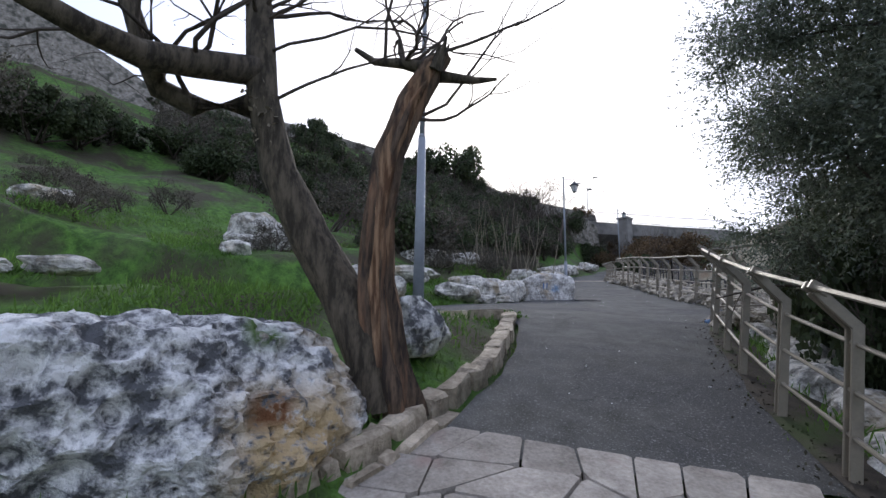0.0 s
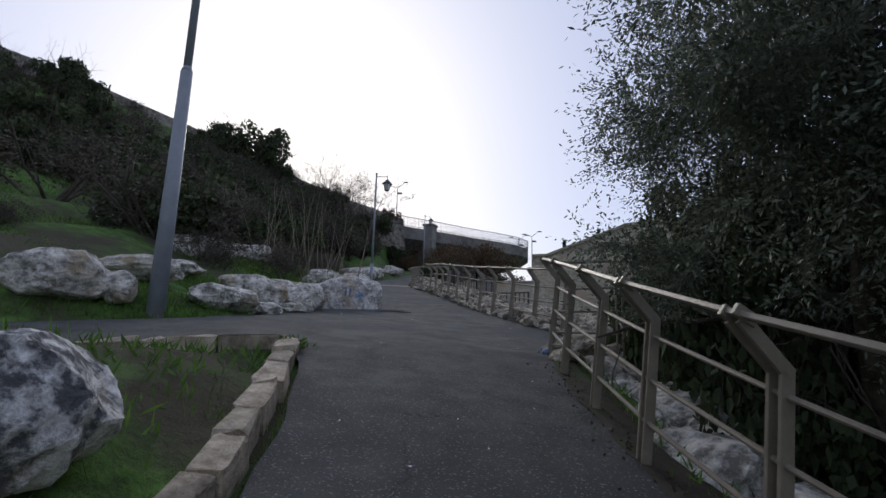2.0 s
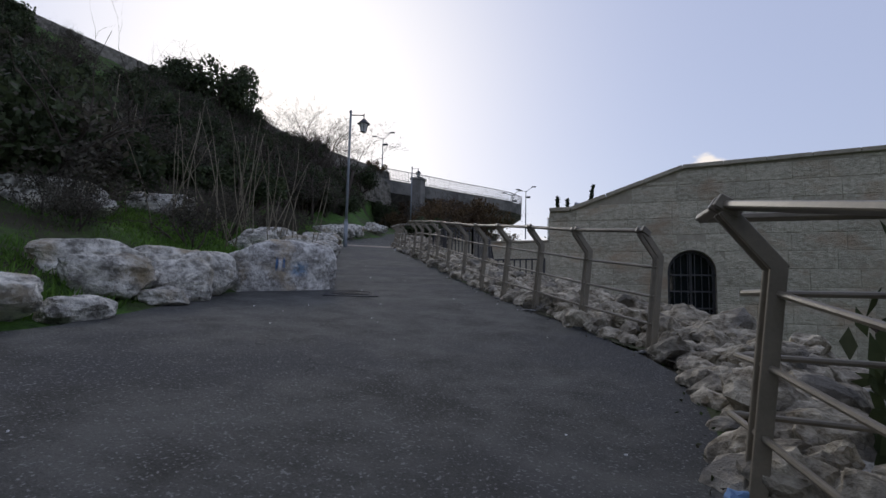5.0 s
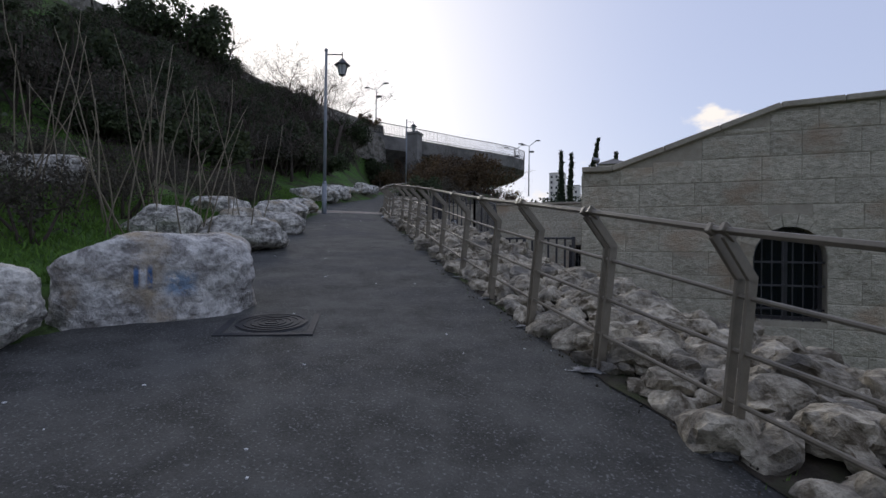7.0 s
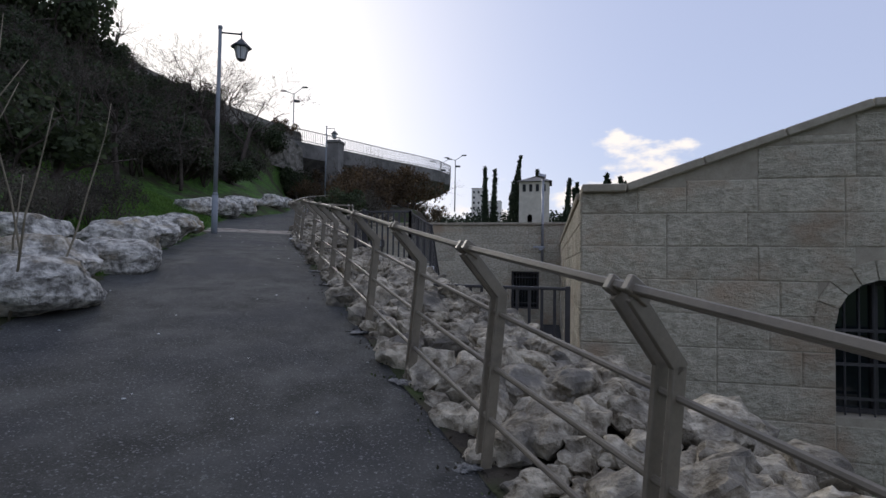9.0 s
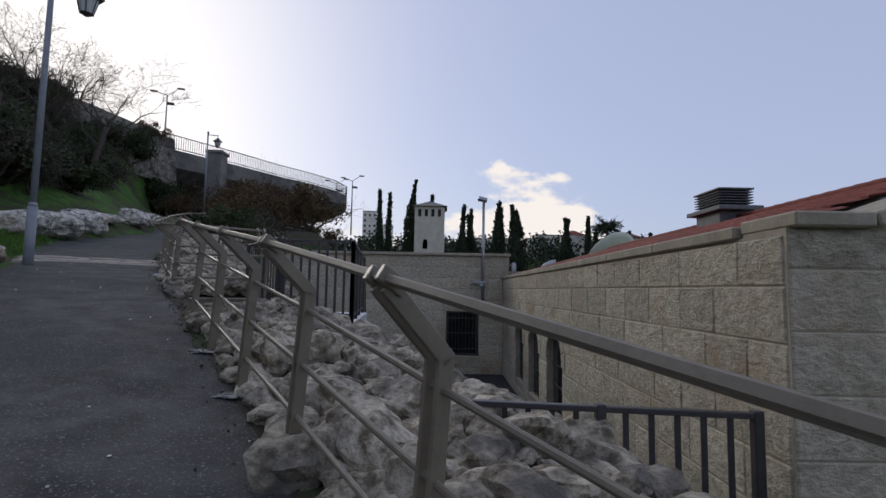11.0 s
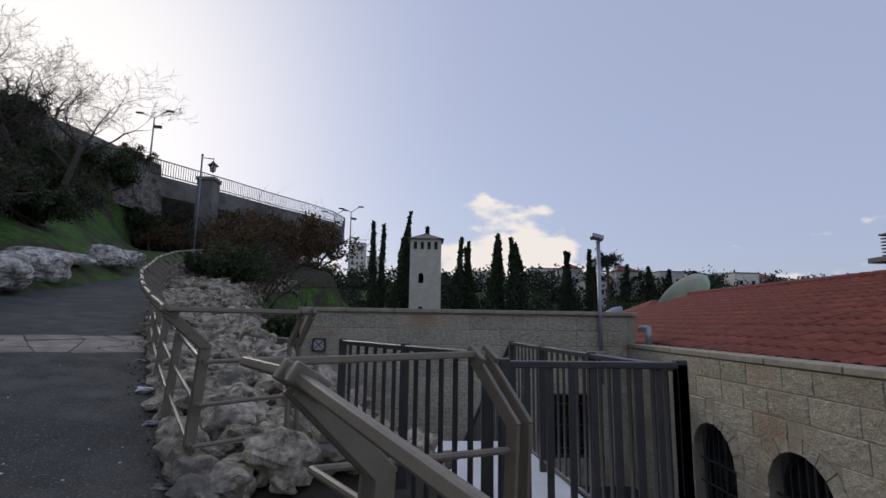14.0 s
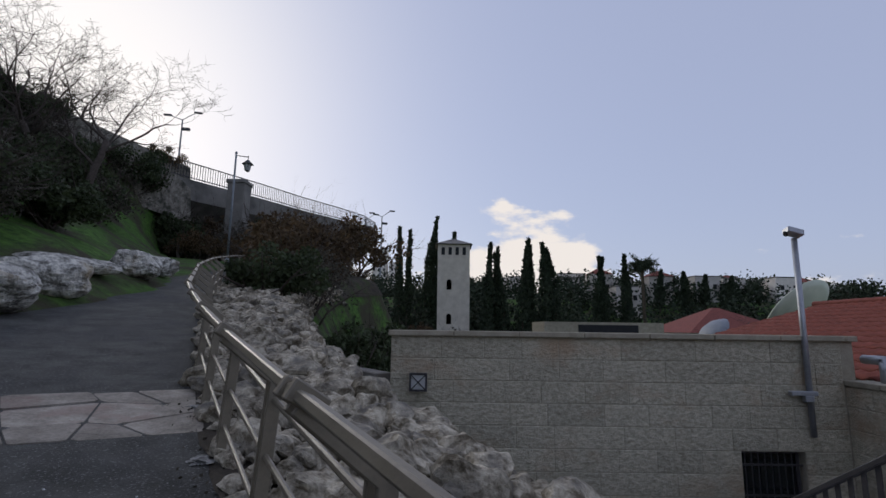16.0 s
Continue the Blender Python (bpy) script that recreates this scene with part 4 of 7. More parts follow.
def railing(label, ss, group="path railings", ret=None):
    """A run of railing with posts at the given stations. ret: (+1 or -1 end, length, overrun) of a return to the low side."""
    base = rail_frame(ss[0])[0]
    r = thing("railing", base, label, "railing", group)
    up = Vector((0, 0, 1))
    tops, bars = [], [[] for _ in BAR_H]

    def add(p, along, inward, shape):
        post_parts(r, p, along, inward, shape)
        high, bend, lean_in, lean_out = shape
        tops.append(p + inward * lean_in + up * high)
        for line, h in zip(bars, BAR_H):
            line.append(p - inward * (lean_out * h / 0.87) + up * h * high / 1.1)

    def add_corner(s):      # the bars run on past the last post before they turn
        p, along, inward = rail_frame(s)
        high, bend, lean_in, lean_out = rail_shape(s)
        q = p - base + along * ret[2] * ret[0]
        tops.append(q + inward * lean_in + up * high)
        for line, h in zip(bars, BAR_H):
            line.append(q - inward * (lean_out * h / 0.87) + up * h * high / 1.1)

    def add_return(s):
        p, along, inward = rail_frame(s)
        add(p - base - inward * ret[1] + along * (ret[2] - 0.12) * ret[0], -inward, along * ret[0], rail_shape(s))

    if ret and ret[0] < 0:
        add_return(ss[0])
        add_corner(ss[0])
    rg = random.Random(int(ss[0] * 10))
    for s in ss:
        p, along, inward = rail_frame(s)
        add(p - base, along, inward, rail_shape(s))
        if 10 < s < 31:      # worn mortar round the foot
            wide = rg.uniform(0.06, 0.13)
            ob = linked("footing", rock_mesh("footing", 900 + int(s * 10), (wide, wide * rg.uniform(0.6, 1.0), 0.014), 3, 0.8, 7, 2.6), M["footing"], r)
            ob.matrix_basis = Matrix.Translation(p - base + inward * rg.uniform(0.02, 0.08) + Vector((0, 0, 0.044)))
    if ret and ret[0] > 0:
        add_corner(ss[-1])
        add_return(ss[-1])
    else:
        tops[-1] += rail_frame(ss[-1])[1] * 0.12
    for a, b in zip(tops, tops[1:]):
        bm = bmesh.new()
        d = (b - a).normalized()
        beam(bm, a - d * 0.01, b + d * 0.01, 0.045, 0.028, up=(0.3, 0.3, 1), bevel=0.005)
        part("top_rail", bm, M["rail"], r)
    for line in bars:
        for a, b in zip(line, line[1:]):
            bm = bmesh.new()
            bar(bm, a, b, 0.014, 8)
            part("rail_bar", bm, M["rail"], r)
    return r


STEP = 1.17
railing("brown painted steel railing with inward-bent posts along the lower path", [3.3 - 1.0 * i for i in range(7, -1, -1)] + [4.3, 5.22, 6.24, 7.13, 8.1, 9.0], ret=(1, 0.8, 0.34))
railing("brown painted steel railing with inward-bent posts above rubble slope", [11.4, 12.46, 13.53, 14.6, 15.71, 16.86, 18.12, 19.36, 20.49, 21.7, 22.94], ret=(1, 0.82, 0.42))
railing("brown painted steel railing with inward-bent posts up the path", [25.2] + [25.2 + STEP * i for i in range(1, 14)] + [41.2, 42.3, 43.3, 44.1, 44.8, 45.4, 46.0, 46.5, 47.0, 47.5, 48.0], ret=(-1, 0.67, 0.11))


# ---- lamps, rocks and trees along the path ----
def street_lantern(at, height, arm, label, foot=(1.1, 0.085, 0.085, 0.06)):
    """A tapered pole with a short arm and a hanging lantern."""
    t = thing("street_lamp", at, label, "lamp", "path lanterns")
    bm = bmesh.new()
    joint, r0, r1, r2 = foot
    bar(bm, (0, 0, -0.3), (0, 0, joint), r0, 18, r1)
    bar(bm, (0, 0, joint), (0, 0, joint + 0.08), r1, 18, r2)
    bar(bm, (0, 0, joint + 0.08), (0, 0, height), r2, 14, r2 * 0.8)
    bmesh.ops.create_uvsphere(bm, u_segments=10, v_segments=6, radius=0.07, matrix=Matrix.Translation((0, 0, height + 0.05)))
    part("pole", bm, M["pole"], t, smooth=True)
    a = Vector((arm[0], arm[1], 0))
    bm = bmesh.new()
    bar(bm, (0, 0, height - 0.1), a + Vector((0, 0, height - 0.1)), 0.025, 8)
    bar(bm, a + Vector((0, 0, height - 0.02)), a + Vector((0, 0, height - 0.25)), 0.02, 8)
    part("arm", bm, M["lamp"], t)
    lan = a + Vector((0, 0, height - 0.75))
    bm = bmesh.new()
    bar(bm, lan + Vector((0, 0, 0.28)), lan + Vector((0, 0, 0.5)), 0.27, 6, 0.05)
    bar(bm, lan + Vector((0, 0, 0.24)), lan + Vector((0, 0, 0.28)), 0.29, 6)
    hood = part("hood", bm, M["lamp"], t)
    bm = bmesh.new()
    bar(bm, lan + Vector((0, 0, -0.1)), lan + Vector((0, 0, 0.24)), 0.12, 6, 0.2)
    part("lantern_glass", bm, M["lampglass"], hood, "pale frosted glass")
    bm = bmesh.new()
    for k in range(6):
        an = math.pi * k / 3
        c, s = math.cos(an), math.sin(an)
        bar(bm, lan + Vector((0.125 * c, 0.125 * s, -0.1)), lan + Vector((0.21 * c, 0.21 * s, 0.24)), 0.012, 5)
    bar(bm, lan + Vector((0, 0, -0.16)), lan + Vector((0, 0, -0.1)), 0.03, 6, 0.13)
    part("lantern_frame", bm, M["lamp"], hood)
    return t


def on_path(x, y, dz=0.0):
    return (x, y, ground_z(x, y) + dz)


street_lantern((-15.06, 24.47, 4.56), 5.95, (0.55, 0.22), "tall grey lamp post with a hanging dark lantern beside the path")
street_lantern((-22.53, 46.6, 7.6), 6.6, (0.55, 0.22), "grey lamp post with a hanging dark lantern near the bridge")
street_lantern((-8.0, 7.41, 2.12), 7.8, (0.62, 0.25), "tall grey lamp post leaning slightly at the path junction", (3.62, 0.12, 0.082, 0.058))


def boulder(name, at, size, seed, rz=0.0, mat="limestone", label="", group="", sub=4, rough=0.22, cuts=7, fine=0.05, sink=0.25, boxy=3.5, pits=0.0):
    me = rock_mesh(name, seed, size, sub, rough, cuts, 1.3, fine, boxy, pits)
    ob = linked(name, me, M[mat])
    ob.matrix_basis = pose(at[0], at[1], at[2] + size[2] * (1 - sink), 0, 0, rz)
    return tagged(ob, label, "boulder", group)


great = boulder("boulder", (-4.08, 1.26, 0.28), (0.95, 1.6, 0.84), 11, -16, "karst", "huge pitted grey and ochre limestone boulder beside the kerb", sub=7, rough=0.22, cuts=5, fine=0.045, boxy=3.2, pits=0.24)
for v in great.data.vertices:      # the rusty hollow in its flank
    near_hole = 1 - min(1.0, (v.co - Vector((0.76, 1.09, 0.35))).length / 0.15)
    v.co -= Vector((0.8, 0.5, 0.3)) * 0.16 * near_hole ** 0.6 if near_hole > 0 else Vector()
boulder("boulder", (-4.27, 3.97, 1.52), (0.40, 0.35, 0.30), 5, 20, "karst", "grey angular boulder standing in the grass bed", sub=5, pits=0.12)
boulder("boulder", (-8.64, 12.78, 2.44), (0.80, 0.54, 0.54), 21, 50, "block", "large flat-topped white limestone block with faded blue trail paint", sub=6, cuts=4, rough=0.12, fine=0.035, boxy=5.0, pits=0.06)
for i, (x, y, sx, sy, sz, rz) in enumerate([(-7.95, 8.45, .48, .28, .30, 65), (-7.85, 9.25, .30, .22, .20, 60), (-8.25, 10.4, .26, .2, .18, 40), (-8.5, 9.95, .44, .32, .34, 60), (-8.52, 10.8, .38, .3, .40, 50), (-8.8, 11.4, .40, .32, .42, 50), (-9.15, 10.2, .58, .36, .34, 60), (-9.15, 11.2, .5, .34, .36, 50), (-8.55, 6.5, .58, .36, .44, 60), (-8.35, 7.05, .28, .22, .3, 20), (-9.2, 7.9, .7, .4, .28, 20), (-9.9, 9.0, .55, .35, .2, 40),
                                           (-10.55, 15.85, .68, .5, .40, 42), (-11.5, 16.9, .5, .4, .36, 20), (-10.9, 14.6, .5, .4, .35, 30), (-11.75, 18.1, .6, .45, .42, 30), (-12.6, 18.9, .6, .45, .42, 35), (-13.4, 20.3, .62, .45, .4, 30), (-14.2, 21.8, .6, .45, .4, 30), (-15.1, 23.2, .55, .4, .36, 20), (-12.9, 17.6, .6, .4, .3, 60),
                                           (-18.4, 27.8, .8, .45, .5, 35), (-18.8, 29.5, .9, .5, .55, 35), (-19.1, 31.2, .8, .45, .5, 40), (-19.9, 33.0, 1.0, .4, .25, 60), (-20.0, 35.2, .7, .45, .5, 10), (-20.6, 37.0, .8, .45, .4, 40),
                                           (-14.7, 1.9, .6, .35, .3, 80), (-7.3, 0.85, .36, .2, .15, 68), (-7.2, 1.6, .34, .2, .15, 68), (-7.4, 2.4, .34, .2, .14, 70), (-7.2, 3.3, .42, .2, .14, 66), (-6.85, 4.1, .40, .2, .10, 64), (-12.4, 6.0, .8, .4, .75, 50), (-11.4, 5.2, .4, .3, .3, 50), (-10.2, 4.6, .3, .2, .25, 40), (-12.2, 11.4, .9, .5, .4, 40), (-13.5, 14.4, .8, .4, .4, 50)]):
    boulder("boulder", on_path(x, y), (sx, sy, sz * 0.72), 40 + i, rz, "limestone", "rough pale limestone boulder edging the path", "edging boulders", 5, pits=0.09, sink=0.5, boxy=2.8, cuts=8)
for i in range(13):
    s0 = 2.2 + 0.72 * i
    x, y = xy(s0, float(interp(s0, RAIL_N)) - 0.62 - 0.12 * (i % 3))
    boulder("boulder", (x, y, float(path_z(x, y)) - 0.42), (0.34 + 0.05 * (i % 2), 0.46, 0.24 + 0.03 * (i % 4)), 140 + i, 30 + 7 * (i % 5), "limestone", "flat pale ledge stone below the railing", "ledge stones", 5, pits=0.07)


def rubble_slope():
    """Dry stones heaped on the bank between railing and courtyard."""
    wall = thing("rubble_bank", (0, 0, 0), "bank of heaped pale rubble stones below the railing", "stone bank", kind="structure")
    meshes = []
    for k in range(10):
        me = rock_mesh("stone", 300 + k, (1.05, 0.82, 0.62), 3, 0.30, 13, 1.5, 0.10, 3.0 if k % 2 else 0.0, 0.16)
        me.shade_flat()
        me.materials.append(M["rubble"])
        meshes.append(me)
    far = []
    rg = random.Random(9)
    count = 0
    s = 8.7
    while s < 46:
        d = 0.02
        while d < (4.2 if s < 13 else 2.5):
            size = rg.uniform(0.085, 0.15) * rg.choice((0.6, 0.75, 0.9, 1, 1, 1.2, 1.3, 1.5, 1.9))
            x, y = xy(s + rg.uniform(-0.12, 0.12), float(interp(s, RAIL_N)) - 0.05 - d)
            if not 23.35 < s < 24.75:
                z = ground_z(x, y)
                m = Matrix.LocRotScale((x, y, z + size * 0.3 + 0.10 * math.sin(min(1.0, d / 1.6) * 3.14)), Euler((rg.uniform(-.5, .5), rg.uniform(-.5, .5), rg.uniform(0, 6.28))), (size, size, size))
                if 11.5 < s < 23 and 0.1 < d < 1.6 and count < 300:
                    ob = new("stone", meshes[rg.randrange(10)])
                    ob.parent = wall
                    ob.matrix_basis = m
                    count += 1
                else:
                    far.append((meshes[rg.randrange(10)], m))
            d += size * 1.2
        s += 0.18
    tagged(linked("stones", joined("stones", far, False), M["rubble_i"], wall), kind="stuff")


rubble_slope()


# ---- the bridge and its pillar ----
def build_bridge():
    b = thing("bridge", (0, 0, 0), "curved concrete road bridge with an iron fence along its edge", "bridge", kind="structure")
    line = [(-33.0, 54.5), (-30.6, 59.2), (-28.0, 64.2), (-25.5, 69.5), (-23.0, 74), (-21.0, 78.5), (-20.3, 83), (-21.5, 88), (-25, 93), (-31, 97)]
    z = 16.2
    bm = bmesh.new()
    rows = []
    for i, (x, y) in enumerate(line):
        a, c = line[max(i - 1, 0)], line[min(i + 1, len(line) - 1)]
        t = Vector((c[0] - a[0], c[1] - a[1], 0)).normalized()
        n = Vector((-t.y, t.x, 0))
        p = Vector((x, y, z + 0.16 * min(i, 6)))
        rows.append([bm.verts.new(q) for q in (p, p - Vector((0, 0, 1.6)), p + n * 1.5 - Vector((0, 0, 2.6)), p + n * 9 - Vector((0, 0, 2.6)), p + n * 9)])
    for a, c in zip(rows, rows[1:]):
        for k in range(5):
            bm.faces.new((a[k], a[(k + 1) % 5], c[(k + 1) % 5], c[k]))
    bmesh.ops.recalc_face_normals(bm, faces=bm.faces[:])
    part("deck", bm, M["concrete"], b)
    bm = bmesh.new()
    for a, c in zip(line[:3], line[1:4]):
        t = Vector((c[0] - a[0], c[1] - a[1], 0)).normalized()
        o = Vector((-t.y, t.x, 0)) * 2.2
        beam(bm, Vector((*a, 9.3)) + o, Vector((*c, 9.3)) + o, 1.0, 8.6)
    part("abutment", bm, M["drystone"], b)
    bm = bmesh.new()
    for i0, (a, c) in enumerate(zip(line, line[1:])):
        za, zc = z + 0.16 * min(i0, 6), z + 0.16 * min(i0 + 1, 6)
        beam(bm, (*a, za + 1.3), (*c, zc + 1.3), 0.07, 0.07)
        beam(bm, (*a, za + 0.15), (*c, zc + 0.15), 0.06, 0.06)
        k = int(math.dist(a, c) / 0.22)
        for i in range(k):
            x, y = a[0] + (c[0] - a[0]) * i / k, a[1] + (c[1] - a[1]) * i / k
            box(bm, (x, y, za + (zc - za) * i / k + 0.7), (0.035, 0.035, 1.3))
    part("fence", bm, M["iron"], b)
    p = thing("bridge_pillar", (-27.3, 58.4, 6), "square weathered stone pillar at the bridge", "pillar", kind="structure")
    bm = bmesh.new()
    box(bm, (0, 0, 5), (1.3, 1.3, 10.4), bevel=0.05)
    part("shaft", bm, M["concrete"], p)
    bm = bmesh.new()
    box(bm, (0, 0, 10.1), (1.5, 1.5, 0.3), bevel=0.05)
    part("cap", bm, M["concrete"], p)


build_bridge()


# ---- the tower and the far town ----
def build_tower():
    t = thing("tower", (-9.4, 125.5, 4.0), "square pale stone tower with a low pyramid roof", "tower")
    bm = bmesh.new()
    box(bm, (0, 0, 9.3), (6.6, 6.6, 18.6))
    part("shaft", bm, M["tower"], t)
    bm = bmesh.new()
    r = bmesh.ops.create_cone(bm, cap_ends=True, segments=4, radius1=5.5, radius2=0.1, depth=1.7, matrix=Matrix.Translation((0, 0, 19.5)) @ Matrix.Rotation(math.pi / 4, 4, "Z"))
    part("roof", bm, M["concrete"], t)
    for i in range(4):
        bm = bmesh.new()
        box(bm, (-2.2 + i * 1.45, -3.3, 17.2), (0.7, 0.1, 1.6))
        part("window", bm, M["dark"], t)
        bm = bmesh.new()
        box(bm, (3.3, -2.2 + i * 1.45, 17.2), (0.1, 0.7, 1.6))
        part("window", bm, M["dark"], t)
    for z in (9.2, 2.2):
        bm = bmesh.new()
        vs = [bm.verts.new((p[0], -3.34, p[1])) for p in arch_loop(-0.9, 0.5, z, z + 1.6)]
        bm.faces.new(vs)
        bmesh.ops.solidify(bm, geom=bm.faces[:], thickness=0.1)
        part("window", bm, M["dark"], t)


build_tower()


# ---- stairs, landing and iron fences by the courtyard ----
def iron_fence(name, pts, low, label, gap=0.115, post_every=None):
    """Upright flat bars between a top and a bottom rail; pts are the tops (x, y, z), low the height of the panel."""
    base = Vector(pts[0]) - Vector((0, 0, low))
    f = thing(name, base, label, "fence", "iron fences")
    for a, b in zip(pts, pts[1:]):
        a, b = Vector(a) - base, Vector(b) - base
        dn = Vector((0, 0, low - 0.12))
        for nm, o, w, h in (("top_rail", Vector(), 0.055, 0.035), ("bottom_rail", -dn, 0.03, 0.03)):
            bm = bmesh.new()
            beam(bm, a + o, b + o, w, h, bevel=0.005)
            part(nm, bm, M["iron"], f)
        n = max(2, int((b - a).length / gap))
        for i in range(1, n):
            p = a + (b - a) * i / n
            bm = bmesh.new()
            beam(bm, p - dn, p, 0.035, 0.012, up=(b - a).normalized().cross(Vector((0, 0, 1))))
            part("bar", bm, M["iron"], f)
    for p in pts:
        p = Vector(p) - base
        bm = bmesh.new()
        beam(bm, p - Vector((0, 0, low)), p + Vector((0, 0, 0.03)), 0.06, 0.06, up=(0, 1, 0), bevel=0.006)
        part("post", bm, M["iron"], f)
    return f


LAND_Z = 3.72
iron_fence("gate", [(-10.53, 23.5, 4.9), (-10.0, 22.74, 4.9), (-9.54, 22.06, 4.9)], 1.16, "dark iron gate of upright bars at the stair head", 0.12)
iron_fence("stair_fence", [(-9.46, 22.0, 4.86), (-8.5, 22.05, 4.86)], 1.14, "short dark iron panel of upright bars beside the gate", 0.12)
iron_fence("stair_fence", [(-8.5, 22.05, 4.84), (-8.62, 23.1, 4.84), (-8.74, 24.15, 4.84), (-8.83, 25.2, 4.84)], 1.14, "dark iron stair fence of upright bars along the landing", 0.12)
iron_fence("stair_fence", [(-8.83, 25.25, 4.84), (-9.0, 26.6, 3.95), (-9.15, 28.0, 3.05)], 1.1, "dark iron fence of upright bars down the stairs", 0.12)
iron_fence("court_fence", [(-7.3, 18.35, 3.5), (-6.3, 18.2, 3.5), (-5.42, 18.08, 3.5)], 1.1, "low dark iron fence across the courtyard entrance", 0.13)


def build_stairs():
    st = thing("stairs", (0, 0, 0), "white stone steps going down from the path to the courtyard", "stairs", kind="structure")
    bm = bmesh.new()
    loop = [(-11.35, 22.35), (-10.65, 21.15), (-8.45, 21.9), (-8.75, 25.3), (-10.55, 25.3), (-11.0, 23.6)]
    lo = [bm.verts.new((x, y, 1.2)) for x, y in loop]
    hi = [bm.verts.new((x, y, LAND_Z)) for x, y in loop]
    bm.faces.new(hi)
    for i in range(len(loop)):
        j = (i + 1) % len(loop)
        bm.faces.new((lo[i], lo[j], hi[j], hi[i]))
    bmesh.ops.recalc_face_normals(bm, faces=bm.faces[:])
    part("landing", bm, M["white"], st)
    for i in range(12):
        z = LAND_Z - 0.175 * (i + 1)
        bm = bmesh.new()
        box(bm, (-9.75 - 0.05 * i * 0.3, 25.45 + 0.3 * i, (z + 1.2) / 2), (1.7, 0.3 - 0.004, z - 1.2), bevel=0.008)
        part("step", bm, M["white"], st)
    for i in range(3):
        x, y = xy(24.4, -2.75 - 0.3 * i)
        bm = bmesh.new()
        box(bm, (x, y, LAND_Z + 0.06 - 0.07 * i), (0.3, 1.7, 0.12), Matrix.Rotation(radians(31), 3, "Z"), bevel=0.01)
        part("step", bm, M["flag"], st)


build_stairs()


# ---- fittings on the courtyard walls ----
def build_mast():
    m = thing("camera_mast", (-5.92, FAR_Y - 0.08, 3.8), "grey metal mast on the wall with a security camera on top", "mast")
    bm = bmesh.new()
    bar(bm, (0, 0, 0), (0, 0, 3.15), 0.045, 12)
    part("pole", bm, M["metal"], m, smooth=True)
    bm = bmesh.new()
    box(bm, (-0.12, -0.02, 0.66), (0.42, 0.1, 0.07), bevel=0.01)
    box(bm, (-0.05, -0.02, 0.58), (0.14, 0.1, 0.1), bevel=0.01)
    part("bracket", bm, M["metal"], m)
    bm = bmesh.new()
    rot = Matrix.Rotation(radians(14), 3, "Y") @ Matrix.Rotation(radians(-15), 3, "X")
    box(bm, (-0.03, -0.04, 3.24), (0.27, 0.16, 0.11), rot, bevel=0.015)
    cam_body = part("camera_housing", bm, M["metal"], m)
    bm = bmesh.new()
    bar(bm, (-0.165, -0.05, 3.21), (-0.18, -0.05, 3.205), 0.045, 10)
    part("lens", bm, M["dark"], cam_body)


def build_lamp_box():
    l = thing("wall_lamp", (-12.1, FAR_Y - 0.03, 4.55), "square black wall lamp with pale glass and a cross frame", "lamp")
    bm = bmesh.new()
    for x, z, w, h in ((0, 0.125, 0.28, 0.03), (0, -0.125, 0.28, 0.03), (-0.125, 0, 0.03, 0.22), (0.125, 0, 0.03, 0.22)):
        box(bm, (x, -0.04, z), (w, 0.1, h))
    for k in (1, -1):
        beam(bm, (-0.115, -0.085, -0.115 * k), (0.115, -0.085, 0.115 * k), 0.016, 0.016, up=(0, 1, 0))
    part("frame", bm, M["iron"], l)
    bm = bmesh.new()
    box(bm, (0, -0.03, 0), (0.22, 0.07, 0.22))
    part("diffuser", bm, M["lampglass"], l)
    c = thing("wall_camera", (-12.4, FAR_Y - 0.04, 4.2), "small white security camera on the stone wall", "camera")
    bm = bmesh.new()
    bar(bm, (0, 0.02, 0), (0, -0.1, -0.02), 0.025, 8)
    part("arm", bm, M["white"], c)
    bm = bmesh.new()
    bar(bm, (0.03, -0.07, 0), (-0.05, -0.2, -0.05), 0.045, 10)
    part("housing", bm, M["white"], c)
    bm = bmesh.new()
    pts = [Vector((0.02, 0.02, -0.04)), Vector((0.03, 0.02, -0.2)), Vector((-0.02, 0.02, -0.35))]
    for a, b in zip(pts, pts[1:]):
        bar(bm, a, b, 0.008, 5)
    part("cable", bm, M["dark"], c)
    d = thing("roof_pipe", (-5.02, FAR_Y - 0.4, 5.0), "short bent grey drain pipe at the roof edge", "pipe")
    bm = bmesh.new()
    bar(bm, (0, 0.3, 0), (0, -0.1, 0), 0.07, 10)
    bar(bm, (0, -0.06, 0.03), (0, -0.06, -0.35), 0.07, 10)
    part("elbow", bm, M["metal"], d, smooth=True)


build_mast()
build_lamp_box()


def curved_wall():
    bm = bmesh.new()
    pts = [(-12.7, 30.7), (-13.3, 31.6), (-14.0, 32.3), (-14.9, 32.8), (-15.9, 33.0)]
    for a, b in zip(pts, pts[1:]):
        beam(bm, (*a, 3.6), (*b, 3.6), 0.3, 2.1, bevel=0.02)
    tagged(part("wall_curved", bm, M["concrete"]), "low curved grey wall beside the far wall", "wall", kind="structure")


curved_wall()


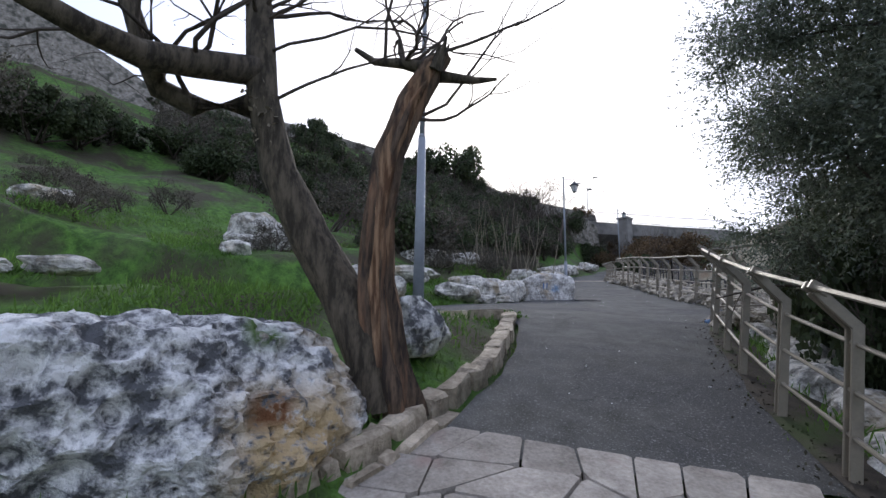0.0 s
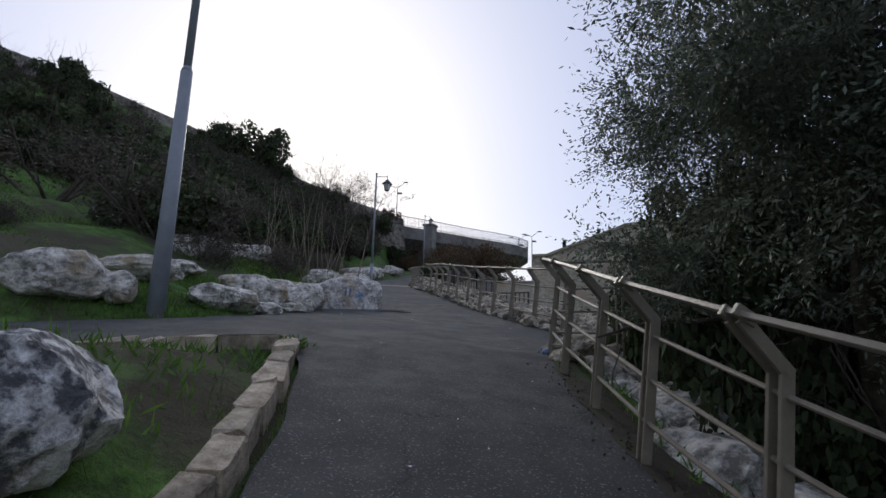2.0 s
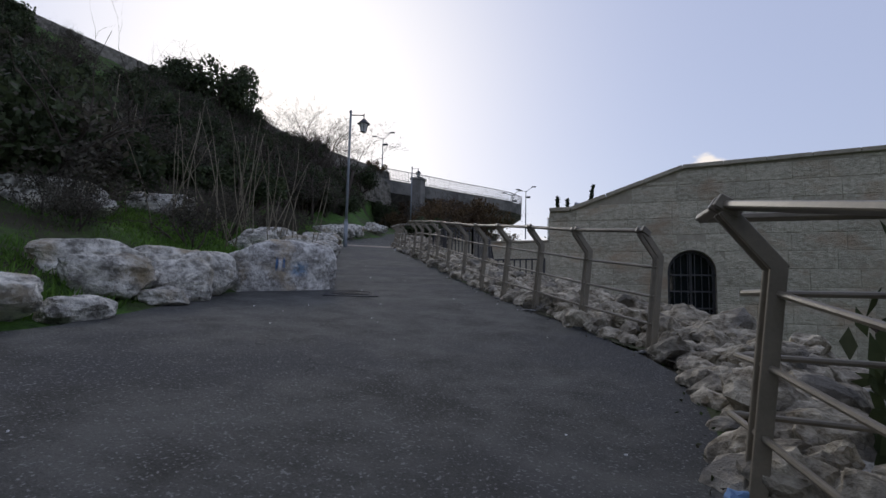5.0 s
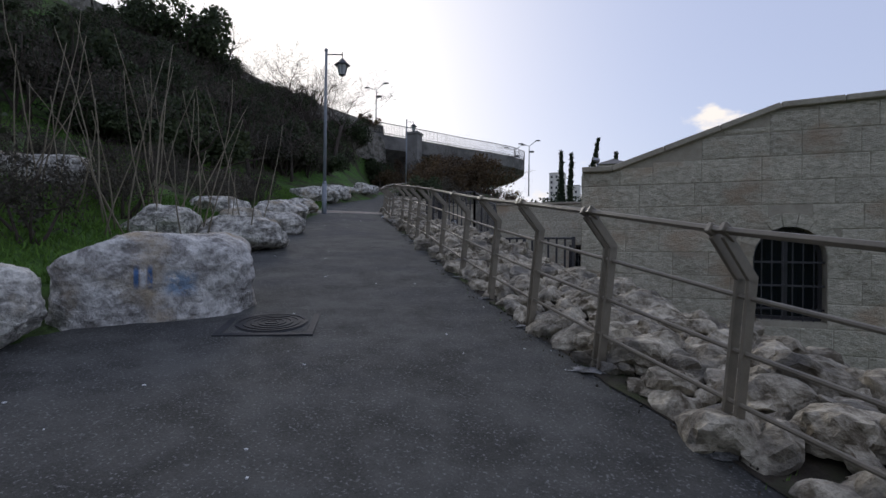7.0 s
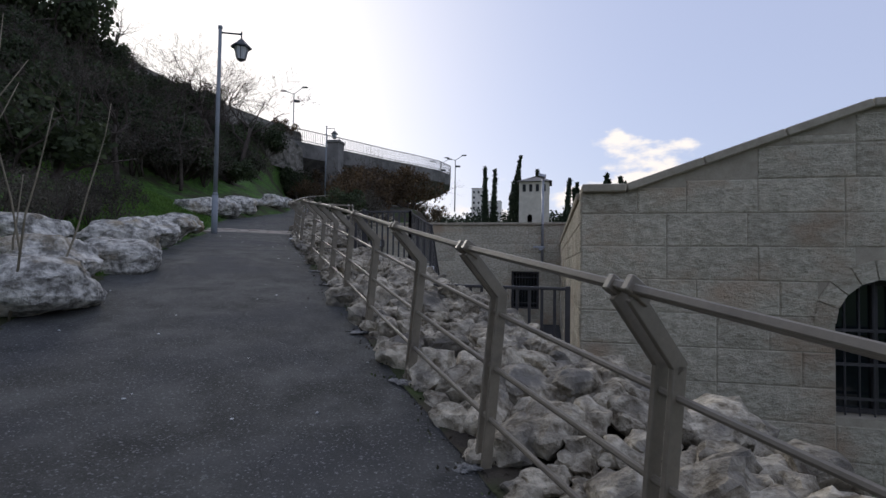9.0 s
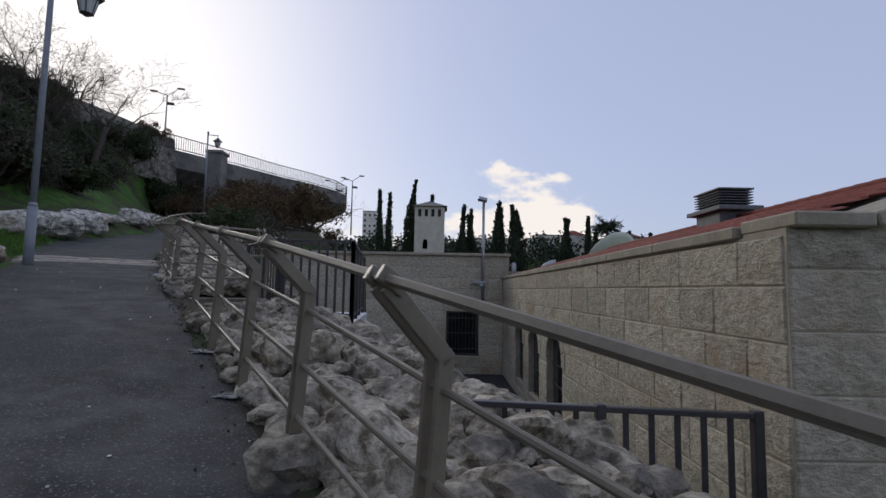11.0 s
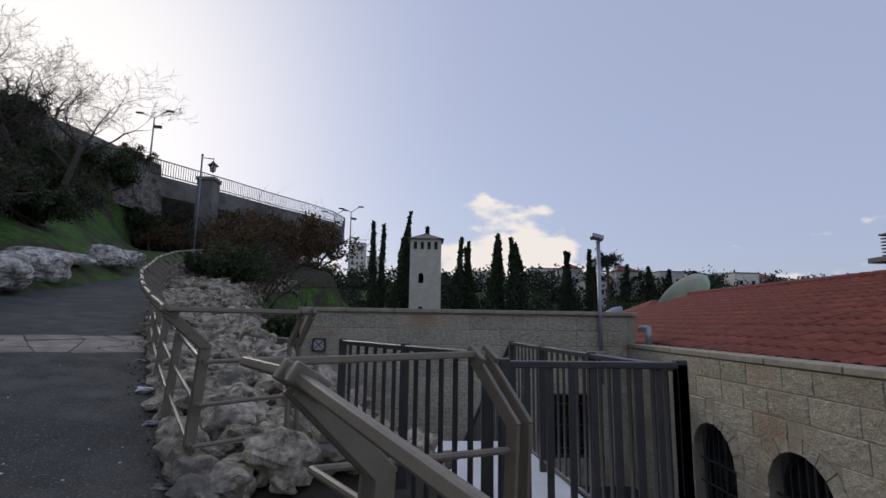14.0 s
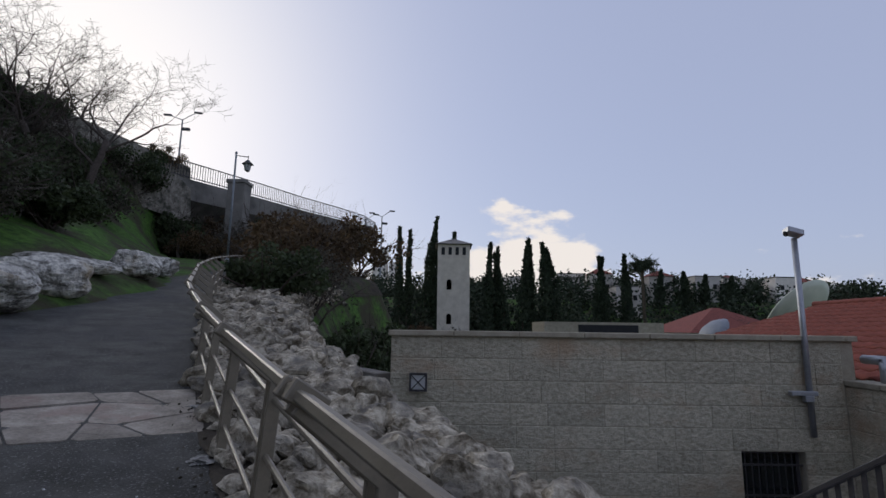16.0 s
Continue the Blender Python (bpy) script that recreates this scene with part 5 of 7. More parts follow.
# ---- kerbs, paving and manhole ----
def kerb_run(name, line, label, lmin, lmax, width, height, seed, lift):
    k = thing(name, (0, 0, 0), label, "kerb", kind="structure")
    rg = random.Random(seed)
    for a, b in zip(line, line[1:]):
        a, b = Vector((*a, 0)), Vector((*b, 0))
        d = (b - a)
        total, u = d.length, 0.0
        d.normalize()
        side = Vector((-d.y, d.x, 0))
        while u < total - 0.1:
            ln = min(rg.uniform(lmin, lmax), total - u)
            c = a + d * (u + ln / 2) + side * rg.uniform(-0.02, 0.02)
            z = float(path_z(c.x, c.y)) + lift + rg.uniform(-0.015, 0.02)
            slope = (float(path_z(c.x + d.x * 0.2, c.y + d.y * 0.2)) - float(path_z(c.x - d.x * 0.2, c.y - d.y * 0.2))) / 0.4
            bm = bmesh.new()
            box(bm, (0, 0, 0), (width * rg.uniform(0.85, 1.15), ln - 0.015, height), bevel=0.018)
            for v in bm.verts:
                v.co += Vector((rg.uniform(-1, 1), rg.uniform(-1, 1), rg.uniform(-1, 1))) * 0.02
            ob = part("kerb_stone", bm, M["kerb"], k)
            ob.matrix_basis = Matrix.Translation((c.x, c.y, z)) @ Matrix.Rotation(math.atan2(-d.x, d.y) + rg.uniform(-0.04, 0.04), 4, "Z") @ Matrix.Rotation(math.atan(slope), 4, "X")
            u += ln


KERB = [(-3.0, 1.75), (-3.2, 2.55), (-3.27, 3.0), (-3.46, 3.7), (-3.73, 4.5), (-4.05, 5.1), (-4.34, 5.55), (-4.82, 6.27), (-5.04, 6.6)]
kerb_run("kerb", KERB, "low kerb of rough rosy limestone pieces", 0.2, 0.45, 0.17, 0.24, 2, -0.0)
kerb_run("kerb", [(x + 0.19, y - 0.05) for x, y in KERB[1:4]], "lower row of rough kerb stones", 0.25, 0.45, 0.11, 0.14, 3, -0.03)
kerb_run("kerb", [(-5.12, 6.62), (-5.8, 5.65), (-6.95, 3.75)], "flat pale kerb stones at the junction", 0.3, 0.7, 0.2, 0.22, 6, 0.02)


def flagging(name, corners, nu, nv, label, mat, seed, lift=0.03):
    """Irregular paving slabs filling a four-cornered patch."""
    p = thing(name, (0, 0, 0), label, "paving", kind="structure")
    rg = random.Random(seed)
    c = [Vector((*q, 0)) for q in corners]

    def at(u, v):
        a, b = c[0].lerp(c[1], u), c[3].lerp(c[2], u)
        return a.lerp(b, v)

    grid = {}
    for i in range(nu + 1):
        for j in range(nv + 1):
            ju = 0 if i in (0, nu) else rg.uniform(-0.4, 0.4)
            jv = 0 if j in (0, nv) else rg.uniform(-0.32, 0.32)
            grid[i, j] = at((i + ju) / nu, (j + jv) / nv)
    for i in range(nu):
        for j in range(nv):
            q = [grid[i, j], grid[i + 1, j], grid[i + 1, j + 1], grid[i, j + 1]]
            m = sum(q, Vector()) / 4
            cut = []
            for k in range(4):      # uneven outline: corners knocked off
                a, b = q[k], q[(k + 1) % 4]
                cut += [a.lerp(b, rg.uniform(0.03, 0.13)), a.lerp(b, rg.uniform(0.87, 0.97))]
            bm = bmesh.new()
            z0 = rg.uniform(-0.008, 0.008)
            lo, hi = [], []
            for w in cut:
                o = m.lerp(w, 0.995 - 0.006 / max(0.2, (w - m).length))
                n2 = m.lerp(w, 0.978 - 0.006 / max(0.2, (w - m).length))
                zz = float(path_z(o.x, o.y)) + lift + z0
                lo.append(bm.verts.new((o.x, o.y, zz - 0.05)))
                hi.append(bm.verts.new((n2.x, n2.y, zz)))
            bm.faces.new(hi)
            for k in range(8):
                bm.faces.new((lo[k], lo[(k + 1) % 8], hi[(k + 1) % 8], hi[k]))
            bmesh.ops.recalc_face_normals(bm, faces=bm.faces[:])
            part("slab", bm, M[mat], p)


flagging("pavement", [(-3.0, 0.2), (-0.1, 0.9), (-1.2, 4.2), (-3.12, 3.4)], 7, 8, "crazy paving of pale flagstones with earth joints", "flag", 31)
flagging("pavement", [(-15.69, 24.8), (-13.45, 26.02), (-14.0, 27.06), (-16.26, 25.77)], 6, 3, "pale flagstone strip across the asphalt", "flag", 33, 0.028)


def build_manhole():
    c = Vector((-7.39, 12.87, 0))
    c.z = float(path_z(c.x, c.y)) + 0.018
    m = thing("manhole_cover", c, "round iron manhole cover in a square frame, flush in asphalt", "manhole cover")
    tilt = Matrix.Rotation(radians(30), 4, "Z") @ Matrix.Rotation(math.atan(0.11), 4, "X")
    bm = bmesh.new()
    for x, y, w, h in ((0, 0.36, 0.78, 0.06), (0, -0.36, 0.78, 0.06), (0.36, 0, 0.06, 0.66), (-0.36, 0, 0.06, 0.66)):
        box(bm, (x, y, 0), (w, h, 0.014), bevel=0.004)
    bmesh.ops.transform(bm, matrix=tilt, verts=bm.verts[:])
    part("frame", bm, M["matting"], m)
    bm = bmesh.new()
    bmesh.ops.create_cone(bm, cap_ends=True, segments=36, radius1=0.31, radius2=0.3, depth=0.012)
    for r in (0.05, 0.11, 0.17, 0.23, 0.285):
        ring = [Vector((r * math.cos(k * math.pi / 14), r * math.sin(k * math.pi / 14), 0.009)) for k in range(29)]
        for a, b in zip(ring, ring[1:]):
            beam(bm, a, b, 0.022, 0.008)
    bmesh.ops.transform(bm, matrix=tilt, verts=bm.verts[:])
    part("cover", bm, M["matting"], m)


build_manhole()


# ---- trees ----
def wander(p, d, length, r0, r1, rg, steps=5, bend=0.18, lift=0.0):
    """A crooked branch as a list of (point, radius)."""
    path = [(p.copy(), r0)]
    d = d.normalized()
    for i in range(steps):
        d = (d + Vector((rg.gauss(0, bend), rg.gauss(0, bend), rg.gauss(0, bend) + lift))).normalized()
        p = p + d * length / steps
        path.append((p.copy(), r0 + (r1 - r0) * (i + 1) / steps))
    return path


def fork(path, rg, depth, out, spread=0.8, shrink=0.68, count=3, lift=0.06, bend=0.2, thin=0.0):
    """Grows twigs along a branch, level by level."""
    out.append(path)
    if depth == 0:
        return
    total = sum((b[0] - a[0]).length for a, b in zip(path, path[1:]))
    for k in range(count + (1 if rg.random() < 0.5 else 0)):
        i = min(len(path) - 1, max(1, int(len(path) * (0.35 + 0.65 * (k + rg.random()) / (count + 1)))))
        p, r = path[i]
        d = (path[i][0] - path[i - 1][0]).normalized()
        d = (d + Vector((rg.gauss(0, spread), rg.gauss(0, spread), rg.gauss(0, spread * 0.7)))).normalized()
        fork(wander(p, d, total * shrink * rg.uniform(0.7, 1.1), max(r * 0.6, thin), max(r * 0.22, thin * 0.6), rg, 4, bend, lift), rg, depth - 1, out, spread, shrink, count, lift, bend, thin)


def ring_mesh(path, sides, seed, ridge=0.12, hollow=0.0):
    """A gnarled trunk: a tube with ridges along it."""
    vs, fs = [], []
    dense = []
    for (a, ra), (b, rb) in zip(path, path[1:]):
        for k in range(5):
            t = k / 5
            dense.append((a.lerp(b, t), ra + (rb - ra) * t))
    dense.append(path[-1])
    for i, (p, r) in enumerate(dense):
        a, b = dense[max(i - 1, 0)][0], dense[min(i + 1, len(dense) - 1)][0]
        d = (b - a).normalized()
        ref = Vector((0.31, 0.95, 0.05))
        u = (ref - d * ref.dot(d)).normalized()
        w = d.cross(u)
        for k in range(sides):
            an = 2 * math.pi * k / sides
            q = 1 + ridge * noise.noise((math.cos(an) * 2.2 + seed, math.sin(an) * 2.2, i * 0.16)) + ridge * 0.6 * noise.noise((math.cos(an) * 6 + seed, math.sin(an) * 6, i * 0.3))
            if hollow:
                q -= hollow * max(0.0, math.cos(an + 2.2 + 0.25 * math.sin(i * 0.35))) ** 9 + hollow * 0.6 * max(0.0, math.cos(an + 1.1)) ** 16
            vs.append(p + (u * math.cos(an) + w * math.sin(an)) * r * q)
    n = len(dense)
    for i in range(n - 1):
        for k in range(sides):
            k2 = (k + 1) % sides
            fs.append((i * sides + k, i * sides + k2, (i + 1) * sides + k2, (i + 1) * sides + k))
    fs.append(tuple((n - 1) * sides + k for k in range(sides)))
    me = bpy.data.meshes.new("trunk")
    me.from_pydata(vs, [], fs)
    me.shade_smooth()
    return me


V = Vector


def shifted(pts, base, radii):
    return [(V(p) - base, r) for p, r in zip(pts, radii)]


def build_split_tree():
    base = V((-3.6, 3.15, 1.15))
    t = thing("tree", base, "bare old tree with two trunks, one split open showing reddish wood", "tree")
    rg = random.Random(17)
    left = shifted([(-3.62, 3.17, 1.1), (-3.68, 3.12, 1.5), (-3.87, 3.00, 1.94), (-4.05, 2.79, 2.35), (-4.22, 2.57, 2.90), (-4.33, 2.43, 3.52), (-4.45, 2.40, 4.29), (-4.62, 2.36, 5.16)], base,
                   [0.24, 0.19, 0.17, 0.155, 0.14, 0.125, 0.11, 0.09])
    linked("trunk", ring_mesh(left, 22, 3), M["bark"], t)
    broken = shifted([(-3.52, 3.20, 1.05), (-3.55, 3.17, 1.43), (-3.57, 3.08, 2.02), (-3.55, 3.05, 2.50), (-3.49, 3.10, 3.01), (-3.40, 3.21, 3.43), (-3.28, 3.34, 3.74), (-3.22, 3.42, 3.86)], base,
                     [0.25, 0.18, 0.13, 0.125, 0.115, 0.10, 0.095, 0.05])
    ob = linked("trunk", ring_mesh(broken, 30, 9, 0.32, 0.5), M["splitbark"], t)
    tagged(ob, "broken trunk with peeling bark")
    # the bared wood in the split, and splinters at its top
    inner = [(p + V((0.012, -0.010, 0.0)), r * 0.66) for p, r in broken[1:-1]]
    tagged(linked("heartwood", ring_mesh(inner, 20, 21, 0.4), M["heartwood"], t), "bare reddish split wood")
    for k in range(5):
        bm = bmesh.new()
        p = broken[-2][0] + V((rg.uniform(-.06, .06), rg.uniform(-.06, .06), -0.05))
        bar(bm, p, p + V((rg.uniform(-.02, .12), rg.uniform(-.02, .12), rg.uniform(0.12, 0.26))), 0.045, 6, 0.006)
        part("splinter", bm, M["bark"], t)
    limbs = [shifted([(-4.36, 2.37, 3.74), (-4.35, 1.91, 3.61), (-4.22, 1.55, 3.47), (-4.05, 1.22, 3.42), (-3.96, 0.7, 3.5)], base, [0.12, 0.105, 0.10, 0.075, 0.06]),
             shifted([(-4.37, 2.34, 3.43), (-4.53, 1.99, 3.36), (-4.55, 1.74, 3.42), (-4.4, 1.61, 3.55), (-4.45, 1.49, 3.9), (-4.5, 1.3, 4.6)], base, [0.10, 0.085, 0.08, 0.075, 0.06, 0.04]),
             shifted([(-3.30, 3.33, 3.72), (-3.48, 3.20, 3.80), (-3.66, 3.04, 3.82), (-3.8, 2.95, 3.95)], base, [0.06, 0.045, 0.03, 0.02]),
             shifted([(-3.26, 3.40, 3.68), (-3.08, 3.61, 3.66), (-2.95, 3.73, 3.67)], base, [0.05, 0.03, 0.012])]
    for lm in limbs:
        linked("limb", tubes([lm], 12), M["bark"], t)
    twigs = []
    for lm, cnt in ((limbs[0], 4), (limbs[1], 4), (limbs[2], 22), (left[5:], 26)):
        for k in range(cnt):
            p, r = lm[rg.randrange(1, len(lm))]
            d = V((rg.gauss(0, 0.6), rg.gauss(0.1, 0.6), rg.uniform(0.1, 0.9)))
            fork(wander(p, d, rg.uniform(0.8, 1.5), min(0.022, r * 0.4), 0.006, rg, 7, 0.3, 0.04), rg, 2, twigs, 0.8, 0.55, 2)
    for a, b in (((-3.3, 3.3, 3.8), (-2.7, 4.05, 4.3)), ((-3.35, 3.25, 3.3), (-2.85, 3.68, 3.33)), ((-3.6, 3.1, 3.8), (-3.2, 2.9, 4.8)), ((-4.3, 2.5, 3.5), (-3.3, 2.95, 3.7)), ((-4.4, 2.4, 3.9), (-3.2, 3.6, 4.6)), ((-4.4, 2.4, 4.2), (-3.6, 2.6, 5.0)), ((-3.3, 3.3, 3.8), (-3.2, 4.9, 4.7)), ((-3.4, 3.2, 3.5), (-3.0, 4.5, 4.1)), ((-3.5, 3.2, 3.8), (-4.0, 4.7, 4.5)), ((-3.45, 3.15, 3.3), (-3.5, 4.6, 3.6)), ((-4.4, 2.4, 4.4), (-4.0, 4.2, 5.4))):
        d = V(b) - V(a)
        fork(wander(V(a) - base, d, d.length * 1.25, 0.016, 0.005, rg, 8, 0.2, 0.0), rg, 2, twigs, 0.7, 0.5, 3)
    twigs = [p for p in twigs if max(q.y for q, r in p) < 4.6 - base.y and p[-1][0].z > p[0][0].z - 0.22]
    held = []
    for p in twigs:      # leave out forks whose parent is gone
        q = p[0][0]
        if p[0][1] > 0.0135 or any((q - o).length < 0.04 for h in held for o, r in h):
            held.append(p)
    twigs = held
    linked("twigwork", tubes(twigs, 5), M["twig"], t)
    tips = [p[-1][0] for p in twigs]
    nrg = np.random.default_rng(4)
    pts = np.array([q for q in tips for _ in range(2)]) + nrg.normal(size=(2 * len(tips), 3)) * 0.03
    tagged(linked("dry_pods", leaves(pts, 0.016, 0.006, nrg, 0.6), M["dry"], t), kind="stuff")
    # pale bracket fungus on the bark
    pts = []
    for k in range(60):
        q = left[4][0].lerp(left[5][0], nrg.uniform(0.3, 1.3))
        an = nrg.uniform(-2.4, 0.2)
        pts.append(q + V((math.cos(an), math.sin(an), 0)) * 0.132)
    tagged(linked("lichen", leaves(pts, 0.04, 0.02, nrg, 0.3), M["dry"], t), kind="stuff")


build_split_tree()


def build_olive(at, radius, height, seed, n_leaf, label):
    base = V(at)
    t = thing("olive_tree", base, label, "tree", "olive trees")
    rg, nrg = random.Random(seed), np.random.default_rng(seed)
    paths, trunks = [], []
    for k in range(3):
        d = V((rg.gauss(0, 0.25), rg.gauss(0, 0.25), 1))
        trunks.append(wander(V((rg.uniform(-.2, .2), rg.uniform(-.2, .2), -0.2)), d, height * 0.5, 0.13, 0.07, rg, 6, 0.12, 0.03))
        for j in range(5):
            p, r = trunks[-1][rg.randrange(2, 7)]
            dd = V((rg.gauss(0, 1), rg.gauss(0, 1), rg.uniform(0.0, 1.0)))
            fork(wander(p, dd, radius * 0.8, r * 0.5, 0.015, rg, 5, 0.2, 0.05), rg, 2, paths, 0.7, 0.6, 3, 0.02)
    paths = [p for p in paths if min(q.z for q, r in p) > 1.2 and max(math.hypot(q.x, q.y) for q, r in p) < radius * 1.05]
    linked("trunk", tubes(trunks, 10), M["bark"], t)
    linked("branchwork", tubes(paths, 5), M["twig"], t)
    # sprays of leaves: tips of twigs, and shoots on an uneven crown
    tips = [q for p in paths for q, r in p[1:]]
    cz = height * 0.58
    for k in range(420):
        v = V((rg.gauss(0, 1), rg.gauss(0, 1), rg.gauss(0, 1))).normalized()
        f = 0.82 + 0.3 * noise.noise(v * 2.3 + V((seed, 0, 0))) + rg.uniform(-0.3, 0.12)
        tips.append(V((v.x * radius * f, v.y * radius * f, cz + v.z * height * 0.45 * f)))
    # leafy shoots
    starts = np.array([tuple(q) for q in tips])
    pick = nrg.integers(0, len(starts), n_leaf // 14)
    o = starts[pick]
    d = nrg.normal(size=o.shape) * 0.55 + (o - np.array([0, 0, cz])) / radius * 0.5
    d[:, 2] += 0.05
    d /= np.linalg.norm(d, axis=1)[:, None]
    ln = nrg.uniform(0.25, 0.6, len(o))
    u = np.linspace(0.05, 1, 14)
    pts = (o[:, None, :] + d[:, None, :] * (ln[:, None] * u[None, :])[:, :, None]).reshape(-1, 3)
    pts = pts + nrg.normal(size=pts.shape) * 0.012
    axis = np.repeat(d, 14, 0)
    keep = pts[:, 2] > np.where(pts[:, 0] < -0.8, 1.75, 0.9)
    linked("foliage", leaves(pts[keep], 0.046, 0.0085, nrg, 0.1, axis[keep]), M["olive"], t)
    v = nrg.normal(size=(9000, 3))
    v /= np.linalg.norm(v, axis=1)[:, None]
    v *= nrg.uniform(0.1, 1, (9000, 1)) ** 0.5 * 0.64 * np.array([radius, radius, height * 0.43])
    v = v[v[:, 2] > -height * 0.4]
    linked("inner_foliage", leaves(v + np.array([0, 0, cz]), 0.10, 0.028, nrg, 0.1), M["olive"], t)


build_olive((-0.02, 7.0, 0.45), 2.45, 6.6, 5, 380000, "dense dark olive tree leaning over the railing")
build_olive((1.5, 4.6, 0.1), 2.1, 5.8, 8, 110000, "dense dark olive tree beyond the railing")


# ---- bushes and hillside growth ----
def bush_proto(name, seed, n, leaf, width, mat, twig=0.5, flat=0.8):
    """Meshes of one bush, about one metre in radius: stems and a clumpy crown."""
    rg, nrg = random.Random(seed), np.random.default_rng(seed)
    paths = []
    for k in range(6):
        d = V((rg.gauss(0, 0.6), rg.gauss(0, 0.6), 1))
        fork(wander(V((rg.uniform(-.15, .15), rg.uniform(-.15, .15), -0.1)), d, 1.2, 0.03, 0.008, rg, 4, 0.2), rg, 3, paths, 0.7, 0.62, 2)
    stems = tubes(paths, 4)
    stems.materials.append(M["twig"])
    cs = []
    for k in range(26):
        v = nrg.normal(size=3)
        v /= np.linalg.norm(v)
        v[2] = abs(v[2]) * flat
        cs.append((v * nrg.uniform(0.35, 0.95), nrg.uniform(0.12, 0.34)))
    pts = []
    for k in range(n):
        c, r = cs[nrg.integers(len(cs))]
        v = nrg.normal(size=3)
        v /= np.linalg.norm(v)
        pts.append(c + v * r * nrg.uniform(0.5, 1.0) + np.array([0, 0, 0.35]))
    crown = leaves(pts, leaf, width, nrg, 0.1)
    crown.materials.append(M[mat])
    return stems, crown


PROTO = {
    "dark": [bush_proto("bush", 50 + k, 5200, 0.085, 0.032, "bush") for k in range(3)],
    "grey": [bush_proto("bush", 60 + k, 2200, 0.06, 0.018, "bush_grey") for k in range(3)],
    "brown": [bush_proto("bush", 70 + k, 3200, 0.07, 0.028, "bush_brown") for k in range(2)],
}
BUSH_LABEL = {"dark": "dense dark green evergreen bush on the hillside", "grey": "bare grey-brown thorny bush on the slope", "brown": "rusty brown autumn bush below the bridge"}


def bush(kind, x, y, size, rg, tall=1.0, dz=0.0, group=None):
    stems, crown = rg.choice(PROTO[kind])
    b = thing("bush", (x, y, ground_z(x, y) - 0.1 + dz), BUSH_LABEL[kind], "bush", group or kind + " bushes")
    b.scale = (size, size, size * tall)
    b.rotation_euler = (0, 0, rg.uniform(0, 6.28))
    for nm, me in (("stem", stems), ("crown", crown)):
        ob = new(nm, me)
        ob.parent = b


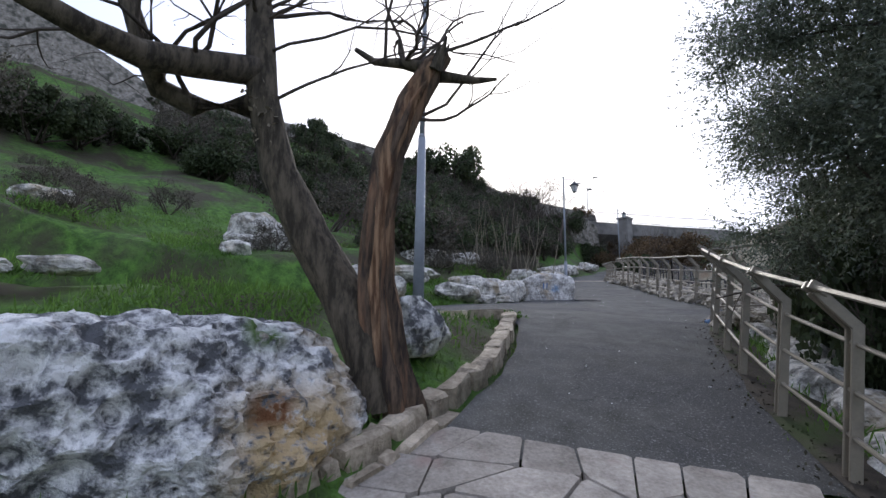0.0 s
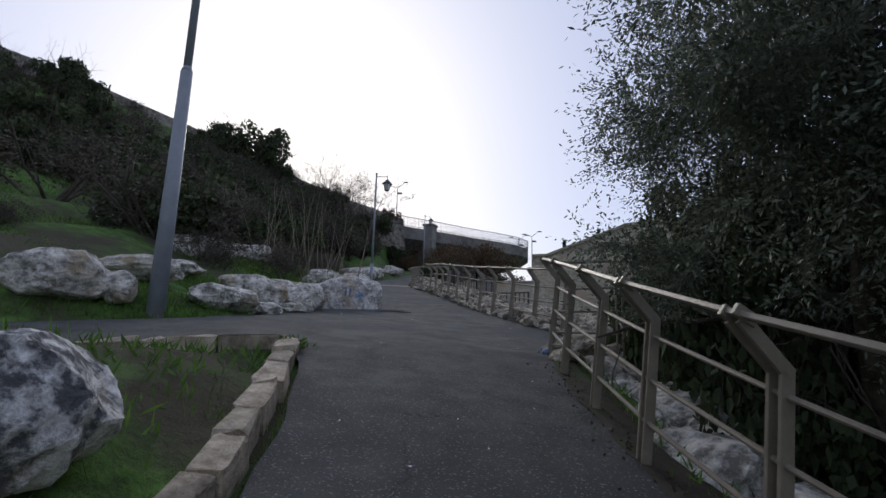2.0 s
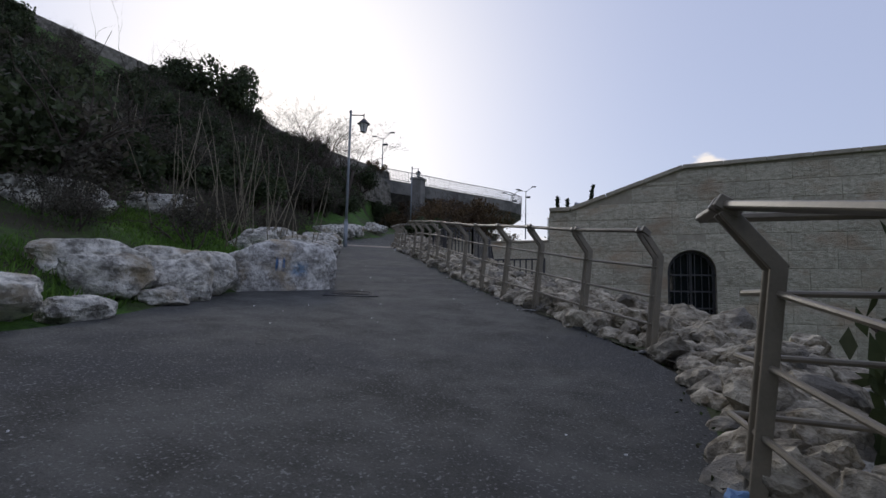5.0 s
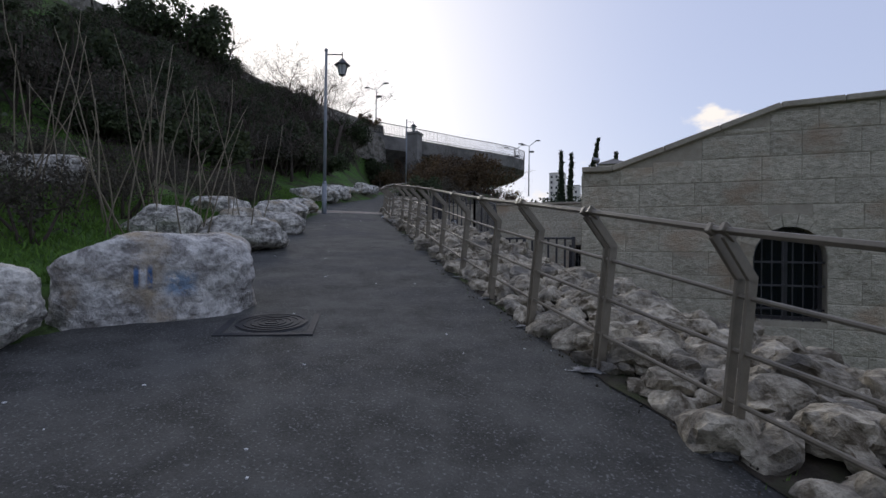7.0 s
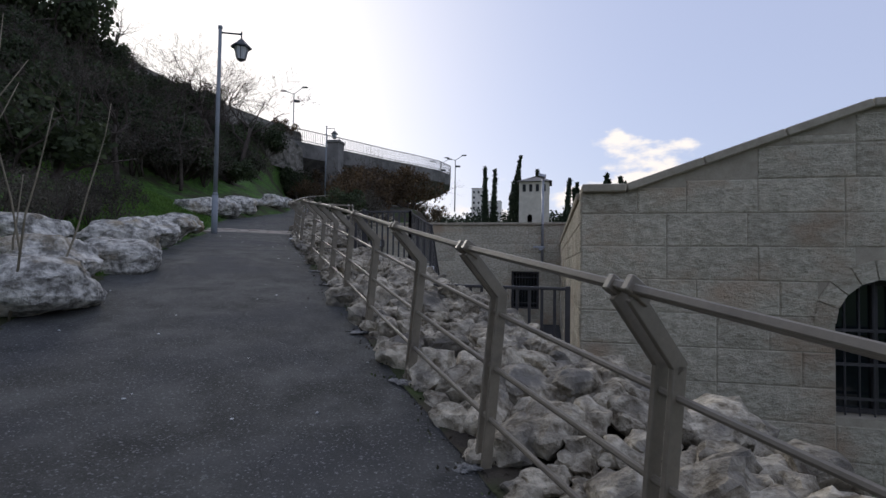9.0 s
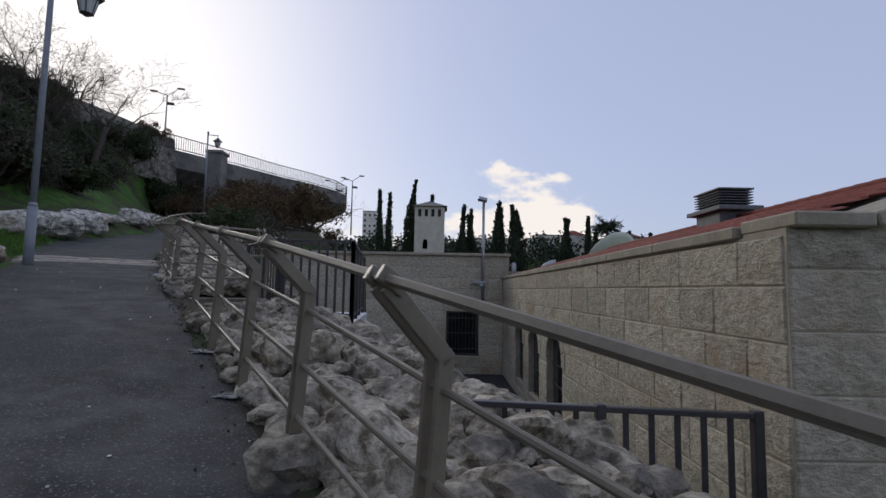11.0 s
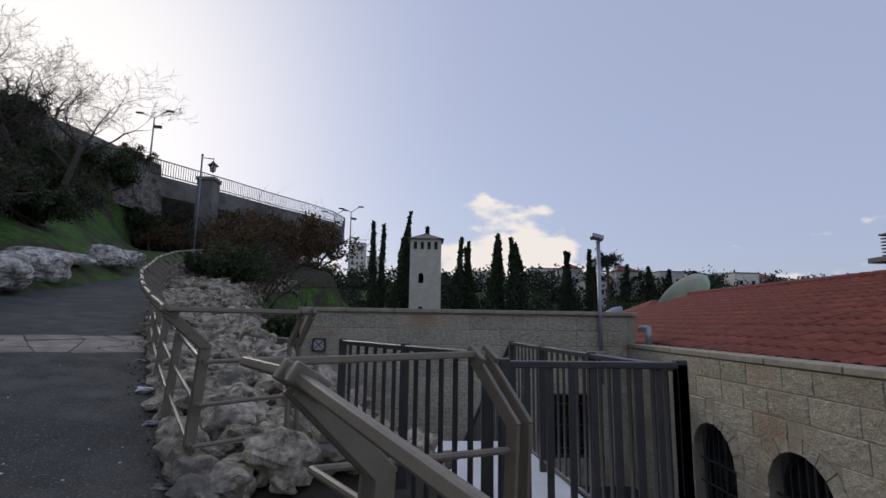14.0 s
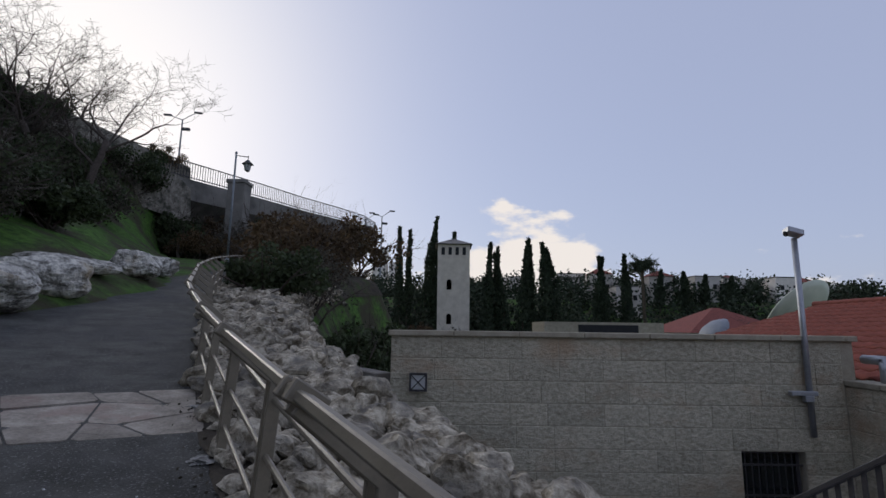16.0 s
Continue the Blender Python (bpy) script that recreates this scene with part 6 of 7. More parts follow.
def plant_hillside():
    rg = random.Random(77)
    for x, y, r in [(0.4, 8.6, 1.3), (-0.7, 9.3, 1.0), (1.3, 6.6, 1.2), (0.2, 5.6, 0.8), (1.9, 8.4, 1.3), (-0.1, 10.3, 1.1), (1.4, 10.0, 1.3), (0.7, 7.4, 1.7), (1.7, 9.3, 1.8), (0.2, 6.4, 1.2), (2.2, 6.6, 1.9)]:
        bush("dark", x, y, r, rg, 1.0, group="bushes under the olive")
    for x, y, r, tall in [(-1.1, 9.3, 1.2, 2.4), (-1.4, 8.1, 0.9, 2.3), (-0.6, 8.6, 1.2, 2.3), (-1.0, 7.1, 0.8, 2.0), (-0.4, 9.9, 1.2, 2.4)]:
        bush("dark", x, y, r, rg, tall, group="bushes under the olive")
    done = 0
    while done < 138:
        x, y = rg.uniform(-52, -8), rg.uniform(-8, 62)
        s, n = sn(x, y)
        up = n - float(interp(s, EDGE))
        if up < 3.2 or float(crest_side(x, y)) > 0.5:
            continue
        d = float(crest_near(np.array([x]), np.array([y]))[0][0])
        f = up / (up + d)
        grassy = noise.noise((x * 0.09, y * 0.09, 5)) + (0.45 if s < 11 else 0.1)
        if f < 0.42 and grassy > 0.22 and rg.random() < 0.85:
            continue
        if f < 0.12 and rg.random() < 0.6:
            continue
        if y < 8.5 and not 0.44 < f < 0.6:
            continue
        kind = "grey" if rg.random() < 0.45 else "dark"
        bush(kind, x, y, min(rg.uniform(1.1, 2.1) + 1.0 * f, 0.75 + 0.18 * d), rg, rg.uniform(0.75, 1.1))
        done += 1
    for x, y, r, tall in [(-35.0, 35.5, 3.7, 1.25), (-36.5, 33.0, 2.6, 1.1), (-39, 22, 2.2, 1.2), (-34.5, 38, 2.0, 1.1), (-24, 21, 2.2, 1.3), (-22, 16, 1.8, 1.2)]:
        bush("dark", x, y, r, rg, tall)
    for k in range(26):
        s0 = rg.uniform(15, 29)
        x, y = xy(s0, float(interp(s0, EDGE)) + rg.uniform(1.2, 5.0))
        bush("grey", x, y, rg.uniform(0.4, 0.8), rg, rg.uniform(0.8, 1.3))
    for k in range(16):
        x, y = rg.uniform(-20, -10), rg.uniform(-3, 8)
        if abs(x - float(np.interp(y, SIDE_Y, SIDE_X))) > 2.2:
            bush("grey", x, y, rg.uniform(0.35, 0.8), rg, rg.uniform(0.6, 1.2))
    for k in range(40):
        s0 = rg.uniform(26, 56)
        x, y = xy(s0, float(interp(s0, EDGE)) + rg.uniform(2.6, 13))
        bush("dark" if rg.random() < 0.6 else "grey", x, y, rg.uniform(1.1, 2.2), rg, rg.uniform(0.8, 1.2))
    for k in range(30):
        x, y = rg.gauss(-27, 6), rg.gauss(68, 8)
        bush("brown" if rg.random() < 0.6 else "grey", x, y, rg.uniform(1.6, 2.8), rg, 1.0)
    for x, y, r, kind in [(-17.2, 41, 2.3, "brown"), (-18.5, 44, 2.6, "brown"), (-16, 38.5, 1.9, "grey"), (-15, 42, 2.4, "dark"), (-13.4, 44, 2.6, "dark"), (-20, 48, 2.8, "brown"), (-17, 50, 3.0, "brown"), (-13, 50, 3.0, "dark"),
                          (-11, 47, 2.4, "dark"), (-16.5, 36, 1.6, "dark"), (-14.5, 36.5, 1.6, "dark"), (-22, 55, 3.0, "brown"), (-18, 57, 3.2, "grey"), (-14, 60, 3.2, "dark"), (-10, 62, 3.0, "dark"), (-13.8, 38.5, 1.8, "grey")]:
        bush(kind, x, y, r * 0.98, rg, 1.08, -0.2)
    for x, y, r, tall, kind in [(-31.2, 57.5, 2.6, 1.3, "dark"), (-29.6, 60.5, 3.0, 1.2, "brown"), (-32.5, 54, 2.4, 1.2, "dark"), (-27.6, 62.5, 3.0, 1.2, "dark"), (-26, 59.5, 2.4, 1.0, "grey"), (-25.2, 65, 3.2, 1.3, "brown"), (-23.5, 61, 2.6, 1.1, "brown"), (-22, 66, 3.0, 1.3, "dark"), (-20, 62, 2.8, 1.2, "brown")]:
        bush(kind, x, y, r, rg, tall)
    for k in range(56):
        s0 = rg.uniform(36, 64)
        x, y = xy(s0, float(interp(s0, EDGE)) + rg.uniform(3.6, 13.5))
        bush("dark" if rg.random() < 0.68 else "grey", x, y, rg.uniform(1.2, 2.2), rg, rg.uniform(0.8, 1.2))


plant_hillside()


def bare_tree(at, height, seed, label, depth=4):
    base = V(at)
    t = thing("bare_tree", base, label, "tree", "bare winter trees")
    rg = random.Random(seed)
    out = []
    trunk = wander(V((0, 0, -0.2)), V((rg.gauss(0, 0.15), rg.gauss(0, 0.15), 1)), height * 0.4, height * 0.017, height * 0.012, rg, 6, 0.14, 0.05)
    for k in range(5):
        p, r = trunk[-1 - (k % 3)]
        fork(wander(p, V((rg.gauss(0, 0.8), rg.gauss(0, 0.8), 0.8)), height * 0.38, r * 0.55, r * 0.14, rg, 6, 0.2, 0.05), rg, depth - 1, out, 0.75, 0.62, 3 if depth > 4 else 4, 0.05, 0.22, 0.006)
    linked("trunk", tubes([trunk], 8), M["twig"], t)
    linked("branchwork", tubes(out, 4), M["twig"], t)


def gz(x, y):
    return (x, y, ground_z(x, y))


for i, (x, y, h) in enumerate([(-25.5, 40.5, 9.5), (-28.5, 41.5, 9.0), (-31, 50, 8.5), (-33, 45, 8), (-35, 52, 6), (-30, 56, 6), (-26, 36, 6.5), (-20, 26, 5.5), (-18, 22, 4.5), (-21, 30, 5), (-36.5, 41, 6.5)]):
    bare_tree(gz(x, y), h, 200 + i, "leafless tree with fine grey twigs on the slope", 5 if i < 3 else 4 if i < 5 else 3)
bare_tree((13, 58, 1.5), 8.5, 231, "leafless tree behind the tiled roof")
bare_tree((16, 60, 1.5), 8.0, 232, "leafless tree behind the tiled roof")


def dry_stalks():
    rg = random.Random(12)
    for k in range(44):
        x, y = rg.uniform(-13.2, -10.3), rg.uniform(12.6, 16.5)
        h = rg.uniform(1.2, 2.9)
        t = thing("dry_stalk", gz(x, y), "tall thin dry pale stalk rising from the grass", "stalk", "dry stalks")
        linked("stem", tubes([wander(V((0, 0, -0.05)), V((rg.gauss(0, 0.2), rg.gauss(0, 0.2), 1)), h, 0.013, 0.004, rg, 6, 0.06, 0.02)], 5), M["dry"], t)


dry_stalks()


def grass():
    nrg = np.random.default_rng(3)

    def strip(n, fx, length, width):
        pts = []
        while len(pts) < n:
            q = fx()
            if q is not None:
                pts.append(q)
        p = np.array(pts)
        z = land_z(p[:, 0], p[:, 1]) - 0.06
        return np.column_stack([p, z]), length, width

    def slope():
        s, d = nrg.uniform(-2, 34), abs(nrg.normal(0, 4.5)) + 0.1
        n = float(interp(s, EDGE)) + d
        x, y = xy(s, n)
        if abs(x - np.interp(y, SIDE_Y, SIDE_X)) < 1.35 and y < 8:
            return None
        if d < 1.6 and 3 < s < 9 and nrg.random() < 0.75:
            return None
        if noise.noise((x * 0.5, y * 0.5, 2)) < -0.25:
            return None
        return x, y

    def verge():
        s = nrg.uniform(3, 24)
        return xy(s, float(interp(s, RAIL_N)) + nrg.normal(-0.12, 0.09))

    def low():
        s = nrg.uniform(1, 11.5)
        return xy(s, float(interp(s, RAIL_N)) - nrg.uniform(0.2, 4))

    def kerbside():
        u = nrg.uniform(0, len(KERB) - 1.001)
        i = int(u)
        a, b = KERB[i], KERB[i + 1]
        o = nrg.normal(0, 0.05) + (0.2 if nrg.random() < 0.6 else -0.2)
        return a[0] + (b[0] - a[0]) * (u - i) + o, a[1] + (b[1] - a[1]) * (u - i) + o * 0.4

    for fx, n, ln, wd in ((slope, 110000, 0.13, 0.009), (verge, 2600, 0.10, 0.006), (low, 9000, 0.14, 0.008), (kerbside, 2500, 0.07, 0.005)):
        p, ln, wd = strip(n, fx, ln, wd)
        me = leaves(p, ln, wd, nrg, -0.1, np.tile([0, 0, 0.8], (len(p), 1)))
        tagged(linked("grass", me, M["grass"]), "fresh green grass blades in tufts", "grass", kind="stuff")


grass()


# ---- the old stone wall along the road above ----
def road_wall():
    w = thing("wall_road", (0, 0, 0), "high dry stone retaining wall below the road", "wall", kind="structure")
    bm = bmesh.new()
    line = [V((a[0], a[1], a[2])) for a in CREST[1:8]]
    rise = [5.2, 4.8, 1.5] + [0.9] * 5
    for k, (a, b) in enumerate(zip(line, line[1:])):
        deep, batter = (3.5, 3.2) if k < 2 else (3.5, 0.9)
        n = (b - a).cross(V((0, 0, 1))).normalized()
        quad = []
        for q, lift in ((a, rise[k]), (b, rise[k + 1])):
            quad += [q + n * batter - V((0, 0, deep)), q + n * 0.3 + V((0, 0, lift)), q - n * 0.4 + V((0, 0, lift)), q - n * 0.4 - V((0, 0, 3.5))]
        vs = [bm.verts.new(q) for q in quad]
        for j in range(3):
            bm.faces.new((vs[j], vs[j + 1], vs[j + 5], vs[j + 4]))
    bmesh.ops.recalc_face_normals(bm, faces=bm.faces[:])
    part("masonry", bm, M["drystone"], w)


road_wall()


# ---- road lamps by the bridge ----
def road_lamp(at, height, turn, label):
    t = thing("road_lamp", at, label, "lamp", "road lamps")
    bm = bmesh.new()
    bar(bm, (0, 0, -0.5), (0, 0, height), 0.11, 8, 0.06)
    part("pole", bm, M["pole"], t)
    a = V((math.cos(turn), math.sin(turn), 0))
    for k, up in ((1, 0.7), (-1, 0.25)):
        bm = bmesh.new()
        bar(bm, (0, 0, height - 0.05), a * 1.0 * k + V((0, 0, height + up)), 0.04, 6)
        arm = part("arm", bm, M["pole"], t)
        bm = bmesh.new()
        box(bm, a * 1.25 * k + V((0, 0, height + up + 0.05)), (0.7, 0.28, 0.14), Matrix.Rotation(turn, 3, "Z"), bevel=0.04)
        part("lamp_head", bm, M["lamp"], arm)
    bm = bmesh.new()
    box(bm, a * 0.35 + V((0, 0, height - 0.9)), (0.7, 0.25, 0.25), Matrix.Rotation(turn, 3, "Z"), bevel=0.03)
    part("floodlight", bm, M["lamp"], t)


road_lamp((-35.4, 64.1, 16.5), 7.2, 0.2, "tall grey road lamp with two heads above the wall")
road_lamp((-19.3, 81.5, 12.0), 7.0, 0.3, "tall grey road lamp with two heads by the bridge end")
road_lamp((-21.0, 79.5, 16.2), 1.9, 0.4, "grey road lamp with two heads on the bridge")


# ---- the far town ----
def cypress(x, y, top, width, seed):
    z = ground_z(x, y)
    t = thing("cypress", (x, y, z), "tall narrow dark cypress tree far off", "tree", "cypresses")
    nrg = np.random.default_rng(seed)
    h = top - z
    n = 2400
    u = nrg.uniform(0.06, 1, n) ** 0.8
    an = nrg.uniform(0, 6.283, n)
    lump = 0.75 + 0.4 * np.sin(u * 13 + seed * 1.7 + 1.5 * np.sin(an + seed)) * np.cos(an * 2 + seed)
    r = 1.75 * width * np.minimum(1, u * 5) * (1 - u ** 2.2) ** 0.9 * (0.72 - 0.3 * u) * lump * nrg.uniform(0.55, 1.1, n)
    bend_x = nrg.normal(0, 0.5) * width
    pts = np.column_stack([np.cos(an) * r + bend_x * u * u, np.sin(an) * r, u * h])
    linked("crown", leaves(pts, 0.75, 0.2, nrg, -0.5, np.tile([0, 0, 0.9], (n, 1))), M["cypress"], t)
    bm = bmesh.new()
    bar(bm, (0, 0, -0.5), (0, 0, h * 0.7), 0.25, 6, 0.08)
    part("trunk", bm, M["bark"], t)


for i, (x, y, top, wd) in enumerate([(-21, 128, 27, 1.2), (-19.3, 129, 26.5, 1.1), (-15.5, 131, 30, 1.9), (-13.6, 130, 28, 1.4), (-9, 133, 27.0, 1.3), (-2.6, 122, 22.6, 1.6), (-0.8, 124, 22.0, 1.5), (1.0, 123, 20.6, 1.5), (4.6, 122, 23.6, 1.6), (6.4, 123, 22.4, 1.5),
                                     (9.5, 121, 22.6, 2.2), (11.3, 122, 21.6, 2.4), (20, 123, 20, 1.5), (21.6, 123, 20.2, 1.7), (25.2, 121, 20.4, 1.3), (45, 150, 21, 1.5), (52, 150, 20.5, 1.7), (58, 152, 20, 1.4), (63, 150, 19.5, 1.6), (33, 140, 19, 1.5)]):
    cypress(x, y, top, wd, 400 + i)


def far_wood():
    """Dark scrub and pines over the far hillside."""
    nrg = np.random.default_rng(9)
    rg = random.Random(9)
    cs = []
    for k in range(1150):
        x, y = nrg.uniform(-70, 230), 124 + 130 * nrg.random() ** 1.7
        cs.append((x, y, nrg.uniform(1.8, 4.2)))
    for k in range(150):
        cs.append((nrg.uniform(-16, 60), nrg.uniform(100, 122), nrg.uniform(1.2, 2.4)))
    pts = []
    for x, y, r in cs:
        z = ground_z(x, y)
        v = nrg.normal(size=(170, 3))
        v /= np.linalg.norm(v, axis=1)[:, None]
        v *= (r * (0.6 + 0.5 * nrg.uniform(size=(170, 1))))
        v[:, 2] *= nrg.uniform(0.8, 1.5)
        pts.append(v + np.array([x, y, z + r * 0.9]))
    tagged(linked("far_trees", leaves(np.vstack(pts), 0.9, 0.35, nrg, 0.0), M["cypress"]), "dark wooded far hillside", "trees", kind="stuff")


far_wood()


def house(x, y, w, d, h, seed, roof):
    rg = random.Random(seed)
    z = ground_z(x, y) + 2.2
    w, d, h = 0.8 * w, 0.8 * d, 0.85 * h
    t = thing("house", (x, y, z), "pale stone house on the far hillside" if not roof else "pale house with a red tiled roof on the hillside", "house", "far houses")
    bm = bmesh.new()
    box(bm, (0, 0, h / 2 - 3), (w, d, h + 6))
    part("wall", bm, M["housewall"], t)
    bm = bmesh.new()
    if roof:
        bmesh.ops.create_cone(bm, cap_ends=True, segments=4, radius1=0.78 * max(w, d), radius2=0.5, depth=1.8, matrix=Matrix.Translation((0, 0, h + 0.9)) @ Matrix.Rotation(math.pi / 4, 4, "Z"))
        part("roof", bm, M["rooftile"], t)
    else:
        box(bm, (0, 0, h + 0.15), (w + 0.3, d + 0.3, 0.3))
        part("roof", bm, M["concrete"], t)
    for f in range(max(1, int(h / 3))):
        for k in range(max(2, int(w / 2.6))):
            if rg.random() < 0.8:
                bm = bmesh.new()
                box(bm, (-w / 2 + (k + 0.5) * w / max(2, int(w / 2.6)), -d / 2 - 0.02, 1.5 + 3 * f), (1.0, 0.12, 1.3))
                part("window", bm, M["dark"], t)


for i, (x, y, w, d, h, r) in enumerate([(24, 170, 9, 8, 5, 0), (34, 165, 8, 8, 6, 1), (44, 178, 10, 8, 6, 0), (30, 182, 11, 8, 8, 0), (55, 172, 9, 8, 5, 1), (66, 180, 12, 8, 6, 0), (78, 176, 9, 9, 6, 1), (90, 185, 11, 9, 7, 0), (72, 165, 8, 8, 5, 0), (104, 180, 10, 9, 6, 1),
                                       (50, 195, 12, 9, 8, 0), (14, 186, 9, 8, 7, 0), (6, 190, 10, 8, 7, 0), (118, 190, 12, 9, 6, 0), (36, 150, 8, 7, 5, 0), (48, 158, 8, 7, 5, 1), (62, 160, 9, 7, 5, 0), (84, 160, 9, 8, 5, 0)]):
    house(x, y, w, d, h, 600 + i, r)
house(-46, 290, 10, 10, 36, 640, 0)
house(-37, 288, 9, 10, 27, 641, 0)


def near_sheds():
    t = thing("shed", (0.5, 62, 0.5), "low beige flat-roofed shed with a dark opening", "shed")
    bm = bmesh.new()
    box(bm, (0, 0, 2.7), (9, 5, 5.6))
    part("wall", bm, M["coping"], t)
    bm = bmesh.new()
    box(bm, (0.3, -2.5, 4.6), (4.5, 0.15, 1.4))
    part("opening", bm, M["dark"], t)
    t = thing("shed", (12.5, 66, 0.5), "small building with a red hipped roof", "shed")
    bm = bmesh.new()
    box(bm, (0, 0, 2.3), (8, 7, 5))
    part("wall", bm, M["housewall"], t)
    bm = bmesh.new()
    bmesh.ops.create_cone(bm, cap_ends=True, segments=4, radius1=6.6, radius2=0.3, depth=2.2, matrix=Matrix.Translation((0, 0, 5.9)) @ Matrix.Rotation(math.pi / 4, 4, "Z"))
    part("roof", bm, M["rooftile"], t)


near_sheds()


def satellite_dish():
    t = thing("satellite_dish", (2.0, 41.0, 4.1), "large pale green satellite dish tilted to the sky", "satellite dish")
    bm = bmesh.new()
    rings = []
    for i in range(7):
        r = 1.5 * i / 6
        rings.append([bm.verts.new((r * math.cos(a), r * math.sin(a), 0.14 * r * r)) for a in [2 * math.pi * k / 28 for k in range(28)]])
    for a, b in zip(rings, rings[1:]):
        for k in range(28):
            if a is rings[0]:
                bm.faces.new((a[0], b[k], b[(k + 1) % 28])) if k == -1 else bm.faces.new((a[k], b[k], b[(k + 1) % 28], a[(k + 1) % 28]))
            else:
                bm.faces.new((a[k], b[k], b[(k + 1) % 28], a[(k + 1) % 28]))
    bmesh.ops.remove_doubles(bm, verts=bm.verts[:], dist=0.001)
    bmesh.ops.solidify(bm, geom=bm.faces[:], thickness=0.04)
    rot = Matrix.Rotation(radians(58), 4, (V((0.75, 0.5, 0))).normalized())
    m = Matrix.Translation((0, 0, 1.9)) @ Matrix.Rotation(radians(25), 4, "Z") @ Matrix.Rotation(radians(-52), 4, "X")
    bmesh.ops.transform(bm, matrix=m, verts=bm.verts[:])
    part("reflector", bm, M["dish"], t, smooth=True)
    bm = bmesh.new()
    for a in (0.3, 2.4, 4.5):
        bar(bm, m @ V((1.2 * math.cos(a), 1.2 * math.sin(a), 0.2)), m @ V((0, 0, 1.1)), 0.025, 6)
    part("feed_arm", bm, M["iron"], t)
    bm = bmesh.new()
    bar(bm, (0, 0, -3), (0, 0, 1.7), 0.12, 10)
    part("mount", bm, M["metal"], t)


satellite_dish()


def small_dish():
    t = thing("satellite_dish", (-1.7, 40.8, 4.2), "small blue-grey satellite dish seen from behind", "satellite dish")
    bm = bmesh.new()
    bmesh.ops.create_uvsphere(bm, u_segments=24, v_segments=10, radius=1.0)
    bmesh.ops.delete(bm, geom=[v for v in bm.verts if v.co.z < 0.55], context="VERTS")
    bmesh.ops.solidify(bm, geom=bm.faces[:], thickness=0.03)
    bmesh.ops.transform(bm, matrix=Matrix.Translation((0, 0, 1.1)) @ Matrix.Rotation(radians(-55), 4, "Y") @ Matrix.Translation((0, 0, -0.7)), verts=bm.verts[:])
    part("reflector", bm, M["pole"], t, smooth=True)
    bm = bmesh.new()
    bar(bm, (0, 0, -2.5), (0, 0, 1.0), 0.07, 8)
    part("mount", bm, M["metal"], t)


small_dish()


def palm(x, y, top):
    z = ground_z(x, y)
    t = thing("palm_tree", (x, y, z), "palm tree with a round head of fronds far off", "tree")
    bm = bmesh.new()
    bar(bm, (0, 0, -0.5), (0, 0, top - z - 1.5), 0.45, 8, 0.3)
    part("trunk", bm, M["bark"], t)
    rg = random.Random(3)
    paths, nrg, pts = [], np.random.default_rng(6), []
    for k in range(34):
        d = V((rg.gauss(0, 1), rg.gauss(0, 1), rg.uniform(-0.5, 1.2)))
        p = wander(V((0, 0, top - z - 1.6)), d, 3.2, 0.06, 0.02, rg, 6, 0.05, -0.12)
        paths.append(p)
        for q, r in p[1:]:
            for _ in range(14):
                pts.append(tuple(q + V((rg.gauss(0, .15), rg.gauss(0, .15), rg.gauss(0, .15)))))
    linked("fronds", leaves(pts, 0.8, 0.08, nrg, 0.4), M["cypress"], t)
    linked("frond_ribs", tubes(paths, 4), M["cypress"], t)


palm(32.6, 129.8, 21.5)


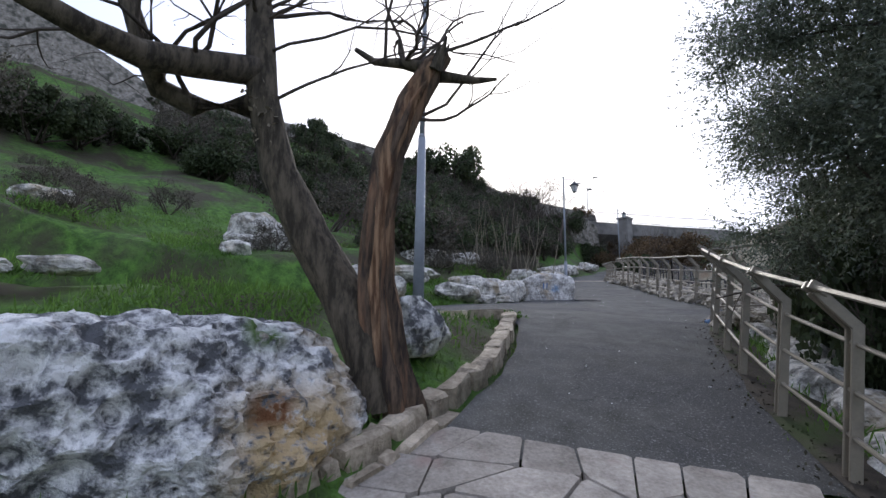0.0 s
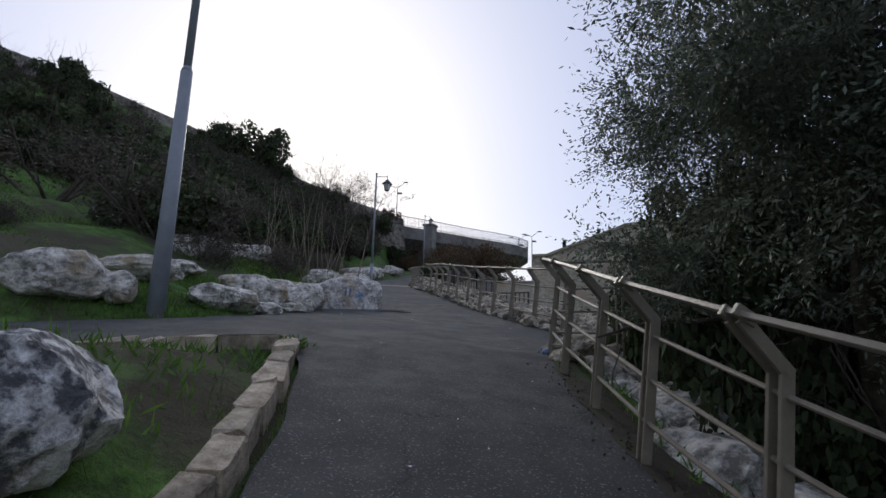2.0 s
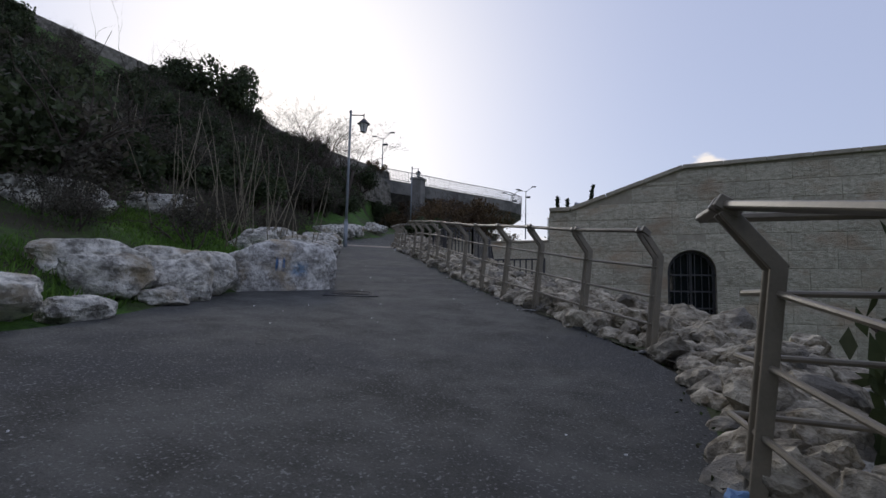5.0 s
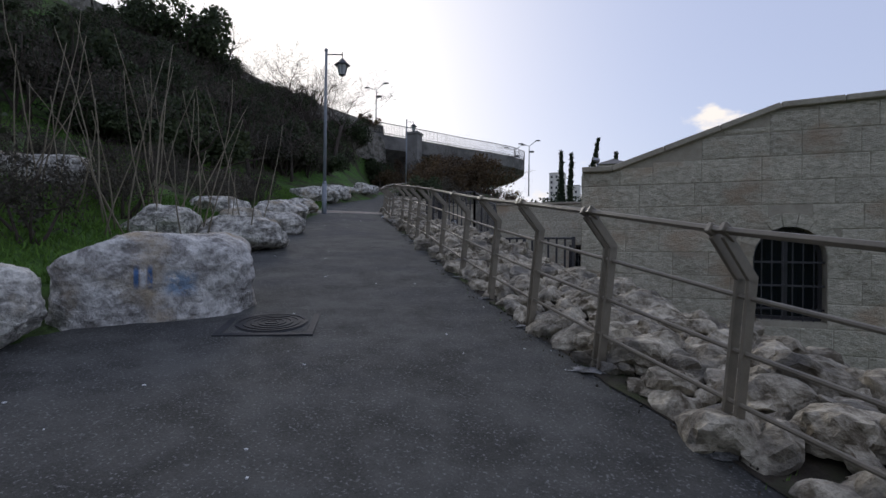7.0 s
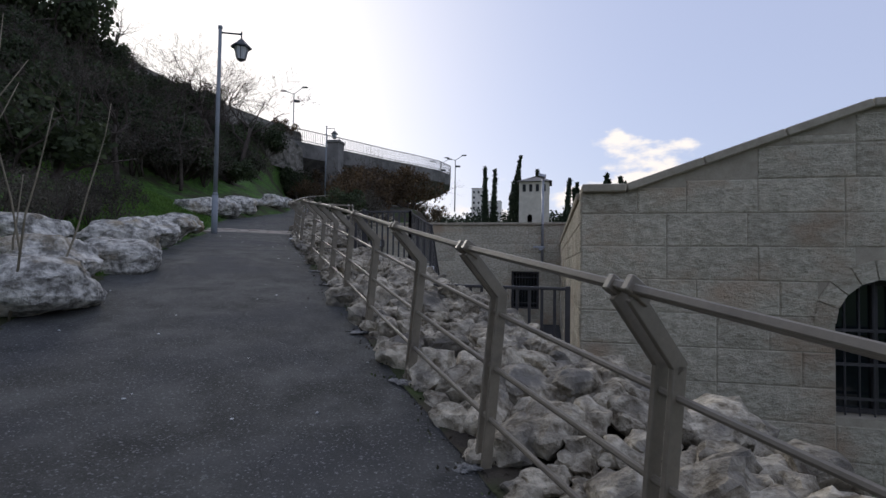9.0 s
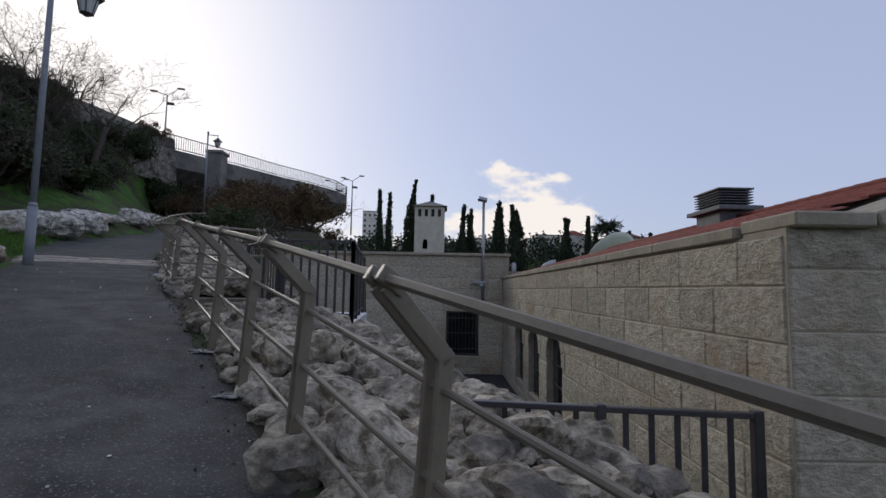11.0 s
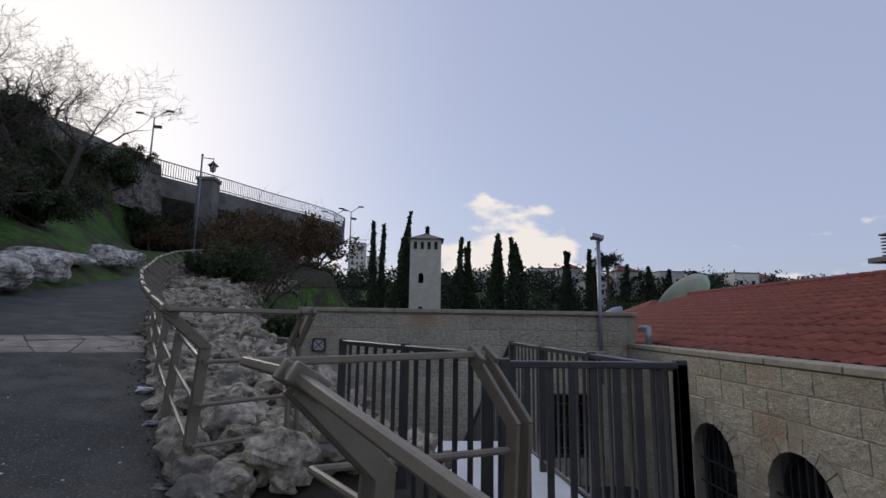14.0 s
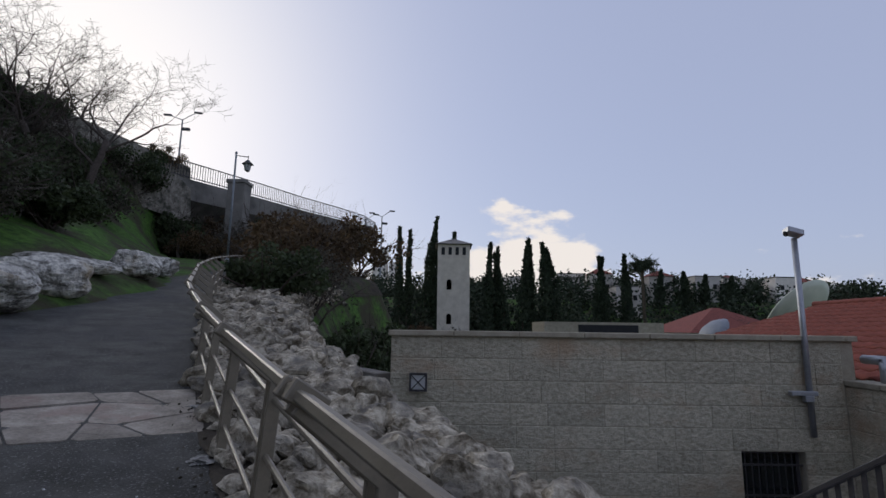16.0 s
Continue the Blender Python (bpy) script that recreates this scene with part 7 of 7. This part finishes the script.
# ---- weeds at the end of the kerb ----
def weed_tuft(x, y, size, seed):
    nrg = np.random.default_rng(seed)
    t = thing("weed_tuft", (x, y, float(path_z(x, y)) + 0.02), "green weeds growing at the end of the stone kerb", "weed")
    v = nrg.normal(size=(260, 3)) * np.array([0.5, 0.5, 0.32]) * size
    v[:, 2] = np.abs(v[:, 2])
    up = np.column_stack([v[:, 0] / size, v[:, 1] / size, np.full(len(v), 1.1)])
    tagged(linked("blades", leaves(v, 0.06, 0.011, nrg, 0.1, up), M["grass"], t), kind="stuff")


weed_tuft(-5.03, 6.58, 0.12, 12)


# ---- litter ----
def litter():
    rg = random.Random(8)
    bm = bmesh.new()
    for k in range(80):
        s = rg.uniform(3.5, 30)
        lo, hi = float(interp(s, RAIL_N)) + 0.1, min(float(interp(s, EDGE)), 1.0) - 0.1
        n = lo + (hi - lo) * (rg.random() ** 1.6)
        x, y = xy(s, n)
        r = rg.uniform(0.003, 0.010)
        box(bm, (x, y, float(path_z(x, y)) + 0.026), (r * 2, r * 1.5, 0.006), Matrix.Rotation(rg.uniform(0, 3), 3, "Z"))
    tagged(part("litter", bm, M["litter"]), "pale chips and scraps scattered on the asphalt", "litter", kind="stuff")
    nrg = np.random.default_rng(12)
    pts = []
    for k in range(1600):
        s = nrg.uniform(3, 30)
        x, y = xy(s, float(interp(s, RAIL_N)) + abs(nrg.normal(0, 0.14)) - 0.1)
        pts.append((x, y, float(path_z(x, y)) + 0.035))
    tagged(linked("fallen_leaves", leaves(pts, 0.03, 0.010, nrg, 0.0), M["soil"]), "dark fallen leaves along the railing foot", "leaves", kind="stuff")
    x, y = rail_xy(9.0, 0.05)
    me = rock_mesh("plastic_bag", 77, (0.06, 0.045, 0.035), 3, 0.5, 8)
    ob = linked("plastic_bag", me, M["bluepaint"])
    ob.matrix_basis = pose(x, y, float(path_z(x, y)) + 0.04)
    tagged(ob, "crumpled blue plastic bag at the railing foot", "bag")
    x, y = rail_xy(27.3, 0.1)
    ob = linked("plastic_bag", rock_mesh("plastic_bag", 78, (0.09, 0.06, 0.04), 3, 0.5, 8), M["litter"])
    ob.matrix_basis = pose(x, y, float(path_z(x, y)) + 0.05)
    tagged(ob, "crumpled white plastic bag at the railing foot", "bag")


litter()
